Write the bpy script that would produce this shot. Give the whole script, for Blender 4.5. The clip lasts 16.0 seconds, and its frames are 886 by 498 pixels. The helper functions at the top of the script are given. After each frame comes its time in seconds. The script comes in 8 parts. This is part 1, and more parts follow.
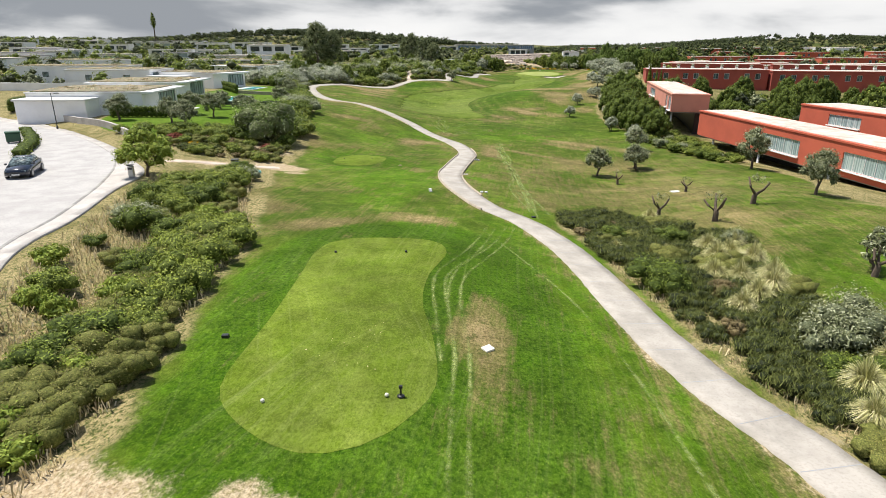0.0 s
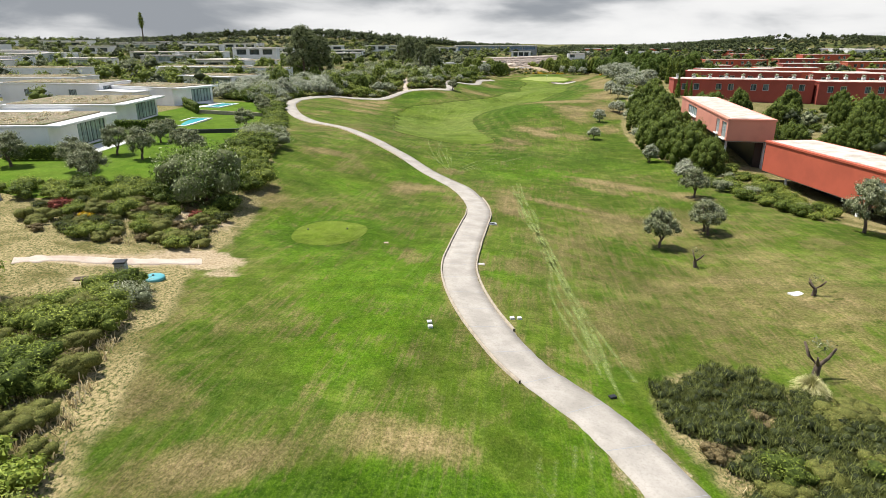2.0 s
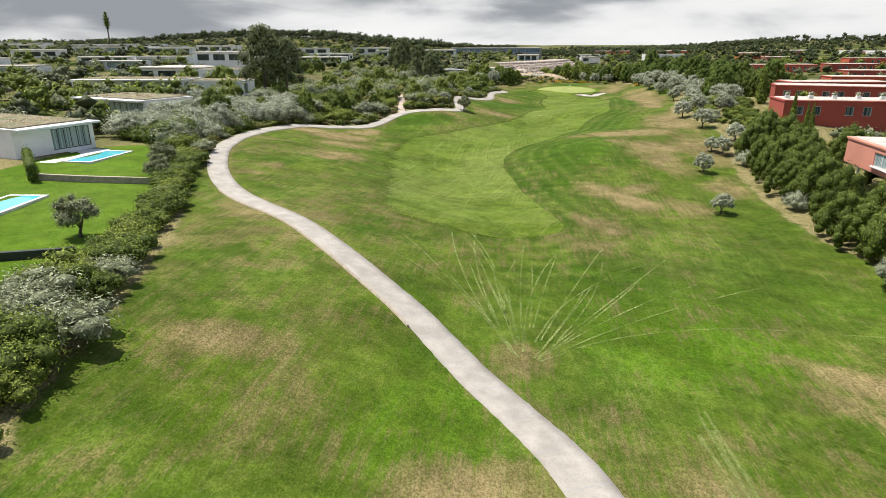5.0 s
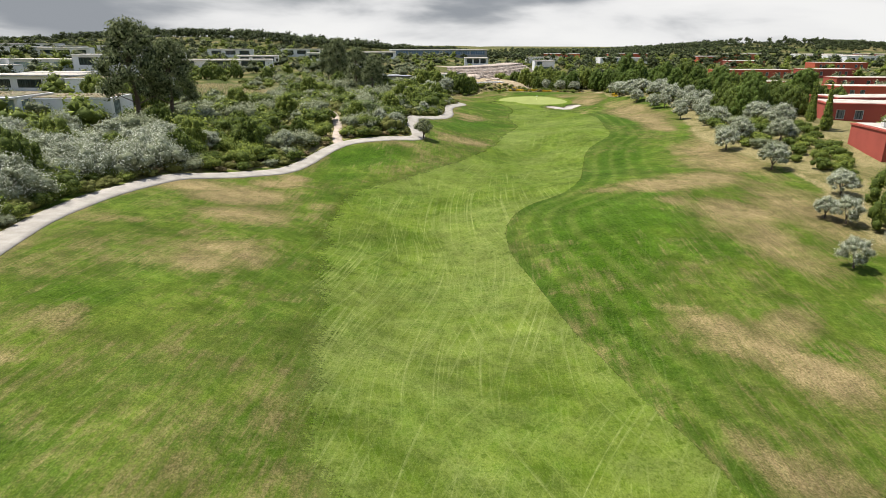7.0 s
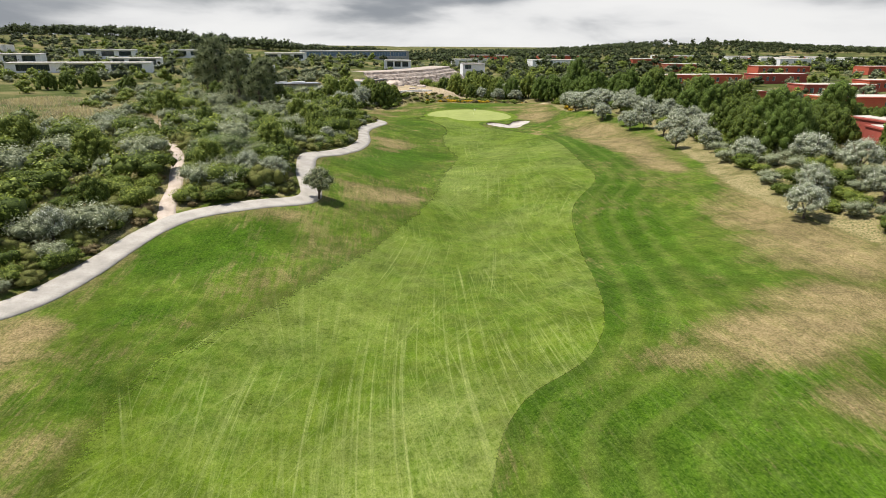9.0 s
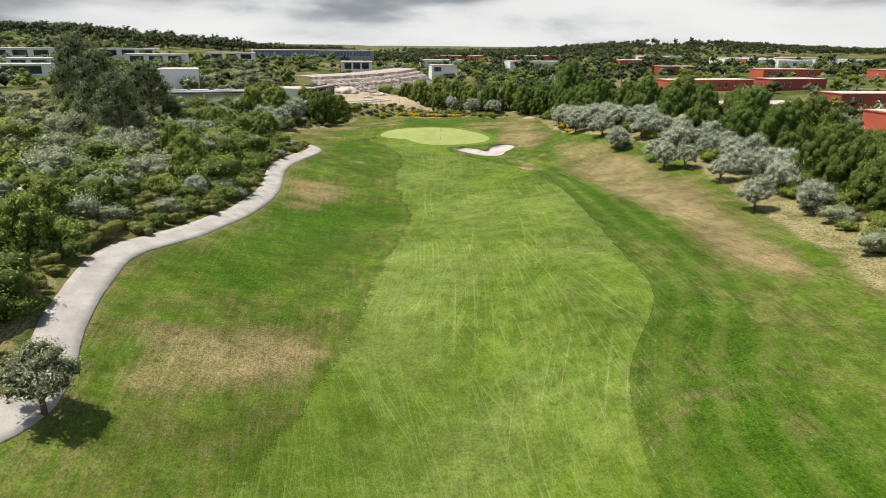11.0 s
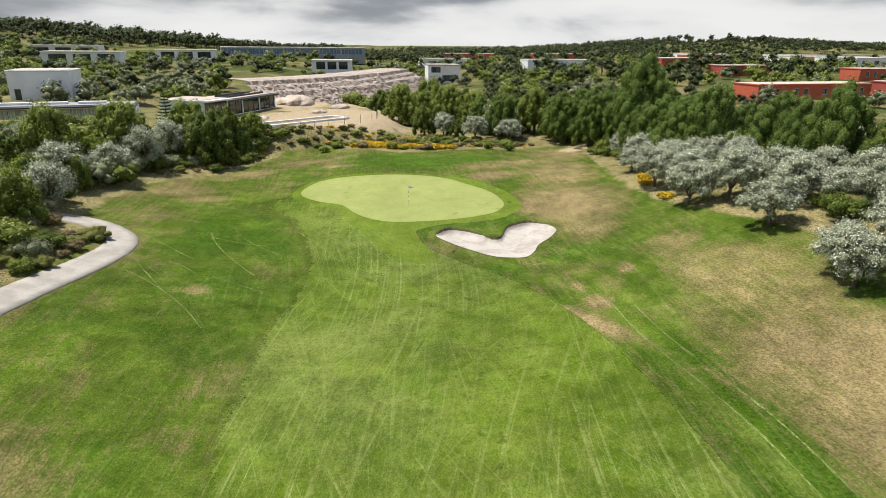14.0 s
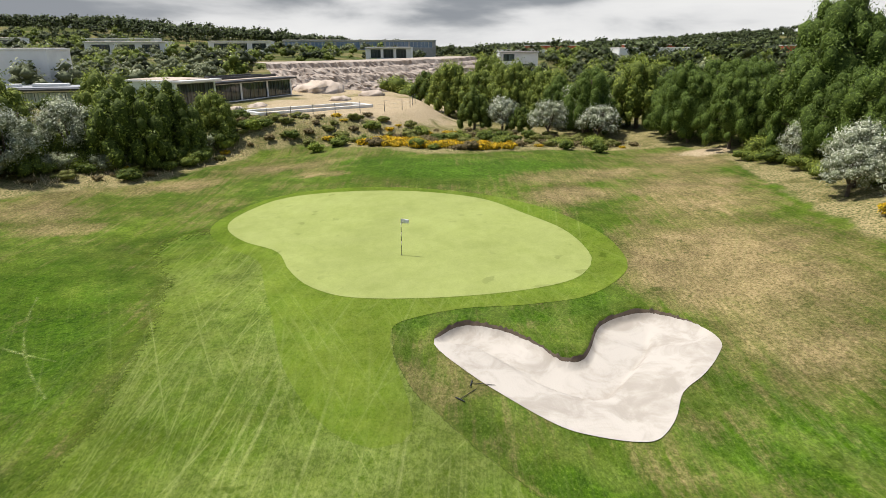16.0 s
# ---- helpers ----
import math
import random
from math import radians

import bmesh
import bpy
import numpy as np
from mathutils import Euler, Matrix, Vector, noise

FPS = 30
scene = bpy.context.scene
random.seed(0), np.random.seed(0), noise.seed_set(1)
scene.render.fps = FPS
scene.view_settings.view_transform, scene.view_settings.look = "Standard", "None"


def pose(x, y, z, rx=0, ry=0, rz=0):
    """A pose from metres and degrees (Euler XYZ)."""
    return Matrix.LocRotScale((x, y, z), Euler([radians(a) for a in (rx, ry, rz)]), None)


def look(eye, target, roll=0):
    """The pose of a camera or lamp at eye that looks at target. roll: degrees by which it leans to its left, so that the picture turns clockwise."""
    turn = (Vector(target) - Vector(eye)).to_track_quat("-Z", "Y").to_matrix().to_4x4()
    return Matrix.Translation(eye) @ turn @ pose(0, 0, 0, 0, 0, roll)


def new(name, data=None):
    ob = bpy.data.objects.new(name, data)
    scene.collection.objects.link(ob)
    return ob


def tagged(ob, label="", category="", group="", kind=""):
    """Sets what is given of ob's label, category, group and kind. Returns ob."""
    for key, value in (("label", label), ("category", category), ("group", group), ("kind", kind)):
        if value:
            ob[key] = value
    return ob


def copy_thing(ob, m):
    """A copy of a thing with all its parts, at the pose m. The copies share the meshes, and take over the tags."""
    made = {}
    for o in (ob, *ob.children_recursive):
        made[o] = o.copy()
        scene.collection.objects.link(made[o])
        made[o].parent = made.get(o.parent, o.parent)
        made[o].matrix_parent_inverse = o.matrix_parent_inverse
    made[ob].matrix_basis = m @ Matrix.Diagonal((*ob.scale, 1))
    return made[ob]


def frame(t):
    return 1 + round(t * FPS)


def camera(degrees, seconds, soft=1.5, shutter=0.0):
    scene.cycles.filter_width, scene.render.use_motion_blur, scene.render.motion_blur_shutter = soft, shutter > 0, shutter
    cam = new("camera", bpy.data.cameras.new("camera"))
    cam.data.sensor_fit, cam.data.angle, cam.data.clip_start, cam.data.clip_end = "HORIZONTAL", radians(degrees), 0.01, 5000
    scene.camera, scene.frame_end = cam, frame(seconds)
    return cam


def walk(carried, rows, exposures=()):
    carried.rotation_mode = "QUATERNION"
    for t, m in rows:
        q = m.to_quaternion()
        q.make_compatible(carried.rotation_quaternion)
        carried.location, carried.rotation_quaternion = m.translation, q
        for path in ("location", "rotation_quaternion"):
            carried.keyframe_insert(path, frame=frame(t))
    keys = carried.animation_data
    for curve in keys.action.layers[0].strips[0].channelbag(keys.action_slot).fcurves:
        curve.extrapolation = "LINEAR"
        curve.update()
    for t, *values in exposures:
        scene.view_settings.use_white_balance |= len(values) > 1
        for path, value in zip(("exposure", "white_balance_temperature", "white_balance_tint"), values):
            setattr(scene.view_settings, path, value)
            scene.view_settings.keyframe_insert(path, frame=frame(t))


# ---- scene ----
cam = camera(72.3, 16.0, 0.8)
METRES, EYE, TILT, LEAN, TURN = 270.0, 13.8, -18.7, 0.0, 0.0
ROWS = [
    (0.0, 0.0, 0.0, 0.0, 0.0, 0.0, 0.0),
    (0.5, -0.0002, 0.0167, 0.008, -0.03, -0.05, 0.02),
    (1.0, -0.0006, 0.0345, 0.016, -0.05, -0.1, 0.06),
    (1.5, -0.001, 0.0532, 0.024, -0.08, -0.12, 0.05),
    (2.0, -0.0016, 0.0726, 0.0319, -0.11, -0.13, 0.05),
    (2.5, -0.0024, 0.0948, 0.0404, -0.13, -0.13, 0.04),
    (3.0, -0.0038, 0.1189, 0.0489, -0.15, -0.14, 0.07),
    (3.5, -0.0056, 0.1458, 0.0583, -0.16, -0.13, 0.11),
    (4.0, -0.008, 0.1746, 0.0685, -0.17, -0.08, 0.13),
    (6.5, -0.0225, 0.3367, 0.1262, -4.57, -0.08, 1.45),
    (7.0, -0.0219, 0.3706, 0.1378, -6.52, -0.13, 2.0),
    (7.5, -0.0194, 0.4045, 0.1495, -8.5, -0.21, 2.6),
    (8.0, -0.0145, 0.4389, 0.1614, -10.53, -0.3, 3.21),
    (8.5, -0.0073, 0.4719, 0.1728, -12.16, -0.39, 3.69),
    (9.0, 0.0016, 0.5043, 0.1843, -13.39, -0.49, 4.02),
    (11.5, 0.0599, 0.6593, 0.2366, -15.77, -0.76, 4.58),
    (12.0, 0.0734, 0.6901, 0.2457, -15.73, -0.79, 4.56),
    (12.5, 0.0866, 0.7217, 0.2551, -15.5, -0.75, 4.49),
    (13.0, 0.0991, 0.7545, 0.2647, -15.19, -0.71, 4.43),
    (13.5, 0.1099, 0.7867, 0.274, -14.88, -0.67, 4.4),
    (14.0, 0.1199, 0.819, 0.2824, -14.62, -0.61, 4.39),
    (14.5, 0.1293, 0.8491, 0.2897, -14.36, -0.49, 4.39),
    (15.0, 0.1391, 0.8755, 0.2943, -13.61, -0.32, 4.25),
    (15.5, 0.1488, 0.8982, 0.2966, -11.48, -0.15, 3.69),
    (16.0, 0.1571, 0.9202, 0.2973, -7.32, 0.08, 2.61),
]
walk(cam, [(t, pose(0, 0, EYE, TILT, LEAN, TURN) @ pose(METRES * x, METRES * y, METRES * z, 90 + pitch, roll, yaw)) for t, x, y, z, yaw, pitch, roll in ROWS],
     [(0.0, 0.38), (4.0, 0.36), (7.0, 0.30), (12.0, 0.24), (16.0, 0.22)])


# ---- world and sun ----
SUN_HEIGHT, SUN_TURN = 66.0, 62.0      # degrees above the horizon; degrees to the left of straight ahead
sun_way = Vector((-math.sin(radians(SUN_TURN)) * math.cos(radians(SUN_HEIGHT)), math.cos(radians(SUN_TURN)) * math.cos(radians(SUN_HEIGHT)), math.sin(radians(SUN_HEIGHT))))
sun = new("sun", bpy.data.lights.new("sun", "SUN"))
sun.data.energy, sun.data.angle, sun.data.color = 5.0, radians(0.6), (1.0, 0.955, 0.88)
sun.matrix_world = look(sun_way * 100, (0, 0, 0))


class Nodes:
    """A short way to write node trees."""

    def __init__(self, tree):
        self.tree = tree
        tree.nodes.clear()

    def add(self, kind, inputs=None):
        node = self.tree.nodes.new(kind)
        for key, value in (inputs or {}).items():
            self.put(node.inputs[key], value)
        return node

    def put(self, socket, value):
        if isinstance(value, bpy.types.NodeSocket):
            self.tree.links.new(value, socket)
        elif isinstance(value, tuple) and len(value) == 3 and socket.type == "RGBA":
            socket.default_value = (*value, 1)
        else:
            socket.default_value = value

    def math(self, op, a, b=0.0, clamp=False):
        node = self.add("ShaderNodeMath", {0: a, 1: b})
        node.operation, node.use_clamp = op, clamp
        return node.outputs[0]

    def vec(self, op, a, b=(0, 0, 0)):
        node = self.add("ShaderNodeVectorMath", {0: a, 1: b})
        node.operation = op
        return node.outputs[0]

    def noise(self, where, scale, detail=4.0, rough=0.55, warp=0.0):
        return self.add("ShaderNodeTexNoise", {"Vector": where, "Scale": scale, "Detail": detail, "Roughness": rough, "Distortion": warp}).outputs["Fac"]

    def span(self, value, a, b, lo=0.0, hi=1.0):
        node = self.add("ShaderNodeMapRange", {"Value": value, "From Min": a, "From Max": b, "To Min": lo, "To Max": hi})
        node.interpolation_type = "SMOOTHSTEP"
        return node.outputs[0]

    def mix(self, fac, a, b, how="MIX"):
        node = self.add("ShaderNodeMix")
        node.data_type, node.blend_type = "RGBA", how
        for n, value in ((0, fac), (6, a), (7, b)):
            self.put(node.inputs[n], value)
        return node.outputs[2]

    def at(self, scale=(1, 1, 1), turn=0.0, place=None):
        where = place or self.add("ShaderNodeNewGeometry").outputs["Position"]
        return self.add("ShaderNodeMapping", {"Vector": where, "Rotation": (0, 0, radians(turn)), "Scale": scale}).outputs[0]

    def lane(self, place, turn, across, along):
        """A place drawn out along a line that turns from the y axis."""
        node = self.add("ShaderNodeMapping", {"Vector": place, "Rotation": (0, 0, radians(turn)), "Scale": (across, along, 1e3)})
        node.vector_type = "TEXTURE"
        return node.outputs[0]

    def attr(self, name):
        node = self.add("ShaderNodeAttribute")
        node.attribute_name = name
        return node.outputs["Fac"]

    def bump(self, height, strength, distance):
        return self.add("ShaderNodeBump", {"Height": height, "Strength": strength, "Distance": distance}).outputs[0]


# a bright sky with broken grey cloud, thickest low over the horizon
world = bpy.data.worlds.new("sky")
scene.world = world
world.use_nodes = True
n = Nodes(world.node_tree)
sky = n.add("ShaderNodeTexSky")
sky.sky_type, sky.sun_disc, sky.dust_density = "NISHITA", False, 1.5
sky.sun_elevation, sky.sun_rotation = radians(SUN_HEIGHT), radians(-SUN_TURN)
way = n.add("ShaderNodeTexCoord").outputs["Generated"]
split = n.add("ShaderNodeSeparateXYZ", {0: way})
height = split.outputs[2]
flat = n.add("ShaderNodeMapping", {"Vector": way, "Scale": (2.3, 2.3, 10.0), "Location": (0.35, 0.2, 0.0)}).outputs[0]
puff = n.noise(flat, 2.3, 8, 0.5, 0.2)
grey = n.noise(n.vec("ADD", flat, (3.1, 1.7, 0.35)), 1.7, 7, 0.5, 0.35)
cover = n.span(n.math("SUBTRACT", puff, n.span(height, 0.08, 0.45, -0.12, 0.29)), 0.28, 0.42)
# one heavy cloud ahead, the rest paler towards the sun's far side
heavy = n.math("ADD", n.math("POWER", n.math("DIVIDE", n.math("SUBTRACT", split.outputs[0], 0.22), 0.20), 2.0), n.math("POWER", n.math("DIVIDE", n.math("SUBTRACT", height, 0.095), 0.035), 2.0))
heavy = n.math("MULTIPLY", n.span(heavy, 0.0, 1.6, 0.22, 0.0), n.span(split.outputs[1], 0.0, 0.3))
low = n.math("ADD", n.span(height, 0.012, 0.06, 0.12, 0.02), n.span(split.outputs[0], -0.5, 0.4, -0.05, 0.09))
tone = n.math("SUBTRACT", n.math("ADD", n.math("ADD", grey, n.math("MULTIPLY", n.math("SUBTRACT", puff, 0.5), 0.35)), low), heavy)
cloud = n.mix(n.span(tone, 0.37, 0.67), (0.25, 0.268, 0.292), n.mix(n.span(height, 0.08, 0.4), (0.67, 0.67, 0.67), (0.72, 0.71, 0.69)))
cloud = n.mix(n.span(tone, 0.60, 0.80, 0.0, 0.5), cloud, (0.79, 0.785, 0.77))
blue = n.mix(1.0, sky.outputs[0], (0.115, 0.115, 0.115), "MULTIPLY")
shine = n.add("ShaderNodeBackground", {"Color": n.mix(cover, blue, cloud), "Strength": 1.0})
n.add("ShaderNodeOutputWorld", {"Surface": shine.outputs[0]})


# ---- materials ----
def material(name):
    m = bpy.data.materials.new(name)
    m.use_nodes = True
    return m, Nodes(m.node_tree)


def surface(n, color, rough=0.8, normal=None, metal=0.0, **more):
    inputs = {"Base Color": color, "Roughness": rough, "Metallic": metal, **more}
    if normal is not None:
        inputs["Normal"] = normal
    b = n.add("ShaderNodeBsdfPrincipled", inputs)
    n.add("ShaderNodeOutputMaterial", {"Surface": b.outputs[0]})
    return b


def plain(name, color, rough=0.7, grain=12.0, vary=0.25, metal=0.0, relief=0.2, stain=0.8):
    """Paint, plaster, stone or plastic with grain, stains and a fine relief."""
    m, n = material(name)
    p = n.at()
    fine, broad = n.noise(p, grain, 5), n.noise(p, stain, 4, 0.6)
    dark = tuple(c * (1 - vary) for c in color)
    c = n.mix(n.span(broad, 0.3, 0.65), dark, color)
    c = n.mix(n.math("MULTIPLY", fine, vary), c, tuple(min(1, v * 1.12) for v in color))
    surface(n, c, rough, n.bump(fine, relief, 0.02), metal)
    return m


def turf(name, dark, mid, light, streak=0.0, zones=False, grain=1.0, broad_scale=0.11, ragged=False):
    """Mown grass: blades, clumps and broad drifts of colour; with zones, also parched, watered, wild and bare ground."""
    m, n = material(name)
    p = n.at()
    blade = n.noise(n.at((1, 0.6, 1)), 13, 9, 0.82)
    tuft = n.noise(p, 4.5, 6, 0.72)
    clump = n.noise(p, 0.9, 6, 0.7, 0.3)
    broad = n.noise(p, broad_scale, 5, 0.6, 0.5)
    patch = n.noise(p, 0.33, 7, 0.72, 0.4)
    c = n.mix(n.span(broad, 0.36, 0.64), dark, mid)
    c = n.mix(n.span(clump, 0.38, 0.66, 0.0, 0.6), c, light)
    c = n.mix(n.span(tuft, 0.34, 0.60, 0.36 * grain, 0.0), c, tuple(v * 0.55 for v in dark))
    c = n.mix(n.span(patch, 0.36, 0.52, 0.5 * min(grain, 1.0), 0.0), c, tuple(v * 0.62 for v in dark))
    if zones:
        speck = n.noise(n.at((1, 0.7, 1)), 8.0, 8, 0.78)
        wide = n.noise(p, 0.30, 7, 0.68, 0.7)
        drift = n.noise(p, 0.055, 5, 0.6, 0.4)
        swath = n.noise(n.lane(p, -8, 0.32, 5.0), 1.0, 5, 0.68)
        # thin, tired grass in broad drifts
        tired = n.span(n.math("ADD", n.noise(n.vec("ADD", p, (57.0, 13.0, 0.0)), 0.085, 6, 0.66, 0.8), n.math("MULTIPLY", n.math("SUBTRACT", swath, 0.5), 0.45)), 0.44, 0.70, 0.0, 0.34)
        tired = n.math("MULTIPLY", tired, n.span(n.attr("deep"), 0.1, 0.7, 1.0, 0.15))
        c = n.mix(tired, c, n.mix(n.span(tuft, 0.32, 0.64), (0.086, 0.104, 0.013), (0.200, 0.212, 0.048)))
        # watered rough
        lush = n.span(n.math("ADD", n.attr("lush"), n.math("ADD", n.math("MULTIPLY", n.math("SUBTRACT", wide, 0.5), 1.3), n.math("MULTIPLY", n.math("SUBTRACT", drift, 0.5), 0.9))), 0.24, 0.66)
        rich = n.mix(n.span(tuft, 0.26, 0.72), (0.036, 0.094, 0.003), (0.100, 0.200, 0.007))
        c = n.mix(n.math("MULTIPLY", lush, 0.95), c, n.mix(n.span(clump, 0.42, 0.68, 0.0, 0.65), rich, (0.130, 0.200, 0.014)))
        # deep green rough
        deep = n.span(n.math("ADD", n.attr("deep"), n.math("ADD", n.math("MULTIPLY", n.math("SUBTRACT", wide, 0.5), 1.5), n.math("MULTIPLY", n.math("SUBTRACT", drift, 0.5), 0.8))), 0.25, 0.90)
        c = n.mix(n.math("MULTIPLY", deep, 0.9), c, n.mix(n.span(tuft, 0.33, 0.64), (0.020, 0.064, 0.002), (0.066, 0.142, 0.005)))
        # mowing rounds beside the fairway, and the longer lip of grass at its edge
        turn = n.math("ADD", n.attr("round"), n.math("MULTIPLY", n.math("SUBTRACT", drift, 0.5), 2.0))
        rounds = n.math("MULTIPLY", n.math("SINE", n.math("MULTIPLY", turn, 2.7)), n.math("MULTIPLY", n.span(n.attr("round"), -13.0, -6.0), n.span(clump, 0.28, 0.55)))
        c = n.mix(n.span(rounds, 0.0, 0.9, 0.0, 0.42), c, (0.150, 0.185, 0.036))
        c = n.mix(n.span(rounds, -0.9, -0.1, 0.36, 0.0), c, (0.030, 0.074, 0.003))
        c = n.mix(n.math("MULTIPLY", n.span(n.attr("round"), -1.1, -0.3), n.span(n.attr("round"), -0.02, -0.25, 0.0, 0.34)), c, (0.030, 0.078, 0.004))
        # parched grass: thin olive-brown at the rim, bleached straw in the worst of it
        worn = n.math("ADD", n.attr("dry"), n.math("ADD", n.math("MULTIPLY", n.math("SUBTRACT", wide, 0.5), 2.0), n.math("MULTIPLY", n.math("SUBTRACT", speck, 0.5), 0.6)))
        worn = n.math("ADD", worn, n.math("ADD", n.math("MULTIPLY", n.math("SUBTRACT", drift, 0.5), 1.5), n.math("MULTIPLY", n.math("SUBTRACT", swath, 0.5), 1.6)))
        thin = n.mix(n.span(speck, 0.34, 0.64), (0.105, 0.094, 0.028), (0.255, 0.210, 0.086))
        straw = n.mix(n.span(speck, 0.34, 0.62), (0.175, 0.122, 0.056), (0.42, 0.31, 0.165))
        c = n.mix(n.span(worn, 0.12, 0.72, 0.0, 0.88), c, thin)
        c = n.mix(n.span(worn, 0.56, 1.35, 0.0, 0.85), c, straw)
    pale = (0.345, 0.39, 0.13)
    if streak:
        # wheel and mower marks that fan and cross along the hole
        sway = n.add("ShaderNodeTexNoise", {"Vector": p, "Scale": 0.014, "Detail": 1.0}).outputs["Color"]
        bent = n.vec("ADD", p, n.vec("MULTIPLY", n.vec("SUBTRACT", sway, (0.5, 0.5, 0.5)), (20.0, 20.0, 0.0)))
        marks = 0.0
        for k, (turn, across, along, lo) in enumerate(((-12, 0.20, 26, 0.47), (-22, 0.17, 22, 0.49), (-3, 0.17, 22, 0.49), (-38, 0.20, 16, 0.52), (14, 0.19, 16, 0.52))):
            where = n.lane(bent, turn, across, along)
            area = n.span(n.noise(n.vec("ADD", p, (31.0 * k, 0.0, 0.0)), 0.045, 4, 0.55), 0.36, 0.62, 0.0, 1.0)
            marks = n.math("MAXIMUM", marks, n.math("MULTIPLY", n.span(n.noise(where, 1.0, 4, 0.66), lo, lo + 0.27), area))
        # fans of wheel marks that meet where carts join the turf
        for hub, many, span, near, tight, much in (((-4.2, 144, 0), 60, 26, 12, 0.72, 0.7), ((0.4, 165.5, 0), 60, 34, 16, 0.72, 0.7), ((33, 236, 0), 75, 42, 16, 0.78, 0.7), ((29, 230, 0), 62, 30, 14, 0.78, 0.7), ((32.9, 250.7, 0), 60, 26, 12, 0.72, 0.7), ((38.3, 268, 0), 60, 22, 10, 0.72, 0.7)):
            off = n.vec("MULTIPLY", n.vec("SUBTRACT", bent, hub), (1.0, 1.0, 0.0))
            away = n.add("ShaderNodeSeparateXYZ", {0: off})
            far = n.add("ShaderNodeVectorMath", {0: off})
            far.operation = "LENGTH"
            far = far.outputs["Value"]
            ray = n.add("ShaderNodeCombineXYZ", {0: n.math("MULTIPLY", n.math("ARCTAN2", away.outputs[0], away.outputs[1]), float(many)), 1: n.math("MULTIPLY", far, 0.07), 2: hub[1]}).outputs[0]
            lean = n.math("ABSOLUTE", n.math("DIVIDE", n.math("ADD", away.outputs[1], n.math("MULTIPLY", away.outputs[0], 0.22)), n.math("ADD", far, 0.1)))
            fade = n.math("MULTIPLY", n.math("MULTIPLY", n.span(far, near * 0.2, near), n.span(far, span * 0.3, span, 1.0, 0.0)), n.span(lean, tight, tight + 0.26))
            marks = n.math("MAXIMUM", marks, n.math("MULTIPLY", n.span(n.noise(ray, 1.0, 4, 0.6), 0.48, 0.74), n.math("MULTIPLY", fade, much)))
        marks = n.math("MULTIPLY", marks, n.span(n.noise(p, 1.6, 6, 0.75), 0.34, 0.60, 0.4, 1.0))
        c = n.mix(n.math("MULTIPLY", marks, streak, True), c, pale)
        worn = n.math("MULTIPLY", n.span(n.noise(p, 0.05, 5, 0.65, 0.6), 0.42, 0.66), n.span(tuft, 0.3, 0.6))
        c = n.mix(n.math("MULTIPLY", worn, 0.06 if zones else 0.46 if streak > 0.5 else 0.12), c, (0.275, 0.305, 0.100))
        # small rank spots
        spots = n.math("MULTIPLY", n.span(n.noise(p, 1.15, 2, 0.5), 0.655, 0.70), n.span(n.noise(p, 0.06, 2), 0.45, 0.6))
        c = n.mix(n.math("MULTIPLY", spots, 0.55), c, tuple(v * 0.6 for v in dark))
    # uneven growth a stride and a few strides across
    c = n.mix(1.0, c, n.math("MULTIPLY", n.span(n.noise(p, 0.55, 6, 0.70, 0.4), 0.28, 0.72, 1.0 - 0.34 * min(grain, 1.0), 1.0 + 0.10 * min(grain, 1.0)), n.span(n.noise(p, 0.12, 4, 0.6, 0.6), 0.30, 0.70, 1.0 - 0.26 * min(grain, 1.0), 1.0 + 0.10 * min(grain, 1.0))), "MULTIPLY")
    if zones:
        # wild ground under bushes: dry stalks, weeds, leaf litter; greener far away
        wild = n.mix(n.span(wide, 0.32, 0.56), (0.16, 0.13, 0.05), (0.40, 0.315, 0.165))
        wild = n.mix(n.span(speck, 0.44, 0.60), wild, (0.060, 0.078, 0.020))
        wild = n.mix(n.attr("distant"), wild, n.mix(n.span(drift, 0.44, 0.60), (0.070, 0.084, 0.024), (0.21, 0.175, 0.080)))
        c = n.mix(n.span(n.math("ADD", n.attr("wild"), n.math("ADD", n.math("MULTIPLY", n.math("SUBTRACT", wide, 0.5), 1.1), n.math("MULTIPLY", n.math("SUBTRACT", speck, 0.5), 0.8))), 0.35, 0.65), c, wild)
        soil = n.mix(n.span(speck, 0.36, 0.64), (0.30, 0.215, 0.125), (0.56, 0.455, 0.315))
        c = n.mix(n.span(n.math("ADD", n.attr("bare"), n.math("ADD", n.math("MULTIPLY", n.math("SUBTRACT", wide, 0.5), 1.3), n.math("MULTIPLY", n.math("SUBTRACT", speck, 0.5), 0.6))), 0.35, 0.7), c, soil)
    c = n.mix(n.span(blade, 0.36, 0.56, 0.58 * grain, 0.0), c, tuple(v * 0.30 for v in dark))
    c = n.mix(n.span(blade, 0.53, 0.68, 0.0, 0.46 * grain), c, tuple(v * 1.35 for v in light))
    hollow = n.math("ADD", n.math("MULTIPLY", blade, 0.5), n.math("MULTIPLY", tuft, 0.5))
    skin = surface(n, c, 0.95, n.bump(hollow, 0.5, 0.06 * grain), **{"Specular IOR Level": 0.06})
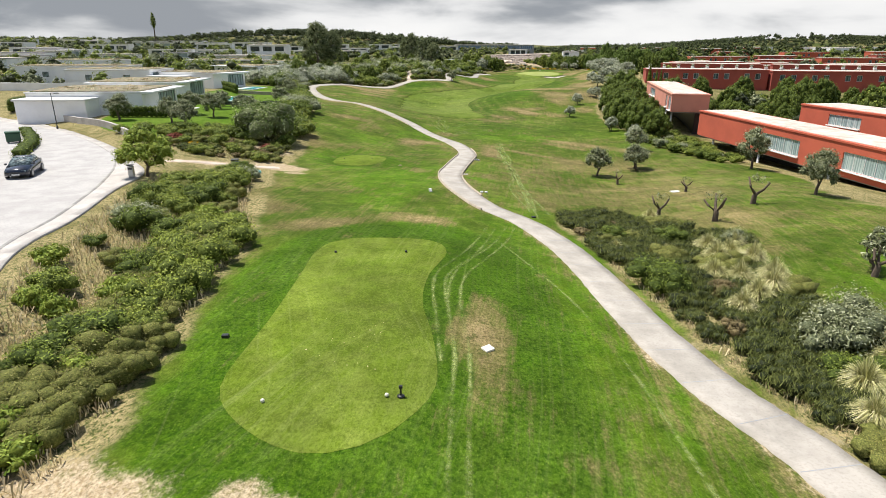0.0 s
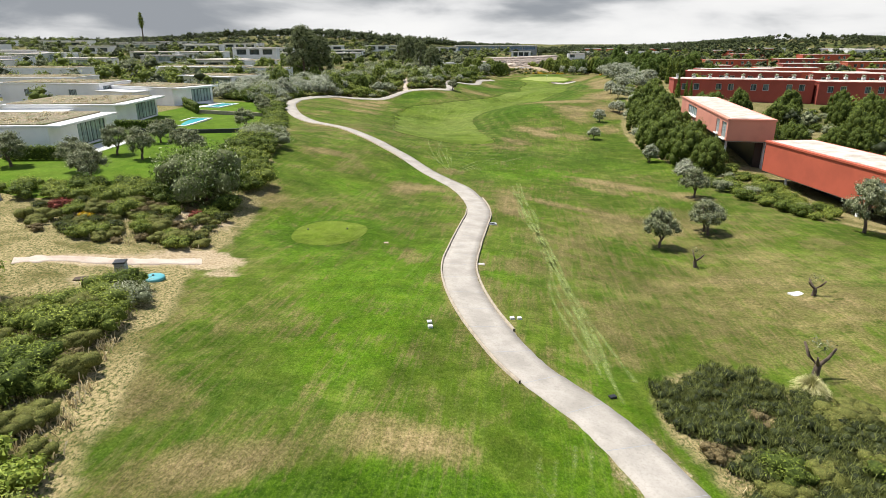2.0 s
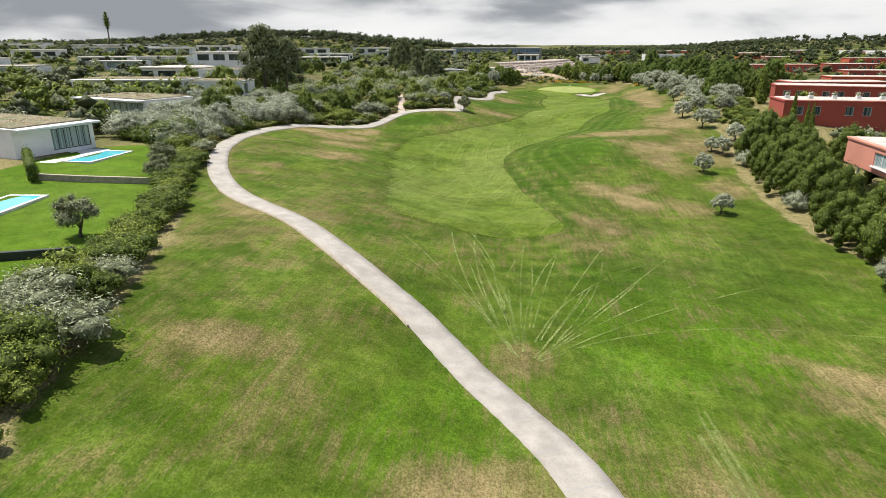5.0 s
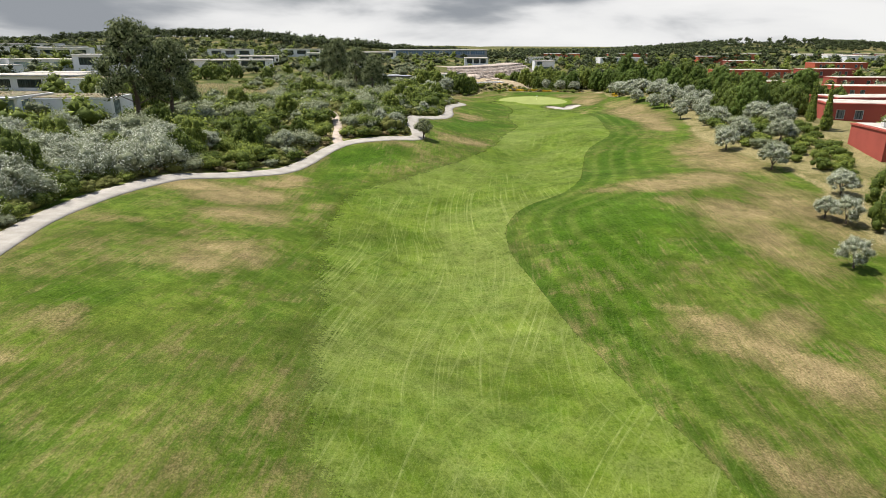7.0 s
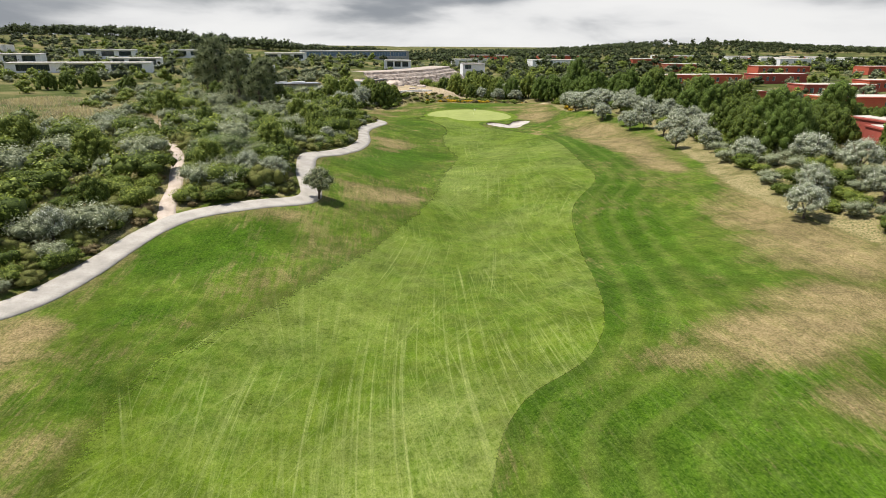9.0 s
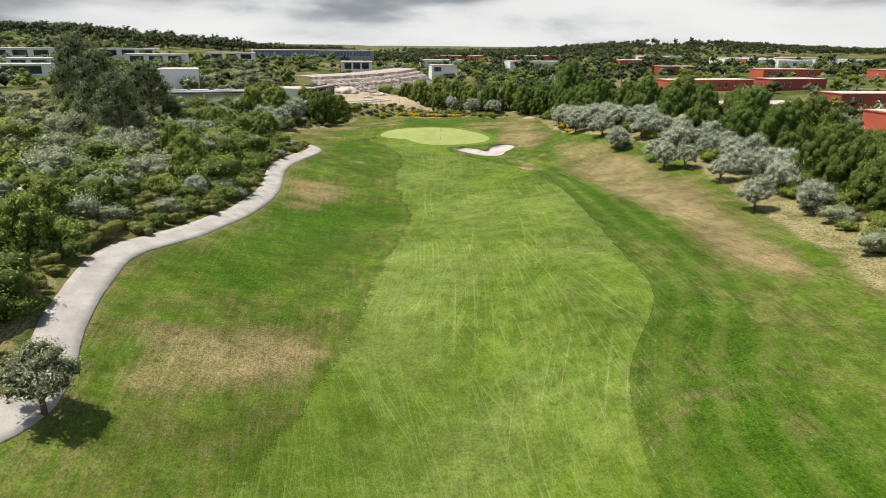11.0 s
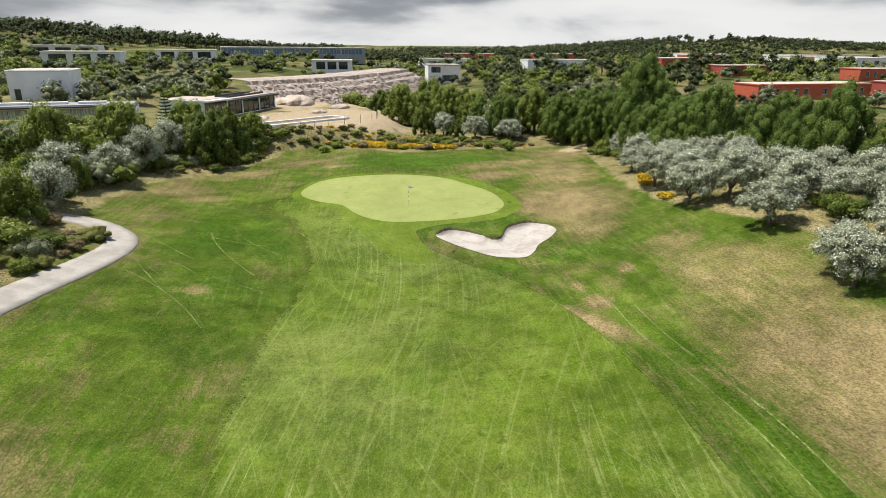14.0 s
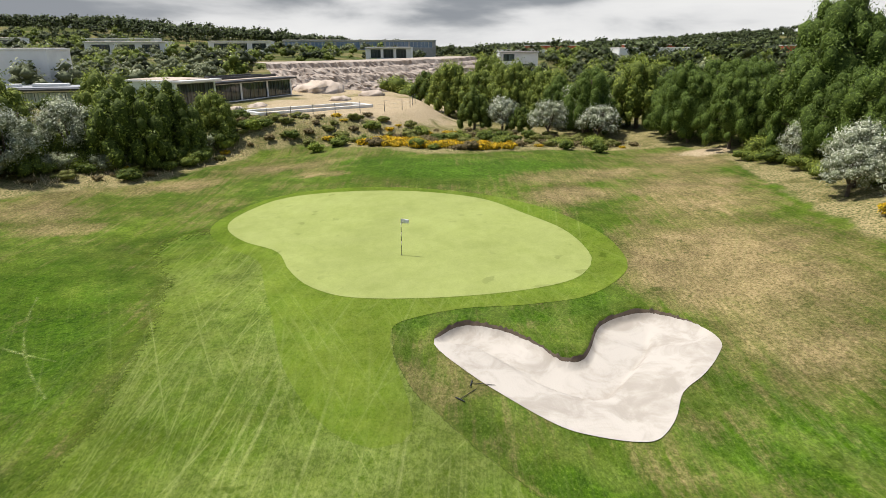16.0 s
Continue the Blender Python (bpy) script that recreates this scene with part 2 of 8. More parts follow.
    if ragged:
        # short and long grass mingle along the edge
        torn = n.span(n.math("ADD", n.attr("inside"), n.math("ADD", n.math("MULTIPLY", n.math("SUBTRACT", patch, 0.5), 0.9), n.math("MULTIPLY", n.math("SUBTRACT", tuft, 0.5), 0.6))), 0.34, 0.95)
        mingled = n.add("ShaderNodeMixShader", {0: torn, 1: n.add("ShaderNodeBsdfTransparent").outputs[0], 2: skin.outputs[0]})
        m.node_tree.links.new(mingled.outputs[0], [o for o in m.node_tree.nodes if o.type == "OUTPUT_MATERIAL"][0].inputs["Surface"])
    return m


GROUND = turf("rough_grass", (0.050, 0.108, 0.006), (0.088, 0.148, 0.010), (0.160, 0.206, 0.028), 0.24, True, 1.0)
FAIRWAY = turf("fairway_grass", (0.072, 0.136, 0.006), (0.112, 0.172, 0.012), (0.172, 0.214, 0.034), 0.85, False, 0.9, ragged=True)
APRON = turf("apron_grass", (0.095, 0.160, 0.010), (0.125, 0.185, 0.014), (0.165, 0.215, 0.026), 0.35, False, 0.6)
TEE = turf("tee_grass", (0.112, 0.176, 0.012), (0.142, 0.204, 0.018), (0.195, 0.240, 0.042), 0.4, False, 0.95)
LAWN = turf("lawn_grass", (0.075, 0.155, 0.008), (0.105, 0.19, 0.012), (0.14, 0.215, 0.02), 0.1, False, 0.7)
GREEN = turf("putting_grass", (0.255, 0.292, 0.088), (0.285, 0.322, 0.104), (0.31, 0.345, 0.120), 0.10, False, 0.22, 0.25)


def concrete(name, pale, dark, joint=0.0):
    m, n = material(name)
    p = n.at()
    fine, broad = n.noise(p, 9, 7, 0.7), n.noise(p, 0.7, 5, 0.6)
    c = n.mix(n.span(broad, 0.3, 0.7), dark, pale)
    c = n.mix(n.span(fine, 0.45, 0.75, 0.0, 0.4), c, tuple(v * 0.55 for v in dark))
    surface(n, c, 0.9, n.bump(fine, 0.35, 0.02))
    return m


PATH = concrete("path_concrete", (0.42, 0.385, 0.335), (0.30, 0.275, 0.235))
ROAD = concrete("pale_asphalt", (0.42, 0.405, 0.385), (0.33, 0.315, 0.30))
PAVING = concrete("pavement_stone", (0.50, 0.47, 0.43), (0.36, 0.33, 0.30))
KERB = concrete("kerb_stone", (0.52, 0.50, 0.46), (0.36, 0.34, 0.31))
m, n = material("bunker_sand")
p = n.at()
rake = n.noise(n.at((6, 1.2, 1), 30), 2.0, 4, 0.6)
damp = n.noise(p, 0.9, 5, 0.6, 0.6)
surface(n, n.mix(n.span(damp, 0.33, 0.6), (0.33, 0.295, 0.25), (0.45, 0.41, 0.36)), 0.95, n.bump(n.math("ADD", rake, n.noise(p, 14, 4)), 0.35, 0.03))
SAND = m
EARTH = concrete("bare_earth", (0.55, 0.46, 0.38), (0.40, 0.32, 0.25))
WHITE = plain("white_render", (0.82, 0.82, 0.82), 0.85, 10, 0.12, stain=0.35)
RED = plain("terracotta_render", (0.50, 0.105, 0.055), 0.85, 8, 0.18, stain=0.3)
RED_DARK = plain("dark_red_render", (0.37, 0.075, 0.05), 0.85, 8, 0.2, stain=0.3)
PINK = plain("faded_red_render", (0.62, 0.26, 0.18), 0.85, 8, 0.15, stain=0.3)
STONE_ROOF = concrete("gravel_roof", (0.60, 0.55, 0.48), (0.38, 0.33, 0.27))
SLAB = plain("white_slab", (0.68, 0.68, 0.66), 0.7, 6, 0.1)
GREY = plain("grey_slab", (0.30, 0.31, 0.32), 0.7, 6, 0.2)
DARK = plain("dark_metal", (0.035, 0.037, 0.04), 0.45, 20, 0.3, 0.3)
STEEL = plain("galvanised_steel", (0.45, 0.46, 0.46), 0.4, 25, 0.2, 0.8)
BARK = plain("olive_bark", (0.115, 0.085, 0.06), 0.95, 18, 0.5, relief=0.8, stain=5)
TIMBER = plain("weathered_wood", (0.40, 0.34, 0.26), 0.9, 14, 0.4, relief=0.6, stain=3)
m, n = material("planted_roof")
p = n.at()
patch = n.noise(p, 0.9, 6, 0.7)
c = n.mix(n.span(patch, 0.40, 0.60), (0.23, 0.17, 0.11), (0.10, 0.12, 0.035))
rub = n.noise(p, 5, 7, 0.75)
c = n.mix(n.span(rub, 0.48, 0.62), c, (0.40, 0.34, 0.25))
surface(n, n.mix(n.span(rub, 0.30, 0.44, 0.8, 0.0), c, (0.05, 0.045, 0.025)), 0.95, n.bump(n.math("ADD", patch, rub), 1.0, 0.12))
SEDUM = m


def glass(name, tint, dark):
    """Window glass before a dim room: a smooth, mirroring pane with faint curtains behind."""
    m, n = material(name)
    folds = n.noise(n.at((3.5, 3.5, 0.02)), 1.6, 3)
    surface(n, n.mix(n.span(folds, 0.42, 0.6), dark, tint), 0.06, **{"Specular IOR Level": 0.6})
    return m


GLASS = glass("window_glass", (0.16, 0.21, 0.21), (0.035, 0.05, 0.052))
DIM_GLASS = glass("dim_glass", (0.055, 0.075, 0.075), (0.018, 0.026, 0.027))
CURTAIN = glass("curtained_glass", (0.42, 0.50, 0.48), (0.20, 0.27, 0.27))
m, n = material("pool_water")
surface(n, (0.10, 0.55, 0.62), 0.05, n.bump(n.noise(n.at(), 4, 3), 0.08, 0.02), **{"Specular IOR Level": 0.5})
WATER = m


def foliage(name, dark, light, tip=None, gloss=0.55):
    """Leaves that differ one by one and plant by plant, and let some light through."""
    m, n = material(name)
    leaf = n.add("ShaderNodeNewGeometry").outputs["Random Per Island"]
    plant = n.add("ShaderNodeObjectInfo").outputs["Random"]
    c = n.mix(n.span(leaf, 0.05, 0.95), tuple(v * 0.7 for v in dark), tuple(v * 1.05 for v in light))
    if tip:
        c = n.mix(n.span(leaf, 0.72, 0.95), c, tip)
    c = n.mix(n.math("MULTIPLY", plant, 0.25), c, tuple(v * 0.9 for v in dark))
    b = n.add("ShaderNodeBsdfPrincipled", {"Base Color": c, "Roughness": gloss, "Specular IOR Level": 0.14})
    t = n.add("ShaderNodeBsdfTranslucent", {"Color": c})
    mix = n.add("ShaderNodeMixShader", {0: 0.18, 1: b.outputs[0], 2: t.outputs[0]})
    n.add("ShaderNodeOutputMaterial", {"Surface": mix.outputs[0]})
    return m


LEAF_OLIVE = foliage("olive_leaves", (0.13, 0.15, 0.06), (0.35, 0.37, 0.20), (0.54, 0.56, 0.38))
LEAF_SILVER = foliage("silver_leaves", (0.20, 0.225, 0.125), (0.62, 0.645, 0.48), (0.88, 0.89, 0.78))
LEAF_DARK = foliage("dark_leaves", (0.070, 0.105, 0.014), (0.24, 0.30, 0.045))
LEAF_GREEN = foliage("green_leaves", (0.125, 0.170, 0.022), (0.37, 0.425, 0.075))
LEAF_LIME = foliage("lime_leaves", (0.13, 0.20, 0.02), (0.34, 0.41, 0.07))
LEAF_HEATH = foliage("heath_leaves", (0.100, 0.098, 0.028), (0.30, 0.290, 0.085))
LEAF_BROWN = foliage("brown_leaves", (0.10, 0.085, 0.035), (0.28, 0.21, 0.10))
LEAF_PINE = foliage("pine_needles", (0.062, 0.102, 0.016), (0.205, 0.285, 0.052))
LEAF_WOOD = foliage("woodland_leaves", (0.045, 0.064, 0.024), (0.15, 0.185, 0.068))
LEAF_GUM = foliage("gum_leaves", (0.09, 0.115, 0.045), (0.27, 0.30, 0.14))
LEAF_ROSEMARY = foliage("rosemary_sprays", (0.095, 0.115, 0.03), (0.30, 0.33, 0.10))
LEAF_STALK = foliage("dry_stalks", (0.46, 0.37, 0.19), (0.78, 0.66, 0.42))
LEAF_STRAW = foliage("pampas_blades", (0.34, 0.34, 0.12), (0.70, 0.67, 0.32), (0.82, 0.76, 0.48))
LEAF_SAGE = foliage("sage_leaves", (0.16, 0.185, 0.085), (0.44, 0.465, 0.28), (0.62, 0.635, 0.47))
LEAF_BLOOM = foliage("flowering_leaves", (0.050, 0.090, 0.012), (0.21, 0.295, 0.050), (0.62, 0.66, 0.40))
LEAF_YELLOW = foliage("yellow_flowers", (0.40, 0.30, 0.02), (0.86, 0.54, 0.01))
LEAF_RED = foliage("red_leaves", (0.14, 0.04, 0.03), (0.36, 0.09, 0.06))
# near-black core colour that paints the shade inside a crown
CORE = foliage("inner_shade", (0.026, 0.036, 0.012), (0.05, 0.062, 0.022))


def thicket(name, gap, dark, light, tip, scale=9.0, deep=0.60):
    """A dense mass of small leaves, with shade painted dark into the gaps between them."""
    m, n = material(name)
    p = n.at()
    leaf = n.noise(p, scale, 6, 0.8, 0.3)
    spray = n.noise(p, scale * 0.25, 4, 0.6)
    # deep dims the whole mass, as shade put into the crown's inner colour
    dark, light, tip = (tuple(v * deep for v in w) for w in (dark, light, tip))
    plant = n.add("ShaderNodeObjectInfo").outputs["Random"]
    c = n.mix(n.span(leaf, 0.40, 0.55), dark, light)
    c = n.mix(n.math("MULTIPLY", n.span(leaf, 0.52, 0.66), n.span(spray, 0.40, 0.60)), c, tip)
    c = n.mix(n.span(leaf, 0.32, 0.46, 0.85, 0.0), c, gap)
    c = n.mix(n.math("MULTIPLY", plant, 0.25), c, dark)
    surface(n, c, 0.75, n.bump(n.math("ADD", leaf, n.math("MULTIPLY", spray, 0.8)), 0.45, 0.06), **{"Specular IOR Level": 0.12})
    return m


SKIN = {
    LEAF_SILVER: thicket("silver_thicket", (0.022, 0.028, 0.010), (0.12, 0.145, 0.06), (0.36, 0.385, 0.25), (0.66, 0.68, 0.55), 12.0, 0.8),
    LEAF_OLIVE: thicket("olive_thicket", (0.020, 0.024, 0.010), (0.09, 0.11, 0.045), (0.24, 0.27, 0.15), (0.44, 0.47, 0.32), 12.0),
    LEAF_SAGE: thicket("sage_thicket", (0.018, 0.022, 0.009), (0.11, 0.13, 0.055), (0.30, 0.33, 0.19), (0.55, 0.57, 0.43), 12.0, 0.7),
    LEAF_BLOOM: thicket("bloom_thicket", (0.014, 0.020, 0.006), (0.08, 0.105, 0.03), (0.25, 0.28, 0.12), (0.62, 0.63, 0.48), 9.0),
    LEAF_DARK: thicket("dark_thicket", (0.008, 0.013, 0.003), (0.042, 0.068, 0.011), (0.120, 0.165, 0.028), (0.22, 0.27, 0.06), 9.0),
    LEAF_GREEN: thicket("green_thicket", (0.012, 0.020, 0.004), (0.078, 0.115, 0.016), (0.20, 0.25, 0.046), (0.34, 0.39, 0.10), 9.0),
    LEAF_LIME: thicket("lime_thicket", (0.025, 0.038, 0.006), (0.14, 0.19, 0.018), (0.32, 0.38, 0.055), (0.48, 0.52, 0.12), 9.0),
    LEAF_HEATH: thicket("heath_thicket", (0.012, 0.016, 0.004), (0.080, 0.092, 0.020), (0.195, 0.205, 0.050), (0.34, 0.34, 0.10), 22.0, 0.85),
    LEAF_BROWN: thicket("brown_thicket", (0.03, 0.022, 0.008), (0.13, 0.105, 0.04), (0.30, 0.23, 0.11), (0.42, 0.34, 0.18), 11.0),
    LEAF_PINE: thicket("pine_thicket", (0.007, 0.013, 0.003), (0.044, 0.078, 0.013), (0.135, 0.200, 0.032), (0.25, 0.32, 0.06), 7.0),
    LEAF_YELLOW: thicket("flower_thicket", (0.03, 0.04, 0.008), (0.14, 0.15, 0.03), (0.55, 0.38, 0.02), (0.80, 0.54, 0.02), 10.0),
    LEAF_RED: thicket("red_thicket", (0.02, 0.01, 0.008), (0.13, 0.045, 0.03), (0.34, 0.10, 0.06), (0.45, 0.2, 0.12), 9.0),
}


# ---- the land ----
def smooth(a, b, v):
    u = np.clip((v - a) / (b - a), 0, 1)
    return u * u * (3 - 2 * u)


def lie(x, y):
    """The broad lie of the land: a shallow valley along the hole, rising to far hills."""
    s = x - 0.16 * y
    far = np.hypot(x, y - 150)
    z = 0.6 + 4.0 * smooth(-12, -40, s) + smooth(130, 190, y) * 2.2 * smooth(12, 32, s) - smooth(140, 80, y) * 2.0 * smooth(14, 40, s)
    z = z + 4.0 * smooth(180, 420, far)
    for cx, cy, rx, ry, h in ((-150, 690, 150, 90, 13.0), (372, 660, 140, 80, 11.0), (60, 1150, 900, 250, 2.0), (-500, 500, 250, 300, 9.0), (700, 600, 250, 300, 7.0)):
        z = z + h * np.exp(-((x - cx) / rx) ** 2 - ((y - cy) / ry) ** 2)
    return z


SWELL = [
    -0.1, 0.7, 1.1, 1, 1.1, 0.2,
    -0.7, 0, 1.5, 0.6, 0.6, 0.4,
    -0.5, 0.5, 1.6, -0.5, 1.8, 1,
    -0, -0.9, 0.9, -1.7, 0.2, -0.3,
    0.2, 0.1, -0.7, -0.7, -0.7, -1,
    -1.1, 0, -0, -1.5, 0.4, -0.6,
    0.2, -3.2, 0.2, -0.7, -0.2, -1.1,
    -2.1, -2.8, 2.1, 0.8, 0.6, -0.2,
    -2.2, -0.1, -2.2, 0.4, 1.8, 1.6,
    1.4, -0.5, -0, 1.3, -0.4, 0.6,
    -1.2, -0.8, -1.3, 0.3, 0.6, 0.4,
    -0.2, -0.4, -0.3, -1.8, 2.6, 0.2,
    -0.5, -1.8, 0.1, 1, -0.7, -0.7,
    -0.7, -0.2, 0.9, 0.3, 0, 0.2,
    -0.4, -0.4, -0.1, 0, 0, 0,
]


def land(x, y):
    """Height of the ground without bunker, road bed and pads."""
    z, s = lie(x, y), x - 0.16 * y
    for n, h in enumerate(SWELL):
        z = z + h * np.exp(-((s + 44 - 17 * (n % 6)) / 15.0) ** 2 - ((y + 8 - 25.5 * (n // 6)) / 22.0) ** 2)
    return z



def ring(points, steps=6):
    """A smooth closed line through the points."""
    p = np.array(points, float)
    a, b, c, d = np.roll(p, 1, 0), p, np.roll(p, -1, 0), np.roll(p, -2, 0)
    u = (np.arange(steps) / steps)[None, :, None]
    a, b, c, d = a[:, None], b[:, None], c[:, None], d[:, None]
    return (0.5 * (2 * b + (c - a) * u + (2 * a - 5 * b + 4 * c - d) * u ** 2 + (3 * b - a - 3 * c + d) * u ** 3)).reshape(-1, 2)


def line(points, steps=8):
    """A smooth open line through the points."""
    p = np.array(points, float)
    p = np.vstack([2 * p[0] - p[1], p, 2 * p[-1] - p[-2]])
    out = []
    for i in range(1, len(p) - 2):
        for k in range(steps):
            u = k / steps
            a, b, c, d = p[i - 1:i + 3]
            out.append(0.5 * (2 * b + (c - a) * u + (2 * a - 5 * b + 4 * c - d) * u ** 2 + (3 * b - a - 3 * c + d) * u ** 3))
    return np.array(out + [p[-2]])


def reach(x, y, pts, closed=True):
    """Distance to a line: positive inside when it is closed."""
    x, y = np.asarray(x, float), np.asarray(y, float)
    best, inside = np.full(x.shape, 1e9), np.zeros(x.shape, bool)
    q = np.roll(pts, -1, 0) if closed else pts[1:]
    for (ax, ay), (bx, by) in zip(pts, q):
        ex, ey = bx - ax, by - ay
        u = np.clip(((x - ax) * ex + (y - ay) * ey) / (ex * ex + ey * ey + 1e-12), 0, 1)
        best = np.minimum(best, (x - ax - u * ex) ** 2 + (y - ay - u * ey) ** 2)
        if closed:
            inside ^= ((ay > y) != (by > y)) & (x < ex * (y - ay) / (ey if abs(ey) > 1e-12 else 1e-12) + ax)
    best = np.sqrt(best)
    return np.where(inside, best, -best) if closed else best


PATH_LINE = line([(12.5, 4), (11.7, 10), (10.8, 15.1), (9.6, 18.6), (8.9, 22.6), (8.4, 28), (7.6, 35.5), (5.7, 41.3), (3.3, 45.2), (1.5, 51), (0.7, 58), (1.4, 65), (2.3, 71),
                  (3.1, 77.5), (2.6, 84.3), (1.2, 89.8), (-2.1, 95.6), (-5.5, 101.6), (-9.6, 107.5), (-14.5, 114.5), (-19.7, 120.5), (-24, 126.5), (-27.5, 134), (-30.3, 144),
                  (-31.4, 155), (-30.6, 165), (-27.5, 175), (-22, 180.3), (-17.1, 185.4), (-14.3, 191.1), (-12, 197), (-9.1, 200.9), (-5, 202.7), (0.2, 204.8), (2.1, 207.6), (1.8, 214), (2.4, 222.5), (4.1, 226.6),
                  (6.2, 230.6), (8.7, 236.7), (10.8, 243), (12.2, 248.4), (13.1, 253), (13.5, 257.2), (14.0, 261.4), (15.6, 267), (18.4, 274.2), (20.3, 279.8), (20.3, 283.4), (18.2, 286.2), (14.5, 287.0), (8, 286.4)])
TEE_RING = ring([(-5.7, 33.4), (-2.8, 33.8), (-0.5, 33.2), (0.2, 31.2), (-0.7, 27.7), (-0.9, 24.5), (-0.4, 21.3), (-0.2, 17.9), (-0.8, 16.1), (-2, 14.6), (-3.5, 14), (-5, 14.5), (-6.6, 16), (-7.4, 17.6), (-7.4, 19.5), (-7.1, 23), (-7, 27.6), (-6.9, 31.5)])
TEE_PAD = ring([(-8.3, 13.2), (-9.3, 21), (-9.6, 28), (-8.4, 34.2), (-4.8, 36.9), (0.8, 37.2), (4.5, 34), (5.3, 26), (5.0, 18), (4.2, 10), (0, 7.5), (-3.5, 10.5)])
SMALL_TEE = ring([(-10, 69.7), (-7.4, 69), (-6.3, 67.4), (-6.8, 64.8), (-8.4, 63.4), (-10.7, 63.7), (-11.9, 65.3), (-11.8, 68)])
FAIR_RING = ring([(8.6, 124.4), (6.2, 121.2), (2.9, 119.5), (-1.4, 118.6), (-4.8, 119.1), (-7.7, 120.9), (-10, 123.7), (-12, 130), (-12.2, 139), (-12.6, 150), (-13.2, 160), (-12.6, 170), (-10.5, 178.5), (-6, 184), (-1.7, 188.8), (4.9, 196),
                  (10, 205), (13.5, 213), (15.5, 218), (18, 224.5), (21.6, 231.8), (26, 241), (27.2, 249), (27, 259), (29.3, 268), (32.3, 273), (33.2, 279), (31.8, 285.4), (29, 291), (28.6, 295.2), (30.8, 298), (36, 298.5), (45, 291), (43.4, 283), (43.6, 279),
                  (45.2, 275.5), (48, 270), (49, 261.8), (47.5, 250), (45.5, 241), (41.7, 228.6), (39.5, 220.8), (37, 212.5), (30.5, 205), (25.5, 193), (20, 178.5), (16, 172.3), (11, 169.9), (7.8, 165), (6.5, 158), (6.8, 149), (7.1, 140), (7.8, 132)])
GREEN_RING = ring([(34.5, 296.5), (34.9, 299.2), (37.1, 301.3), (41.6, 301), (46, 299.6), (49.7, 297.2), (51.6, 293.8), (53, 290.8), (53.2, 287.6), (52.4, 285.9), (51.1, 285), (48.5, 284.6), (45, 284.6), (41.7, 285.1), (39.9, 286.5), (38.8, 288.6), (38, 291), (35.9, 293.4)])
COLLAR_RING = ring([(43.6, 276.6), (43.3, 280.0), (43.2, 281.8), (43.8, 282.9), (46.5, 283.5), (49.3, 283.4), (51.8, 283.6), (54.1, 285.4), (54.8, 288), (54.6, 290.8), (52.9, 294.8), (49.8, 298.2), (44.8, 301.0), (39.5, 302.4), (35.8, 301.6), (33.9, 299), (33.6, 296), (35.2, 292.8), (37.2, 290), (37.9, 287), (38.6, 284), (39.5, 280), (41, 276.8), (42.6, 275.6)])
BUNKER_RING = ring([(44.8, 281.0), (45.3, 282.0), (46.3, 282.4), (47.5, 281.8), (48.4, 280.7), (49.0, 279.5), (49.7, 279.2), (50.3, 279.9), (51.2, 281.3), (52.5, 281.8), (53.6, 281.6), (54.4, 280.3), (54.6, 278.8), (54.1, 278.0), (53.1, 277.1), (52.0, 276.4), (51.2, 275.3), (50.4, 274.6), (49.8, 274.6), (48.8, 275.1), (47.9, 275.8), (46.7, 277.5), (45.7, 279.1)], 4)
ROAD_RING = ring([(-20.4, 20), (-22.9, 29.7), (-23.6, 35.5), (-25.3, 43.1), (-28, 51), (-32.5, 58.5), (-44, 71), (-58, 81), (-75, 90), (-95, 96), (-95, 89), (-74, 83), (-55, 70), (-44, 59.5), (-36.5, 49), (-32, 40), (-29.5, 30), (-28, 18), (-27.5, 0), (-28, -15), (-19, -15), (-19, 5)])
VERGE_RING = ring([(-18.5, 20), (-21.6, 29), (-22.2, 35), (-23.6, 43), (-24.4, 49), (-29, 55.5), (-34, 62), (-45, 73.3), (-58, 83.3), (-75, 92.5), (-95, 98), (-95, 86), (-76, 80), (-58, 68), (-47, 58), (-39.5, 48), (-35, 39), (-32.5, 30), (-31, 18), (-30.5, 0), (-31, -16), (-16.5, -16), (-17, 5)])
SITE_RING = ring([(13, 331), (22, 327), (33.5, 321.8), (47, 330.5), (49.5, 345), (47, 360), (36, 368), (20, 366), (8, 352)])
LAWN_RING = ring([(-22.5, 79), (-21.5, 88), (-22, 98), (-24.5, 112), (-28, 128), (-33, 141), (-44, 143), (-48, 120), (-46, 95), (-44, 80), (-40, 72), (-32, 67), (-27, 70)])


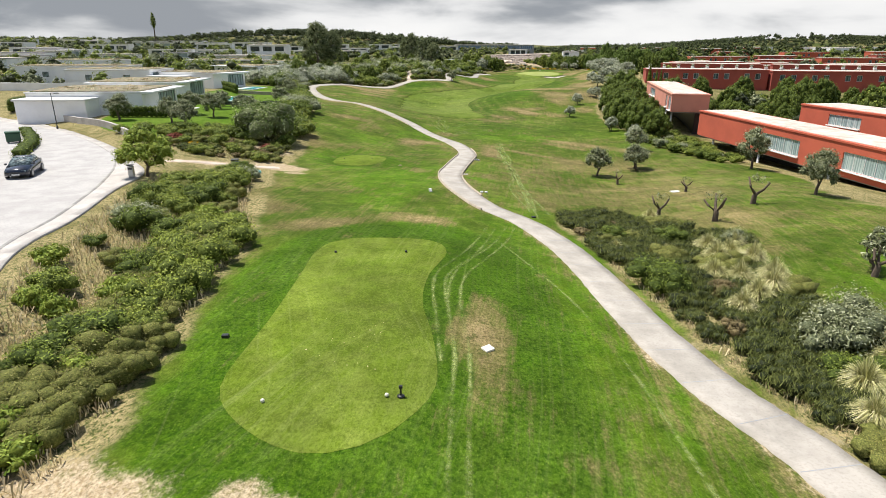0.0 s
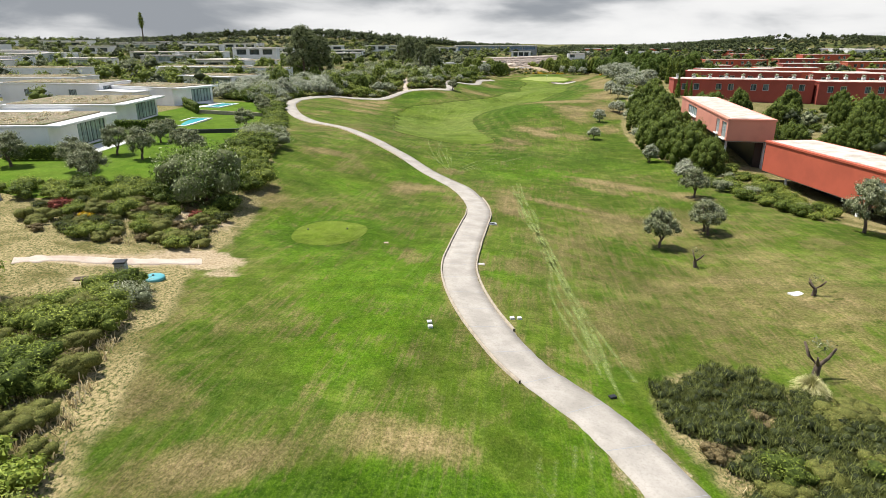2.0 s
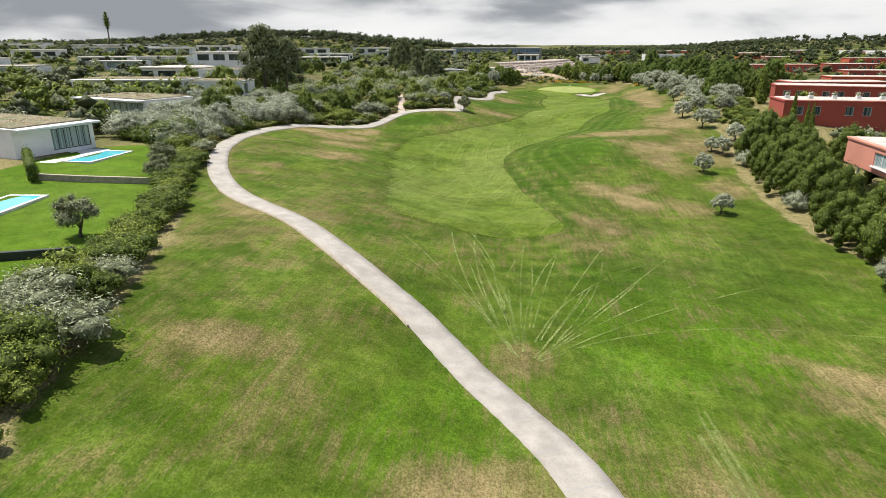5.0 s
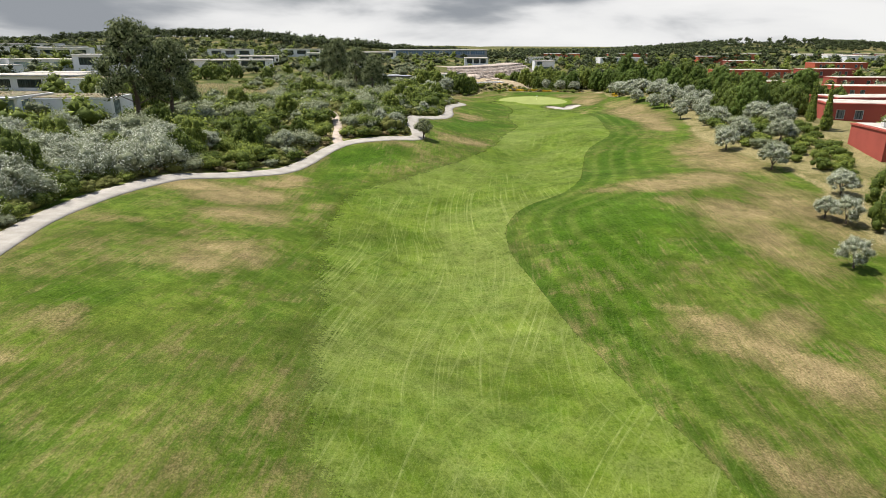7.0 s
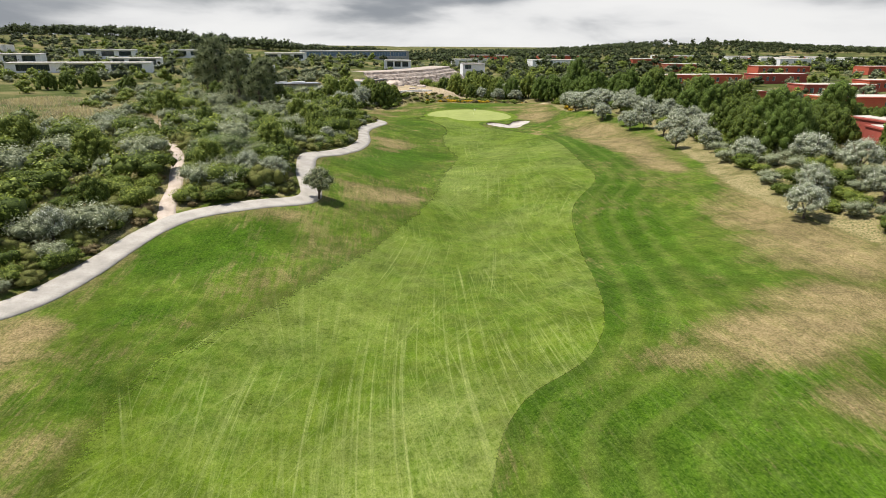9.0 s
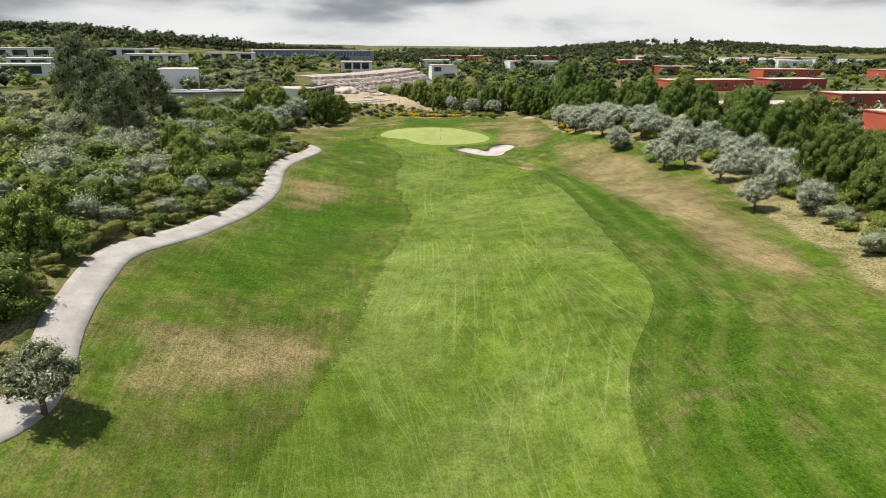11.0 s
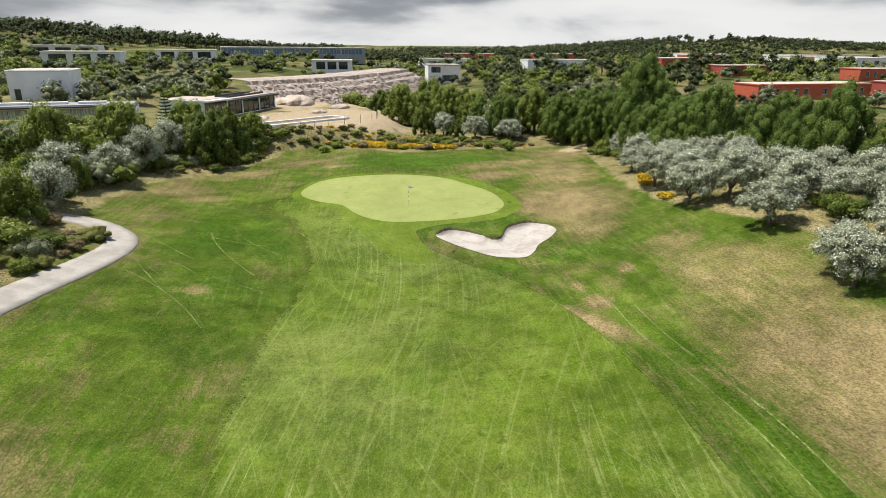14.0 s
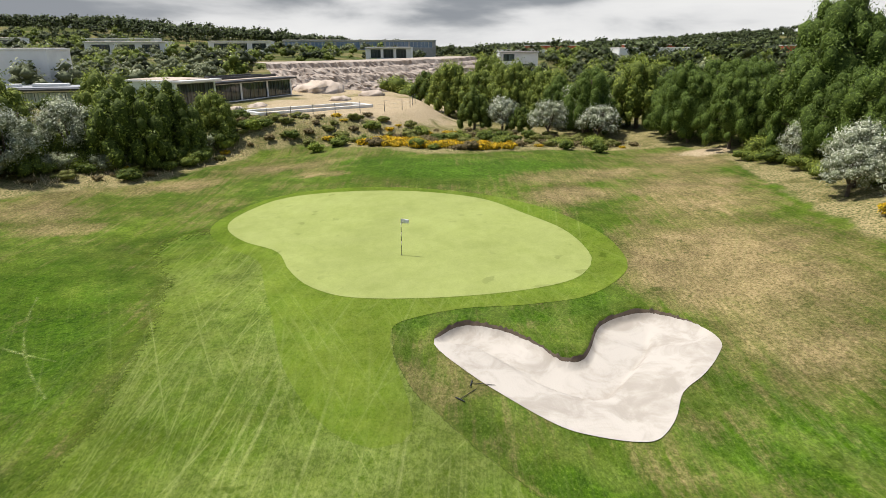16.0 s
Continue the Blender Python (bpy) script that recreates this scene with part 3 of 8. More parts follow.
def ground(x, y):
    """Height of the finished ground, with bunker, tees, green and road bed worked in."""
    x, y = np.asarray(x, float), np.asarray(y, float)
    z = land(x, y)
    # tee platforms
    near = (np.abs(x + 2) < 22) & (np.abs(y - 23) < 28)
    if near.any():
        d = reach(x[near], y[near], TEE_RING)
        z[near] += (3.05 - z[near]) * smooth(-3.0, 0.3, d)
    near = (np.abs(x + 9) < 9) & (np.abs(y - 66.5) < 9)
    if near.any():
        d = reach(x[near], y[near], SMALL_TEE)
        z[near] += (1.62 - z[near]) * smooth(-2.2, 0.2, d)
    # road bed
    near = (x < -12) & (x > -100) & (y < 104)
    if near.any():
        d = reach(x[near], y[near], VERGE_RING)
        z[near] += (3.78 + 0.004 * (y[near] - 40) - z[near]) * smooth(-4.0, 0.0, d)
    # hollow before the low villa behind the green
    z += (2.35 - z) * smooth(1.35, 0.8, np.hypot((x + 4) / 17.0, (y - 346) / 8.0))
    # the level plot of the building site
    near = (np.abs(x - 28) < 40) & (np.abs(y - 347) < 40)
    if near.any():
        z[near] += (3.45 - z[near]) * smooth(-6.0, 0.0, reach(x[near], y[near], SITE_RING))
    # bunker: a cut bank behind, a soft slope in front
    near = (np.abs(x - 49.5) < 13) & (np.abs(y - 278) < 13)
    if near.any():
        u, v = x[near], y[near]
        d = reach(u, v, BUNKER_RING)
        bank = smooth(-0.1, 0.5, reach(u, v - 0.3, BUNKER_RING) - reach(u, v + 0.3, BUNKER_RING))
        z[near] -= smooth(0.0, 0.25, d) * 0.34 * bank + smooth(0.0, 2.2, d) * 0.22 - 0.12 * bank * smooth(-1.8, 0.0, d) * (d < 0)
    return z


# one sheet, fine along the hole and ever coarser out to the horizon
def ticks(lo, hi, step, extra, far):
    fine = list(np.arange(lo, hi + 1e-6, step))
    out, at, gap = [], hi, step
    while at < far:
        gap *= 1.15
        at += gap
        out.append(at)
    back, at, gap = [], lo, step
    while at > -far:
        gap *= 1.15
        at -= gap
        back.append(at)
    return np.unique(np.round(np.array(back[::-1] + fine + list(np.arange(*extra)) + out), 4))


XS = ticks(-36, 72, 0.8, (43.5, 56.5, 0.1667), 2600)
YS = ticks(0, 322, 0.8, (273.5, 284.0, 0.1667), 2600)
GX, GY = np.meshgrid(XS, YS)
GZ = ground(GX.ravel(), GY.ravel()).reshape(GX.shape)
# faint unevenness of mown ground
GZ += 0.05 * np.sin(GX * 0.43 + 1.7 * np.sin(GY * 0.21)) * np.sin(GY * 0.37 + 1.3 * np.sin(GX * 0.17)) * (np.hypot(GX - 20, GY - 150) < 260) * (reach(GX, GY, BUNKER_RING) < -0.5)


def mesh_from(name, verts, faces, mats, indices=None, flat=False):
    me = bpy.data.meshes.new(name)
    me.from_pydata([tuple(v) for v in np.asarray(verts, float).tolist()], [], faces if isinstance(faces, list) else faces.tolist())
    for m in mats if isinstance(mats, (list, tuple)) else [mats]:
        me.materials.append(m)
    if indices is not None:
        me.polygons.foreach_set("material_index", np.asarray(indices, np.int32))
    me.polygons.foreach_set("use_smooth", np.full(len(me.polygons), not flat))
    me.update()
    return me


def blot(x, y, spots):
    """Soft ellipses: (x, y, half width, half length, turn in degrees, weight)."""
    out = np.zeros_like(x)
    for cx, cy, rx, ry, turn, w in spots:
        c, s = math.cos(radians(turn)), math.sin(radians(turn))
        u, v = (x - cx) * c + (y - cy) * s, -(x - cx) * s + (y - cy) * c
        out = np.maximum(out, w * np.exp(-1.1 * ((u / rx) ** 2 + (v / ry) ** 2) ** 1.5))
    return out


# parched and watered patches of the rough, from the first tee to the green
DRY_A = [(-7.7, 37.4, 3.5, 1.6, 18, 0.95), (-2.0, 38.8, 3.5, 1.5, -20, 1), (-11.9, 41.4, 3.2, 2, -45, 0.8), (14.5, 53.9, 12.2, 5, 2, 0.62), (5.1, 60.7, 2.3, 3, -3, 0.6), (-2.9, 61.7, 2.5, 1.3, -64, 0.7), (22.4, 68.0, 9.4, 4, -39, 0.55), (11.0, 70.6, 1.6, 2, -24, 0.7), (-17.8, 75.4, 7.4, 1.2, -76, 0.95), (17.1, 75.7, 3.5, 1.5, -67, 0.7), (-16.9, 77.0, 6.1, 1.5, 106, 1), (6.3, 79.7, 7.2, 1.5, -84, 0.85), (17.6, 80.2, 4.0, 1.5, -33, 0.95), (6.8, 81.5, 8.4, 1.4, -89, 1)]
DRY_B = [(12.4, 83.5, 6.9, 1.4, -30, 0.95), (11.4, 84.2, 4.1, 1, -15, 0.8), (-4.5, 85.5, 2.3, 2.5, 7, 1), (-2.7, 87.3, 3.8, 2, 10, 0.9), (27.9, 88.5, 3.7, 2, -58, 1.05), (18.4, 93.0, 5.6, 1.5, -52, 0.85), (-14.2, 94.7, 4.4, 1.5, 10, 0.6), (-14.8, 94.8, 3.4, 2, 16, 0.95), (21.1, 95.4, 7.0, 1.9, -39, 1), (-13.6, 117.7, 2.6, 3, -40, 0.72), (-20.4, 118.2, 5.8, 2, -52, 0.8), (9.1, 119.5, 5.3, 4, -21, 0.5), (12.9, 122.9, 1.3, 1.3, -32, 1), (11.0, 126.4, 3.4, 1.3, -73, 1.05)]
DRY_C = [(25.2, 131.3, 2.7, 2, 29, 0.9), (-23.8, 133.3, 2.2, 1.3, 10, 0.7), (19.0, 133.7, 3.4, 2.2, -42, 1.05), (17.4, 135.2, 5.6, 2, -43, 1), (-22.5, 138.0, 1.8, 2, 6, 0.7), (18.9, 138.1, 6.6, 2, 36, 0.95), (15.7, 139.3, 3.3, 2, -60, 1), (-18.1, 148.6, 2.6, 2.2, 1, 0.95), (28.0, 154.1, 10.4, 4, -87, 0.85), (-27.8, 157.3, 5.5, 2, 16, 0.5), (37.6, 161.1, 12.4, 5, -95, 0.8), (24.6, 163.5, 1.6, 2, -100, 0.9), (-7.5, 168.3, 0.8, 1, -2, 0.9), (19.5, 169.6, 3.2, 1.2, -18, 0.8)]
DRY_D = [(27.7, 170.7, 6.9, 3, -1, 1), (-19.9, 171.6, 5.8, 3, 38, 1), (-15.3, 182.2, 1.9, 2.5, 43, 1), (40.4, 182.4, 6.4, 6, -92, 1), (41.7, 185.0, 14.3, 4.5, -91, 1), (45.0, 193.8, 7.9, 3, -110, 0.75), (-1.7, 201.3, 4.4, 2, -3, 0.65), (9.9, 211.6, 6.2, 3, 31, 0.75), (7.7, 212.4, 2.3, 3, 22, 0.95), (13.6, 212.8, 1.2, 1.2, 54, 0.95), (49.2, 218.1, 8.2, 3, -102, 1), (52.6, 237.5, 24.0, 3, -95, 1), (54.3, 239.1, 4.9, 3, -100, 1), (54.0, 241.5, 14.7, 3.5, -104, 0.95)]
DRY_E = [(0.6, 98, 2.2, 2.2, 0, 1.0), (16.0, 246.7, 2.5, 2, 36, 0.8), (56.6, 251.5, 7.5, 4, -94, 1), (18.2, 251.9, 3.1, 4, -20, 0.95), (18.4, 256.1, 4.6, 3, -1, 0.9), (49.4, 262.5, 4.1, 0.8, -77, 1), (51.1, 264.8, 1.0, 1.1, -8, 1.15), (58.4, 266.5, 3.3, 3, -111, 0.6), (51.1, 267.7, 0.6, 0.7, -19, 0.9), (54.9, 268.2, 0.8, 0.9, -28, 0.95), (59.7, 269.4, 2.7, 1.5, -55, 0.8), (26.5, 273.6, 1.3, 1, 81, 0.85), (57.8, 283.6, 8.1, 4, -86, 1), (58.9, 285.2, 6.4, 3.2, -80, 1.1), (21.3, 290.1, 1.4, 1, 13, 0.8)]
DRY_F = [(57.0, 297.4, 3.7, 1.8, 0, 1), (65.9, 299.6, 5.3, 2.5, -67, 0.85), (21.3, 300.0, 4.5, 1.5, 37, 1), (21.4, 301.1, 9.4, 1.5, 57, 0.8), (60.7, 303.3, 9.6, 2.5, 16, 0.85), (39.4, 307.2, 3.1, 0.8, -22, 0.9), (35.8, 311.4, 6.0, 1.5, 1, 0.75)]
LUSH_A = [(-9.9, 82.5, 4.8, 3, -38, 0.6), (12.1, 99.5, 7.8, 3, 3, 0.9), (24.5, 110.3, 9.0, 4, -54, 0.8), (-9.7, 115.5, 2.7, 2, 8, 0.7), (-9.1, 119.8, 1.7, 1.5, 29, 0.9), (8.0, 120.9, 2.7, 3, 14, 0.8), (-20.2, 127.3, 2.6, 2, -13, 0.7), (24.1, 132.1, 5.0, 2, -13, 0.8), (21.8, 135.0, 2.9, 2.3, -17, 1.05), (-22.5, 141.1, 4.2, 3, 10, 0.7), (10.4, 143.7, 3.5, 4, -62, 1), (8.3, 144.8, 13.6, 2.3, -78, 1.0), (16.5, 160.3, 8.9, 5, -22, 1.1), (15.8, 165.4, 8.2, 4, -21, 0.95)]
LUSH_B = [(22.4, 166.1, 2.3, 3, -49, 1), (12.5, 169.5, 3.4, 2.3, 25, 1), (21.1, 173.3, 2.4, 2.3, -64, 0.9), (21.5, 181.7, 10.6, 2.3, -111, 1), (30.6, 182.8, 8.2, 3, -111, 0.7), (-10.3, 184.0, 4.4, 2.3, 10, 0.9), (-6.8, 192.2, 6.8, 4, 14, 1), (-6.2, 195.1, 7.5, 4, 21, 1), (37.2, 207.3, 10.8, 3, -104, 1), (35.8, 207.9, 2.8, 3.5, -77, 0.8), (12.8, 215.8, 2.0, 2, 51, 0.8), (42.9, 218.2, 5.8, 3.5, -102, 0.9), (10.6, 222.9, 3.9, 4, -21, 0.9), (44.0, 232.3, 3.2, 3, -100, 0.7)]
LUSH_C = [(16.0, 237.2, 16.6, 3, 57, 1.1), (49.9, 238.7, 10.9, 3, -88, 1), (46.8, 241.7, 3.2, 3, -76, 0.8), (18.3, 242.3, 6.5, 4, 1, 1.1), (21.8, 246.8, 2.9, 3, 33, 0.9), (51.5, 252.5, 8.1, 2.3, -83, 1), (50.3, 267.1, 2.3, 3, -38, 0.55), (53.9, 272.8, 3.0, 2, -11, 0.9), (47.9, 273.1, 1.8, 1.5, -39, 0.9), (27.9, 274.9, 4.4, 2.5, -54, 0.7), (26.5, 282.4, 3.8, 4, -27, 0.9), (28.3, 282.9, 4.6, 3, 0, 0.9), (54.2, 288.9, 3.3, 1.2, -96, 1.1), (48.3, 304.1, 7.3, 2.2, -18, 1.1)]
LUSH_D = [(47.1, 308.2, 9.7, 2, -21, 1)]
DRY_G = [(1.6, 21.8, 1.0, 4.4, 0, 1.15), (-3.7, 15.8, 1.8, 0.5, 0, 0.6), (17, 58, 12, 14, 0, 0.60), (20, 76, 11, 10, 20, 0.60), (10, 66, 5, 14, 0, 0.55), (20, 44, 7, 6, 0, 0.6), (-15, 45, 3, 5, 20, 0.7), (59.5, 284, 4.5, 9, -12, 1.0), (63, 296, 5, 9, -20, 0.9), (69, 307, 5, 5, 0, 0.9), (22.5, 300, 4, 2.2, 30, 1.0), (28.5, 307, 5, 1.6, 30, 0.9)]
LUSH_E = [(31, 283, 2.4, 6, 10, 0.95), (48, 282.7, 6, 1.0, 0, 1.2), (55.4, 284, 1.6, 3.5, 0, 1.1), (24, 246, 4, 6, -20, 1.0), (15.5, 238, 3.5, 7, -10, 1.0), (23, 166, 3, 3, 0, 0.9), (24, 182, 3.5, 9, -20, 1.1), (-2, 60, 9, 7, 0, 0.8), (-9, 67, 6, 6, 0, 1.0), (14, 156, 6, 11, -10, 1.05), (22, 152, 5, 4, 0, 0.7), (32, 195, 5, 14, -22, 1.0), (46, 232, 3.6, 24, -12, 1.1), (-10, 194, 4, 8, 35, 0.9), (17, 242, 5, 18, -12, 1.05), (48, 283.5, 7, 2, 0, 1.1), (50, 306, 12, 3, -5, 1.0),
        (27, 287, 3.5, 6, 0, 0.8), (6, 28, 4.5, 18, 0, 1.05), (10, 106, 9, 12, 0, 0.85), (20, 108, 8, 5, 0, 0.8), (-3, 92, 6, 10, 0, 0.55)]
DRY_H = [(-26, 173, 5, 3, 10, 1.0), (-20, 172, 6, 4, 30, 1.05), (-17, 179, 4, 2, 20, 0.9), (-18, 164, 5, 3.5, 20, 0.9), (-17, 152, 4, 4, 0, 0.75), (50, 200, 4, 14, -20, 1.0), (44, 192, 4, 10, -20, 1.0), (40, 181, 5, 8, -20, 1.0), (33, 173, 6, 4, 0, 1.0), (26, 169, 5, 2.4, 10, 0.95), (29, 160, 5, 4, 0, 0.9),
         (57.5, 250, 4, 12, -8, 1.0), (54, 235, 4, 10, -15, 1.0), (59, 262, 4, 8, 0, 0.9), (56, 285, 2.6, 5, -10, 1.0), (57, 278, 3, 4, 0, 0.9), (55, 297, 3.5, 2, 20, 0.95), (25, 297.5, 3, 1.5, 20, 0.9), (19.5, 255, 4, 5, 0, 0.8)]
DRY_I = [(17.6, 134.5, 2.2, 4.5, 25, 1.1), (13.0, 125, 1.6, 3.0, 20, 0.8), (24, 132.6, 3, 5, 20, 0.9), (32, 140, 4, 5, 0, 0.9)]
DRY = DRY_I + DRY_H + DRY_A + DRY_B + DRY_C + DRY_D + DRY_E + DRY_F + DRY_G
LUSH = LUSH_A + LUSH_B + LUSH_C + LUSH_D + LUSH_E
BARE = [(-9.5, 11.5, 3.4, 2.6, 0, 1.0), (-5, 12.2, 1.6, 0.8, 0, 0.8), (-16.0, 57.8, 3.4, 2.0, -10, 1.1), (-20.5, 55.6, 3.6, 1.2, 15, 1.1), (-13.6, 55.4, 1.4, 0.8, 0, 0.9), (-19, 52, 3, 1.0, -10, 0.8), (-20, 65.4, 4.5, 2.2, 0, 1.0), (72, 309, 3, 2, 0, 0.8)]


# ---- the ground and its zones ----
rows_n, cols_n = GX.shape
idx = np.arange(rows_n * cols_n).reshape(rows_n, cols_n)
a, b, c, d = idx[:-1, :-1].ravel(), idx[:-1, 1:].ravel(), idx[1:, 1:].ravel(), idx[1:, :-1].ravel()
TRIS = np.vstack([np.stack([a, b, c], 1), np.stack([a, c, d], 1)])
PX, PY, PZ = GX.ravel(), GY.ravel(), GZ.ravel()
me = bpy.data.meshes.new("ground")
me.vertices.add(len(PX))
me.vertices.foreach_set("co", np.stack([PX, PY, PZ], 1).ravel())
me.loops.add(TRIS.size)
me.loops.foreach_set("vertex_index", TRIS.ravel().astype(np.int32))
me.polygons.add(len(TRIS))
me.polygons.foreach_set("loop_start", np.arange(0, TRIS.size, 3, dtype=np.int32))
me.polygons.foreach_set("loop_total", np.full(len(TRIS), 3, np.int32))
me.polygons.foreach_set("use_smooth", np.ones(len(TRIS), bool))
me.update(calc_edges=True)
me.materials.append(GROUND)

# where the mown ground ends and scrub begins
MOWN_RING = ring([(-9.5, 3), (-9.6, 15), (-9.8, 20), (-10.6, 27), (-11.2, 34), (-13, 44), (-15.2, 55), (-15.2, 66), (-16.6, 75), (-18.6, 86), (-20, 98), (-22.5, 110), (-27, 124), (-32, 138), (-33.4, 156), (-32, 170), (-27, 178.5), (-20.5, 184),
                  (-15.5, 192), (-11, 201.5), (-5, 205), (0.3, 207.4), (0.3, 222), (3.0, 229), (7.6, 240), (11.0, 252), (12.0, 259), (16.3, 272), (18.6, 281), (16.6, 289.4), (20, 302), (27, 308), (34.5, 317.5), (42, 317), (50, 311), (60, 313), (70, 313), (71, 305), (66, 289), (63.5, 276),
                  (65, 262), (64.5, 248), (60, 233), (56, 222), (47, 200), (44.5, 182), (43.5, 168), (37, 150), (33, 132), (32, 115), (33, 98), (37, 84), (40, 68), (33, 52), (27, 40), (21, 36), (14, 47), (8.6, 44), (9.0, 36), (9.9, 28), (10.4, 22.5), (11.2, 18.5), (12.4, 15), (13.4, 10), (14, 3)])
mown = smooth(-1.8, 1.6, reach(PX, PY, MOWN_RING))
lawn = smooth(-0.5, 0.5, reach(PX, PY, LAWN_RING))
garden = blot(PX, PY, [(24, 30, 4.5, 4, 20, 0.8)])
plot = blot(PX, PY, [(24, 30, 7, 11, 20, 1.0), (30, 40, 8, 11, 0, 1.0)])
pad = smooth(-1.2, 0.6, reach(PX, PY, TEE_PAD))
edge = reach(PX, PY, PATH_LINE, False)
site = blot(PX, PY, [(42, 338, 13, 14, 0, 1.2), (62, 372, 26, 26, 0, 1.2), (35, 360, 10, 8, 0, 1.1)])
beside = np.full(len(PX), -20.0)
close = (np.abs(PX - 15) < 50) & (np.abs(PY - 200) < 100)
beside[close] = np.minimum(reach(PX[close], PY[close], FAIR_RING), 0)
# the rounds lie on the far side of the fairway from the path
beside[PX < np.interp(PY, (118, 160, 190, 215, 245, 275, 300), (-1, -3, 8, 25, 37, 39, 40))] = -20.0
far_off = np.clip(smooth(120, 300, np.hypot(PX - 15, PY - 160)) + smooth(-36, -60, PX - 0.05 * PY) * smooth(100, 175, PY) + 0.7 * smooth(44, 70, PX - 0.08 * PY), 0, 1)
wet = blot(PX, PY, LUSH)
down = smooth(95, 115, PY)
watered = np.maximum.reduce([wet * (1.2 - 0.95 * down), pad, garden, blot(PX, PY, [(-4.5, 53, 4.5, 13, 0, 1.0), (-8, 66, 7, 9, 0, 1.15), (12, 100, 9, 5, 0, 1.0)])])
for name, value in (("round", beside), ("distant", far_off), ("dry", np.maximum.reduce([(1.1 + 0.12 * smooth(120, 150, PY)) * blot(PX, PY, DRY), 0.60 * smooth(2.2, 1.0, edge), 0.28 - 0.25 * np.maximum(wet, pad)]) * (1 - 0.9 * pad) + 0.8 * blot(PX, PY, DRY_G[:2])),
                    ("lush", watered), ("deep", np.maximum.reduce([wet * down, 0.95 * pad, blot(PX, PY, [(-9.2, 66.6, 5.4, 5.6, 0, 0.95)])])),
                    ("wild", np.clip(1 - mown - plot, 0, 1)),
                    ("bare", np.maximum.reduce([blot(PX, PY, BARE), site, 0.55 * smooth(1.9, 1.0, edge) * (PX > 5) * (PY < 60)]))):
    layer = me.attributes.new(name, "FLOAT", "POINT")
    layer.data.foreach_set("value", value.astype(np.float32))
tagged(new("ground", me), "mown rough grass with parched patches, rising to scrub and hills", "ground", kind="structure")


def inlay(name, rim, lift, mat, label, category, skirt=0.0):
    """The part of the ground's own triangles inside a line, laid a little above the ground."""
    lo, hi = rim.min(0) - 1.5, rim.max(0) + 1.5
    t = TRIS[(PX[TRIS[:, 0]] > lo[0]) & (PX[TRIS[:, 0]] < hi[0]) & (PY[TRIS[:, 0]] > lo[1]) & (PY[TRIS[:, 0]] < hi[1])]
    used = np.unique(t)
    d = np.zeros(len(PX))
    d[used] = reach(PX[used], PY[used], rim)
    verts, where, faces = [], {}, []

    def vert(key, x, y, z):
        if key not in where:
            where[key] = len(verts)
            verts.append((x, y, z + lift))
        return where[key]

    for tri in t[(d[t] > 0).any(1)]:
        loop = []
        for k in range(3):
            i, j = int(tri[k]), int(tri[(k + 1) % 3])
            if d[i] > 0:
                loop.append(vert(i, PX[i], PY[i], PZ[i]))
            if (d[i] > 0) != (d[j] > 0):
                i, j = min(i, j), max(i, j)
                u = d[i] / (d[i] - d[j])
                loop.append(vert((i, j), PX[i] + u * (PX[j] - PX[i]), PY[i] + u * (PY[j] - PY[i]), PZ[i] + u * (PZ[j] - PZ[i])))
        if len(loop) > 2:
            faces.append(loop)
    if skirt:
        count = {}
        for f in faces:
            for k in range(len(f)):
                count[(f[k], f[(k + 1) % len(f)])] = 1
        for (i, j) in [e for e in count if (e[1], e[0]) not in count]:
            low = []
            for v in (i, j):
                low.append(vert(("low", v), verts[v][0], verts[v][1], verts[v][2] - lift - skirt))
            faces.append([j, i, low[0], low[1]])
    me = mesh_from(name, verts, faces, mat)
    return tagged(new(name, me), label, category, kind="structure")


def widen(rim, by):
    """A closed line moved outward."""
    t = np.roll(rim, -1, 0) - np.roll(rim, 1, 0)
    t /= np.linalg.norm(t, axis=1)[:, None] + 1e-9
    out = np.stack([t[:, 1], -t[:, 0]], 1)
    area = np.sum(rim[:, 0] * np.roll(rim[:, 1], -1) - np.roll(rim[:, 0], -1) * rim[:, 1])
    return rim + out * by * (1 if area > 0 else -1)


fairway = inlay("fairway", FAIR_RING, 0.012, FAIRWAY, "mown fairway turf with pale criss-cross wheel marks", "fairway")
spot = np.array([v.co[:2] for v in fairway.data.vertices])
path_side = smooth(2.0, -4.0, spot[:, 0] - np.interp(spot[:, 1], (118, 160, 190, 215, 245, 275, 300), (1, -3, 6, 20, 29, 35, 38)))
inside = np.clip(reach(spot[:, 0], spot[:, 1], FAIR_RING) / (0.25 + 3.6 * path_side), 0, 1) + 0.6 * (1 - path_side)
fairway.data.attributes.new("inside", "FLOAT", "POINT").data.foreach_set("value", inside.astype(np.float32))
inlay("green_apron", COLLAR_RING, 0.016, APRON, "closely mown fringe round the putting green", "apron")
inlay("putting_green", GREEN_RING, 0.028, GREEN, "smooth pale putting green", "putting green")
inlay("tee_box", TEE_RING, 0.012, TEE, "closely mown tee with worn turf", "tee box")
inlay("small_tee_box", SMALL_TEE, 0.012, TEE, "small round mown tee", "tee box")
def sand_rim(rim):
    """The bunker's line, drawn in by the width of the bank along its far sides."""
    t = np.roll(rim, -1, 0) - np.roll(rim, 1, 0)
    t /= np.linalg.norm(t, axis=1)[:, None] + 1e-9
    out = np.stack([-t[:, 1], t[:, 0]], 1)
    return rim - out * (-0.03 + 0.12 * smooth(0.0, 0.6, out[:, 1]))[:, None]


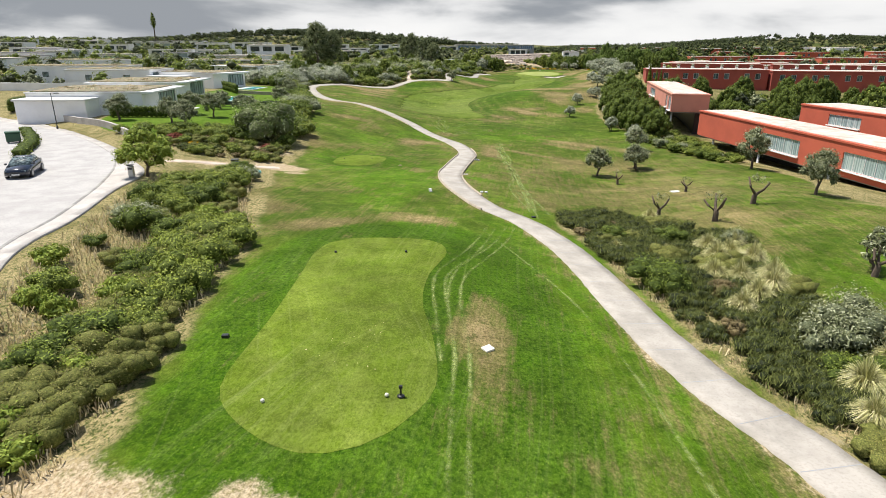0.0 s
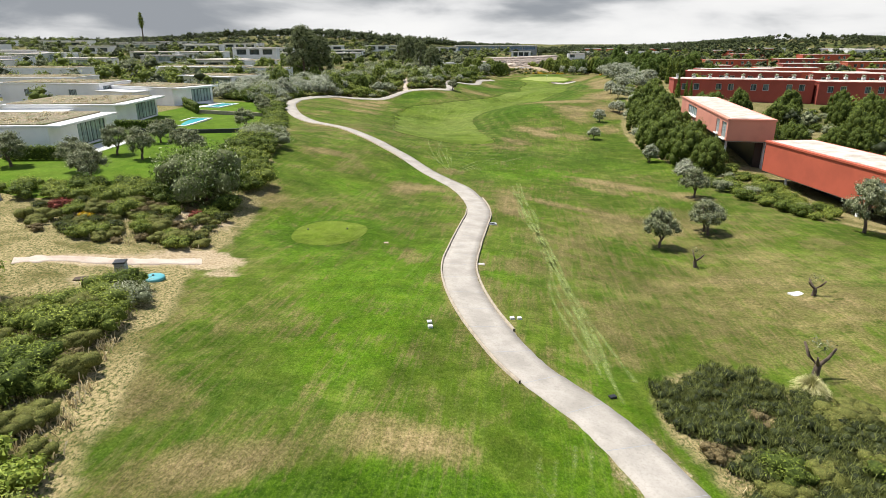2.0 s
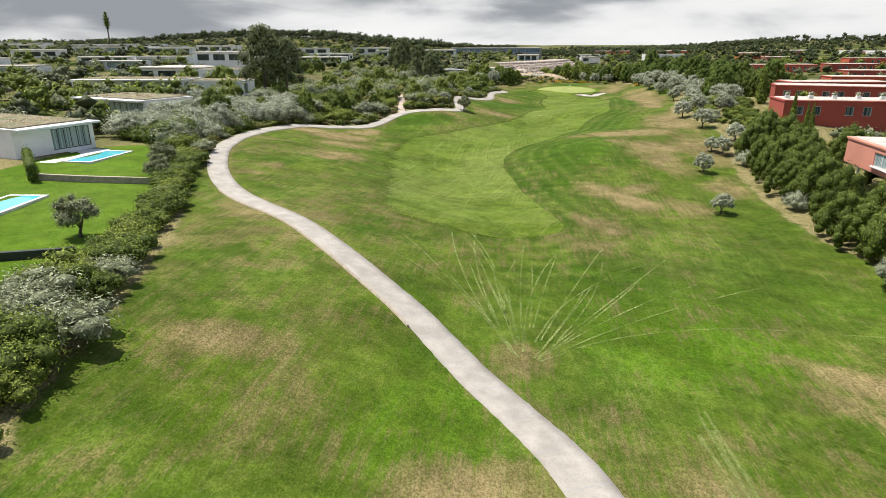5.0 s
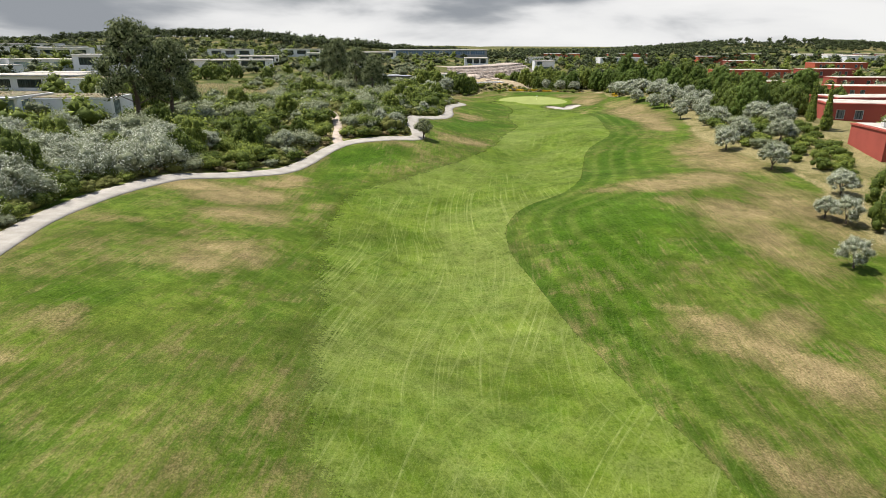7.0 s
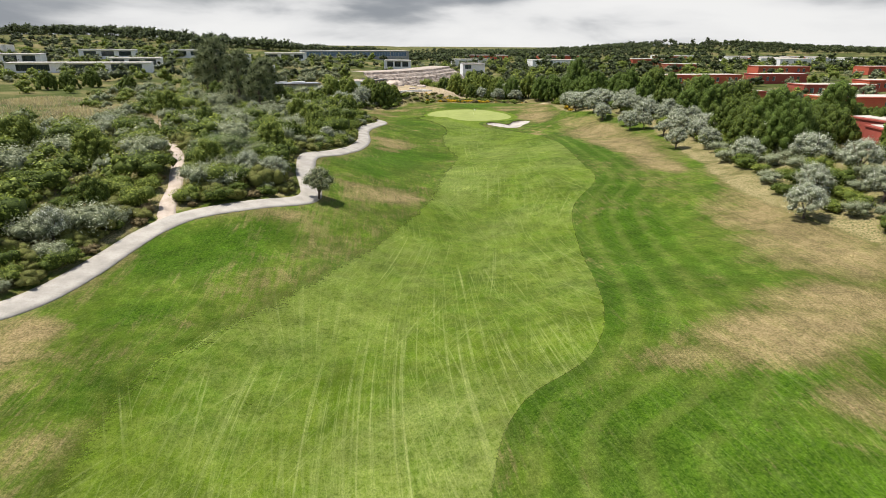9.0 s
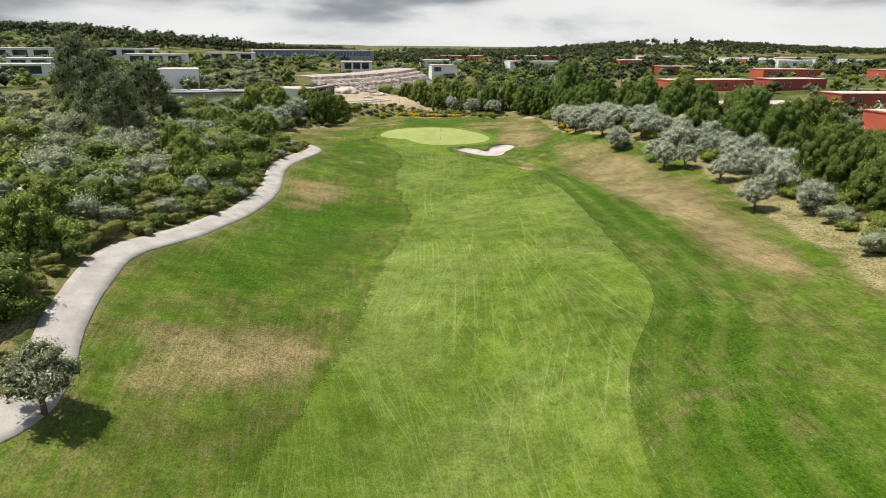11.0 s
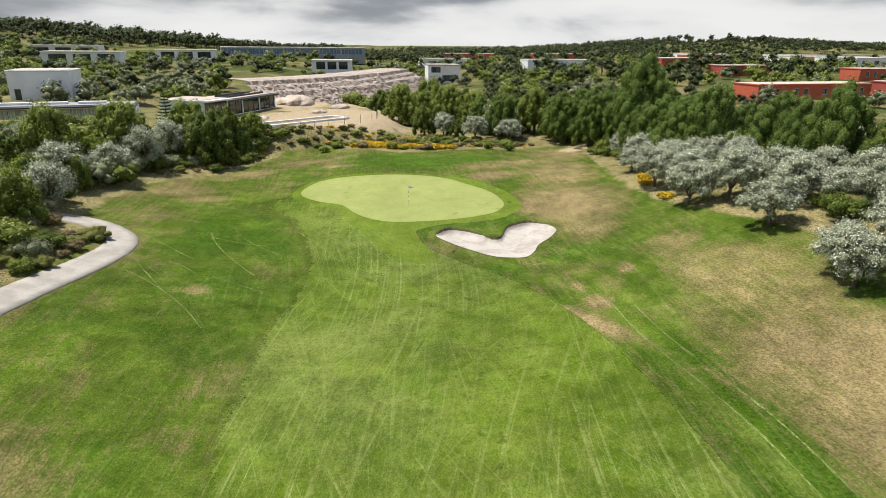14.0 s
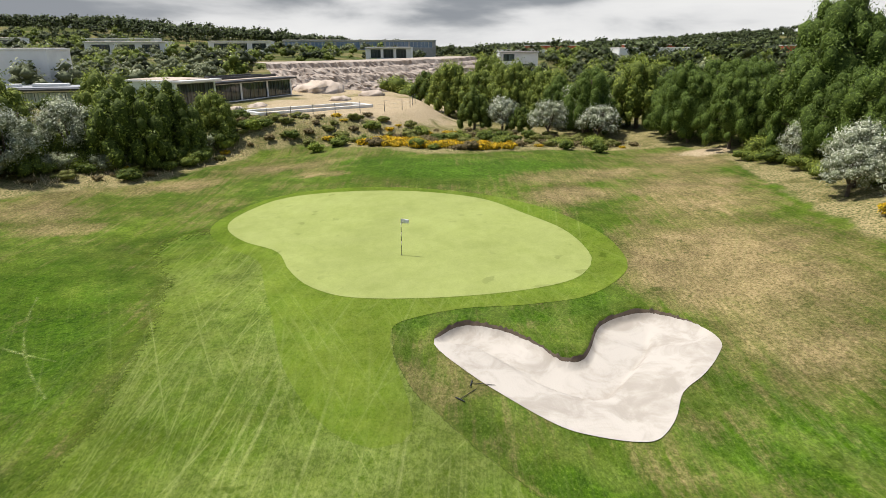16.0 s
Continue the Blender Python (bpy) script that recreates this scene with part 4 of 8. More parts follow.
SOIL = plain("dark_soil", (0.09, 0.065, 0.045), 0.95, 20, 0.4, relief=0.6, stain=3)
inlay("bunker_bank", BUNKER_RING, 0.012, SOIL, "dark cut earth bank of the bunker", "bunker bank")
inlay("bunker_sand", sand_rim(BUNKER_RING), 0.03, SAND, "heart-shaped bunker of pale raked sand", "bunker")
inlay("pavement", VERGE_RING, 0.10, PAVING, "pale stone pavement beside the curved road", "pavement", 0.15)
# the carriageway lies lower than the kerbs
inlay("kerb", widen(ROAD_RING, 0.16), 0.125, KERB, "stone kerb along the road", "kerb", 0.10)
inlay("road", ROAD_RING, 0.14, ROAD, "curved pale asphalt road", "road")
for k, rim in enumerate((LAWN_RING,)):
    inlay("lawn", rim, 0.012, LAWN, "trim green garden lawn", "lawn")


def ground_at(x, y):
    """Height of the sheet at a place."""
    i = int(np.clip(np.searchsorted(XS, x) - 1, 0, len(XS) - 2))
    j = int(np.clip(np.searchsorted(YS, y) - 1, 0, len(YS) - 2))
    u, v = (x - XS[i]) / (XS[i + 1] - XS[i]), (y - YS[j]) / (YS[j + 1] - YS[j])
    a, b, c, d = GZ[j, i], GZ[j, i + 1], GZ[j + 1, i + 1], GZ[j + 1, i]
    return float(a + u * (b - a) + v * (c - b) if u > v else a + u * (c - d) + v * (d - a))


def strip(name, pts, half, lift, mat, label, category, left=0.0, wobble=0.0):
    """A ribbon with thickness along a line on the ground."""
    t = np.gradient(pts, axis=0)
    t /= np.linalg.norm(t, axis=1)[:, None]
    side = np.stack([t[:, 1], -t[:, 0]], 1)
    rng = np.random.RandomState(5)
    verts, faces = [], []
    for k, (p, s) in enumerate(zip(pts, side)):
        w = half + wobble * rng.uniform(-1, 1)
        for off, z in ((-w, -0.08), (-w, lift), (-w * 0.5, lift), (0, lift), (w * 0.5, lift), (w, lift), (w, -0.08)):
            x, y = p + s * (off + left)
            verts.append((x, y, ground_at(x, y) + z))
        if k:
            o = (k - 1) * 7
            faces += [(o + i, o + i + 1, o + i + 8, o + i + 7) for i in range(6)]
    return tagged(new(name, mesh_from(name, verts, faces, mat)), label, category, kind="structure")


fine_path = line(PATH_LINE[::4], 8)
strip("cart_path", fine_path, 1.08, 0.06, PATH, "winding pale concrete cart path", "path", wobble=0.03)
strip("dirt_track", line([(-15.6, 57.4), (-17, 56.9), (-20, 55.6), (-23, 55), (-25, 54)], 8), 0.55, 0.02, EARTH, "trodden dirt track from the road to the course", "track", wobble=0.15)
strip("foot_trail", line([(-10.6, 199), (-11.1, 205.6), (-11.0, 208.7), (-12.5, 220.6), (-16.5, 234), (-19.7, 247), (-22, 266), (-23, 288)], 8), 0.7, 0.02, EARTH, "sandy trail leading into the scrub", "track", wobble=0.12)
# lines of grass worn pale by wheels and mowers
m, n = material("worn_grass")
p = n.at()
worn = n.add("ShaderNodeBsdfPrincipled", {"Base Color": n.mix(n.span(n.noise(p, 6, 6, 0.7), 0.35, 0.65), (0.18, 0.25, 0.05), (0.38, 0.43, 0.16)), "Roughness": 0.95, "Specular IOR Level": 0.05})
gaps = n.math("MULTIPLY", n.span(n.noise(p, 0.25, 5, 0.7), 0.32, 0.66), n.span(n.noise(p, 3.0, 5, 0.75), 0.34, 0.58, 0.3, 1.0))
veil = n.add("ShaderNodeMixShader", {0: n.math("MULTIPLY", n.math("MULTIPLY", gaps, n.span(n.attr("worn"), 0.0, 1.0)), 0.62), 1: n.add("ShaderNodeBsdfTransparent").outputs[0], 2: worn.outputs[0]})
n.add("ShaderNodeOutputMaterial", {"Surface": veil.outputs[0]})
WORN = m


def wheel_marks(lines, half, label):
    """Thin ribbons on the turf, as one mass."""
    verts, faces = [], []
    for j, pts in enumerate(lines):
        lift = 0.024 + 0.0016 * j
        t = np.gradient(pts, axis=0)
        t /= np.linalg.norm(t, axis=1)[:, None]
        for k, ((x, y), (u, v)) in enumerate(zip(pts, t)):
            w = half * (0.6 + 0.4 * math.sin(0.7 * k + x) ** 2)
            for off in (-w, 0, w):
                verts.append((x + v * off, y - u * off, ground_at(x + v * off, y - u * off) + lift))
            if k:
                o = len(verts) - 6
                faces += [(o, o + 1, o + 4, o + 3), (o + 1, o + 2, o + 5, o + 4)]
    me = mesh_from("wheel_marks", verts, faces, WORN)
    me.attributes.new("worn", "FLOAT", "POINT").data.foreach_set("value", np.tile([0.0, 1.0, 0.0], len(verts) // 3).astype(np.float32))
    tagged(new("wheel_marks", me), label, "wheel marks", kind="stuff")


def beside_line(pts, off):
    t = np.gradient(pts, axis=0)
    t /= np.linalg.norm(t, axis=1)[:, None]
    return pts + np.stack([t[:, 1], -t[:, 0]], 1) * off


cart = [line([(4.6, 39.4), (3.5, 35.2), (2.1, 31.5), (0.8, 28.0), (0.5, 24.5), (0.7, 20.3), (0.5, 15.3), (0.2, 9)], 8), line([(3.2, 38.6), (2.6, 36), (1.4, 31.5), (-0.1, 27.6), (0.0, 23.1), (0.2, 19.3)], 8), line([(2.6, 37.4), (4.5, 32), (6.2, 26), (7, 18), (7.2, 9)], 8)]
wheel_marks([beside_line(q, off) for q in cart[:2] for off in (-0.28, 0.28)] + [cart[2]], 0.17, "pale curved wheel marks beside the tee")
band_dice = np.random.RandomState(23)
band = [line([(8.3 + band_dice.normal() * 0.7, 92 + band_dice.normal() * 3), (7.6 + band_dice.normal() * 0.6, 78), (7.4 + band_dice.normal() * 0.6, 66), (7.2 + band_dice.normal() * 0.55, 55), (7.2 + band_dice.normal() * 0.5, 46 + band_dice.normal() * 2)], 10) for k in range(9)]
wheel_marks(band, 0.24, "pale band of wheel marks crossing the rough")
fan = []
for k in range(30):
    a, far, bow = radians(band_dice.uniform(-20, 20) if k % 3 else band_dice.uniform(10, 48)), band_dice.uniform(10, 27), band_dice.normal() * 0.08
    fan.append(line([(0.7 + r * math.sin(a + bow * r / 9) + 0.3 * band_dice.normal() * (r < 1), 97.0 + r * math.cos(a + bow * r / 9)) for r in np.linspace(band_dice.uniform(1.0, 5.0), far, 6)], 5))
wheel_marks(fan, 0.14, "fan of pale wheel marks where carts leave the path")
swirl = line([(52, 264), (51, 258.6), (50.3, 250.8), (48.6, 243)], 8)
strands = []
for k in range(9):
    x, y, a = band_dice.uniform(22, 31), band_dice.uniform(272, 284), radians(band_dice.choice([132, 138, 118]) + band_dice.normal() * 7)
    r, bow = band_dice.uniform(2.5, 5.5), band_dice.normal() * 0.03
    strands.append(line([(x + q * math.cos(a + bow * q), y + q * math.sin(a + bow * q)) for q in np.linspace(-r, r, 6)], 4))
wheel_marks([beside_line(swirl, off) for off in (-0.55, 0.55)] + strands, 0.12, "tangled pale wheel marks beside the green")
# sawn joints across the path
pts = fine_path[fine_path[:, 1] < 120]
t = np.gradient(pts, axis=0)
t /= np.linalg.norm(t, axis=1)[:, None]
verts, faces, walked = [], [], 0.0
for k in range(1, len(pts)):
    walked += np.linalg.norm(pts[k] - pts[k - 1])
    if walked > 2.4:
        walked = 0.0
        o = len(verts)
        for off in (-1.04, -0.5, 0.0, 0.5, 1.04):
            for d in (-0.016, 0.016):
                x, y = pts[k] + np.array([t[k, 1], -t[k, 0]]) * off + t[k] * d
                verts.append((x, y, ground_at(x, y) + 0.064))
        faces += [(o + 2 * i, o + 2 * i + 1, o + 2 * i + 3, o + 2 * i + 2) for i in range(4)]
tagged(new("path_joints", mesh_from("path_joints", verts, faces, GREY)), "narrow dark joints across the concrete path", "joints", kind="stuff")
# thin timber edging along the bends of the path
for lo, hi, off in ((48, 84, 1.16), (44, 80, -1.16), (100, 128, -1.16)):
    pts = PATH_LINE[(PATH_LINE[:, 1] > lo) & (PATH_LINE[:, 1] < hi)]
    strip("path_edging", line(pts[::3], 6), 0.05, 0.16, TIMBER, "weathered timber edging board of the path", "edging", left=off)


# ---- helpers for things ----
def group(name, at, label, category, turn=0.0, set_name=""):
    """An empty at a thing's base, which carries its parts."""
    return tagged_at(new(name), at, turn, label, category, set_name)


def tagged_at(ob, at, turn, label, category, set_name=""):
    ob.matrix_basis = pose(*at, 0, 0, turn)
    return tagged(ob, label, category, set_name)


def part(name, data, parent, label="", kind=""):
    ob = new(name, data)
    ob.parent = parent
    return tagged(ob, label, kind=kind)


def box_arrays(x0, y0, z0, x1, y1, z1, o=0):
    v = [(x0, y0, z0), (x1, y0, z0), (x1, y1, z0), (x0, y1, z0), (x0, y0, z1), (x1, y0, z1), (x1, y1, z1), (x0, y1, z1)]
    f = [(0, 3, 2, 1), (4, 5, 6, 7), (0, 1, 5, 4), (1, 2, 6, 5), (2, 3, 7, 6), (3, 0, 4, 7)]
    return v, [tuple(i + o for i in q) for q in f]


def boxes(name, list_of_boxes, mat, bevel=0.02):
    """Boxes with worn edges, joined into one mesh."""
    bm = bmesh.new()
    for x0, y0, z0, x1, y1, z1 in list_of_boxes:
        v, f = box_arrays(x0, y0, z0, x1, y1, z1)
        vs = [bm.verts.new(c) for c in v]
        for q in f:
            bm.faces.new([vs[i] for i in q])
    if bevel:
        bmesh.ops.bevel(bm, geom=list(bm.edges), offset=bevel, segments=1, affect="EDGES")
    me = bpy.data.meshes.new(name)
    bm.to_mesh(me)
    bm.free()
    me.materials.append(mat)
    return me


def tube(path, radii, sides=7):
    """Vertices and faces of a limb along points."""
    verts, faces = [], []
    path = [Vector(p) for p in path]
    for k, (p, r) in enumerate(zip(path, radii)):
        t = (path[min(k + 1, len(path) - 1)] - path[max(k - 1, 0)]).normalized()
        u = t.orthogonal().normalized()
        w = t.cross(u)
        for s in range(sides):
            a = 2 * math.pi * s / sides
            verts.append(tuple(p + (u * math.cos(a) + w * math.sin(a)) * r))
    for k in range(len(path) - 1):
        for s in range(sides):
            o, q = k * sides, k * sides + (s + 1) % sides
            faces.append((o + s, q, q + sides, o + s + sides))
    faces.append(tuple(range((len(path) - 1) * sides, len(path) * sides)))
    return verts, faces


def join(pieces):
    verts, faces = [], []
    for v, f in pieces:
        o = len(verts)
        verts += list(v)
        faces += [tuple(i + o for i in q) for q in f]
    return verts, faces


def leaves(rng, blobs, count, length, width, up=0.35, shell=(0.72, 1.06), droop=0.0, rise=0.0):
    """Single leaves or sprays strewn over lumpy shells: blobs are (x, y, z, rx, ry, rz)."""
    b = np.array(blobs, float)
    w = (b[:, 3] * b[:, 5]) ** 1.0
    pick = rng.choice(len(b), count, p=w / w.sum())
    d = rng.normal(size=(count, 3))
    d[:, 2] = d[:, 2] + up
    d /= np.linalg.norm(d, axis=1)[:, None]
    r = rng.uniform(shell[0], shell[1], count) * (1 + 0.12 * np.sin(5 * d[:, 0] + 3 * pick) * np.sin(6 * d[:, 1] + pick))
    c = b[pick, :3] + d * b[pick, 3:] * r[:, None]
    n = d * 0.85 + (0, 0, 0.28) + rng.normal(size=(count, 3)) * 0.42
    n /= np.linalg.norm(n, axis=1)[:, None]
    t = np.cross(n, rng.normal(size=(count, 3)))
    t /= np.linalg.norm(t, axis=1)[:, None] + 1e-9
    t[:, 2] += rise - droop
    t /= np.linalg.norm(t, axis=1)[:, None] + 1e-9
    s = np.cross(n, t)
    size = rng.uniform(0.6, 1.35, count)[:, None]
    l, h = t * length * size * 0.5, s * width * size * 0.5
    v = np.stack([c - l + h, c + l, c - l - h], 1).reshape(-1, 3)
    f = np.arange(count * 3).reshape(-1, 3)
    return v, f


def lumps(rng, blobs, shrink=0.66, rings=3, sides=6, rough=0.14):
    """Rough, uneven balls: the dense mass of a crown."""
    out = []
    for x, y, z, rx, ry, rz in blobs:
        v, f = [(x, y, z - rz * shrink)], []
        for i in range(1, rings):
            a = math.pi * i / rings
            for j in range(sides):
                q = 2 * math.pi * j / sides + i * 0.4
                k = shrink * rng.uniform(1 - rough, 1 + rough)
                v.append((x + rx * k * math.sin(a) * math.cos(q), y + ry * k * math.sin(a) * math.sin(q), z - rz * k * math.cos(a)))
        v.append((x, y, z + rz * shrink))
        for j in range(sides):
            f.append((0, 1 + (j + 1) % sides, 1 + j))
            for i in range(rings - 2):
                o = 1 + i * sides
                f.append((o + j, o + (j + 1) % sides, o + sides + (j + 1) % sides, o + sides + j))
            o = 1 + (rings - 2) * sides
            f.append((o + j, o + (j + 1) % sides, len(v) - 1))
        out.append((v, f))
    return join(out)


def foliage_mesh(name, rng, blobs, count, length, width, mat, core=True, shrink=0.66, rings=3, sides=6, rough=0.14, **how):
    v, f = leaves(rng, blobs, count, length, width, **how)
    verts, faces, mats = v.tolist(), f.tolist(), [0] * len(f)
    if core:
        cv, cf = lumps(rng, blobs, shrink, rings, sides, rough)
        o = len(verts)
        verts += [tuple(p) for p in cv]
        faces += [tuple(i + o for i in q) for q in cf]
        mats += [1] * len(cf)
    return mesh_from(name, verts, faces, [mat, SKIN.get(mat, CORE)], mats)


def blob_cloud(rng, n, radius, low, high, size, flat=0.8):
    out = []
    for k in range(n):
        a, r = 2.4 * k + rng.uniform(-0.5, 0.5), radius * math.sqrt((k + 0.3) / n)
        z = rng.uniform(low, high) * (1 - 0.35 * (r / max(radius, 0.01)) ** 2)
        s = size * rng.uniform(0.75, 1.25)
        out.append((r * math.cos(a), r * math.sin(a), z, s, s, s * flat))
    return out


# ---- plants: each kind is built a few times, then copied ----
HIDE = pose(0, -400, -60)
STOCK = {}


def olive(rng, height, spread, mat, count, leaf):
    """A many-stemmed olive: crooked trunk, limbs and a cloudy crown."""
    limbs, blobs = [], []
    fork = height * rng.uniform(0.16, 0.24)
    lean = Vector((rng.uniform(-0.15, 0.15), rng.uniform(-0.15, 0.15), fork))
    limbs.append(tube([(0, 0, -0.25), (0.03, 0, fork * 0.5), lean], [0.16 * height / 4, 0.125 * height / 4, 0.12 * height / 4], 8))
    count_limbs = rng.randint(3, 5)
    for k in range(count_limbs):
        a = 2 * math.pi * k / count_limbs + rng.uniform(-0.4, 0.4)
        r = spread * rng.uniform(0.35, 0.6)
        tip = Vector((r * math.cos(a), r * math.sin(a), height * rng.uniform(0.6, 0.78)))
        mid = lean.lerp(tip, 0.5) + Vector((rng.uniform(-0.15, 0.15), rng.uniform(-0.15, 0.15), -0.1))
        limbs.append(tube([lean - Vector((0, 0, 0.1)), mid, tip], [0.085 * height / 4, 0.06 * height / 4, 0.025], 6))
    for k in range(24):
        a, u = 2.4 * k, math.sqrt((k + 0.3) / 24)
        s = spread * rng.uniform(0.16, 0.31)
        dome = height * (0.30 + (0.56 * math.sqrt(1.04 - u * u)) * rng.uniform(0.45, 1.0))
        blobs.append((spread * 0.82 * u * math.cos(a), spread * 0.82 * u * math.sin(a), dome, s, s, s * 0.85))
    for k in range(9):
        a, u = 2.4 * k + rng.uniform(-0.5, 0.5), rng.uniform(0.45, 0.95)
        s = spread * rng.uniform(0.13, 0.24)
        blobs.append((spread * 0.8 * u * math.cos(a), spread * 0.8 * u * math.sin(a), height * rng.uniform(0.28, 0.48), s, s, s * 0.95))
    return mesh_from("trunk", *join(limbs), BARK), foliage_mesh("crown", rng, blobs, count, leaf, leaf * 0.5, mat, True, 0.70, 4, 6, 0.32, shell=(0.58, 1.46))


def pruned(rng, height):
    """A hard-pruned olive: a short stem with bare cut limbs."""
    limbs = [tube([(0, 0, -0.2), (0.05, 0.02, height * 0.3), (0.0, 0.05, height * 0.45)], [0.17, 0.14, 0.12], 8)]
    for k in range(rng.randint(2, 5)):
        a = 2.2 * k + rng.uniform(-0.4, 0.4)
        tip = (0.42 * height * math.cos(a), 0.42 * height * math.sin(a), height * rng.uniform(0.75, 1.0))
        limbs.append(tube([(0, 0.03, height * 0.38), (tip[0] * 0.6, tip[1] * 0.6, height * 0.6), tip], [0.09, 0.07, 0.05], 6))
    tufts = [(0.3 * math.cos(k * 2.1), 0.3 * math.sin(k * 2.1), height * 1.0, 0.28, 0.28, 0.25) for k in range(3)]
    return mesh_from("trunk", *join(limbs), BARK), foliage_mesh("shoots", rng, tufts, 70, 0.16, 0.06, LEAF_OLIVE, False)


def pine(rng, height, spread, count, leaf, mat, slim=0.36):
    """A dense domed crown of upturned sprays on a short trunk."""
    limbs = [tube([(0, 0, -0.3), (0.1, 0, height * 0.4), (0, 0.1, height * 0.8)], [0.22, 0.17, 0.08], 7)]
    blobs = [(0, 0, height * 0.44, spread * 0.70, spread * 0.70, height * 0.36)]
    for k in range(46):
        a, u = 2.4 * k + rng.uniform(-0.3, 0.3), (k + 0.5) / 46
        r = spread * math.sqrt(1.0 - u ** 1.7) * rng.uniform(0.66, 0.92)
        s = spread * rng.uniform(0.13, 0.24)
        blobs.append((r * math.cos(a), r * math.sin(a), height * (0.12 + 0.80 * u) * rng.uniform(0.93, 1.05), s, s, s * rng.uniform(1.1, 1.9)))
        if k % 2:
            limbs.append(tube([(0, 0, height * (0.25 + 0.5 * u)), (r * 0.8 * math.cos(a), r * 0.8 * math.sin(a), height * (0.28 + 0.6 * u))], [0.06, 0.02], 4))
    return mesh_from("trunk", *join(limbs), BARK), foliage_mesh("crown", rng, blobs, count, leaf, leaf * slim, mat, True, 0.82, 3, 7, 0.26, up=0.4, shell=(0.74, 1.22), rise=0.5)


def shrub(rng, height, spread, count, leaf, mat, slim=0.5, n=9, core=0.78, rise=0.0, shell=(0.76, 1.32)):
    """A bush of leafy lumps down to the ground."""
    blobs = blob_cloud(rng, n, spread * 0.72, height * 0.34, height * 0.66, min(spread, height) * 0.36)
    blobs = [(x, y, max(z, s * 0.4), s * 1.1, s * 1.1, t) for x, y, z, s, _, t in blobs]
    blobs.append((0, 0, height * 0.30, spread * 0.62, spread * 0.62, height * 0.42))
    return foliage_mesh("shrub", rng, blobs, count, leaf, leaf * slim, mat, True, core, 3, 7, 0.3, up=0.5, shell=shell, rise=rise)


def pampas(rng, height):
    """A thick, soft fountain of fine arching blades."""
    verts, faces = [], []
    for k in range(1000):
        a, out, h = rng.uniform(0, 6.283), rng.uniform(0.0, 1.0) ** 0.7, height * rng.uniform(0.55, 1.0)
        w = rng.uniform(0.007, 0.013)
        o = len(verts)
        for u, half in ((0.0, w), (0.55, w), (1.0, 0.004)):
            b = a + 0.25 * u * math.sin(9 * out + k)
            c, s = math.cos(b), math.sin(b)
            r = 0.12 * math.sqrt(out) + out * height * 0.62 * u ** 1.4
            z = h * (1.75 * u - u * u * (0.65 + 0.75 * out))
            verts += [(r * c - s * half, r * s + c * half, max(z, 0)), (r * c + s * half, r * s - c * half, max(z, 0))]
        faces += [(o + i, o + i + 1, o + i + 3, o + i + 2) for i in (0, 2)]
    return mesh_from("grass_clump", verts, faces, LEAF_STRAW)


def cypress(rng, height, spread):
    blobs = [(0, 0, height * (0.12 + 0.8 * u), spread * (1.0 - 0.85 * u), spread * (1.0 - 0.85 * u), height * 0.14) for u in np.linspace(0, 1, 8)]
    return mesh_from("trunk", *tube([(0, 0, -0.2), (0, 0, height * 0.9)], [0.12, 0.03], 6), BARK), foliage_mesh("crown", rng, blobs, 1600, 0.26, 0.14, LEAF_DARK, True, 0.8, up=0.3)


def gum(rng, height):
    """A tall, open gum tree with drooping sprays."""
    limbs = [tube([(0, 0, -0.3), (0.3, 0.1, height * 0.3), (-0.2, 0.2, height * 0.6), (0.1, 0, height * 0.9)], [0.42, 0.34, 0.22, 0.08], 9)]
    blobs = []
    for k in range(24):
        a, u = 2.4 * k, (k + 0.5) / 24
        r = height * (0.27 - 0.16 * u) * rng.uniform(0.5, 1.1)
        s = height * rng.uniform(0.07, 0.115)
        p = (r * math.cos(a), r * math.sin(a), height * (0.30 + 0.64 * u))
        blobs.append((*p, s, s, s * 0.85))
        limbs.append(tube([(0, 0.1, height * (0.2 + 0.55 * u)), p], [0.11, 0.03], 5))
    return mesh_from("trunk", *join(limbs), BARK), foliage_mesh("crown", rng, blobs, 7000, 0.5, 0.26, LEAF_GUM, True, 0.55, shell=(0.5, 1.2), droop=0.8)


def araucaria(rng, height):
    """A tiered conifer: a straight stem with flat whorls of needled branches."""
    stem = tube([(0, 0, -0.3), (0, 0, height)], [0.11, 0.02], 7)
    verts, faces = [], []
    for k in range(9):
        z, far = height * (0.12 + 0.095 * k), height * 0.36 * (1 - 0.095 * k)
        for j in range(7):
            a = 6.283 * j / 7 + 0.45 * k + rng.uniform(-0.1, 0.1)
            v, f = tube([(0, 0, z), (far * 0.55 * math.cos(a), far * 0.55 * math.sin(a), z + 0.02), (far * math.cos(a), far * math.sin(a), z + far * 0.16)], [0.10, 0.09, 0.03], 5)
            o = len(verts)
            verts += v
            faces += [tuple(i + o for i in q) for q in f]
    return mesh_from("trunk", *stem, BARK), mesh_from("crown", verts, faces, SKIN[LEAF_DARK])


def stock_tree(kind, name, meshes, label, category):
    """Keeps a built tree to copy from; the first copy is the tree itself."""
    STOCK.setdefault(kind, []).append([name, meshes, label, category, None])


def stock_shrub(kind, name, mesh, label, category="shrub"):
    STOCK.setdefault(kind, []).append([name, mesh, label, category, None])


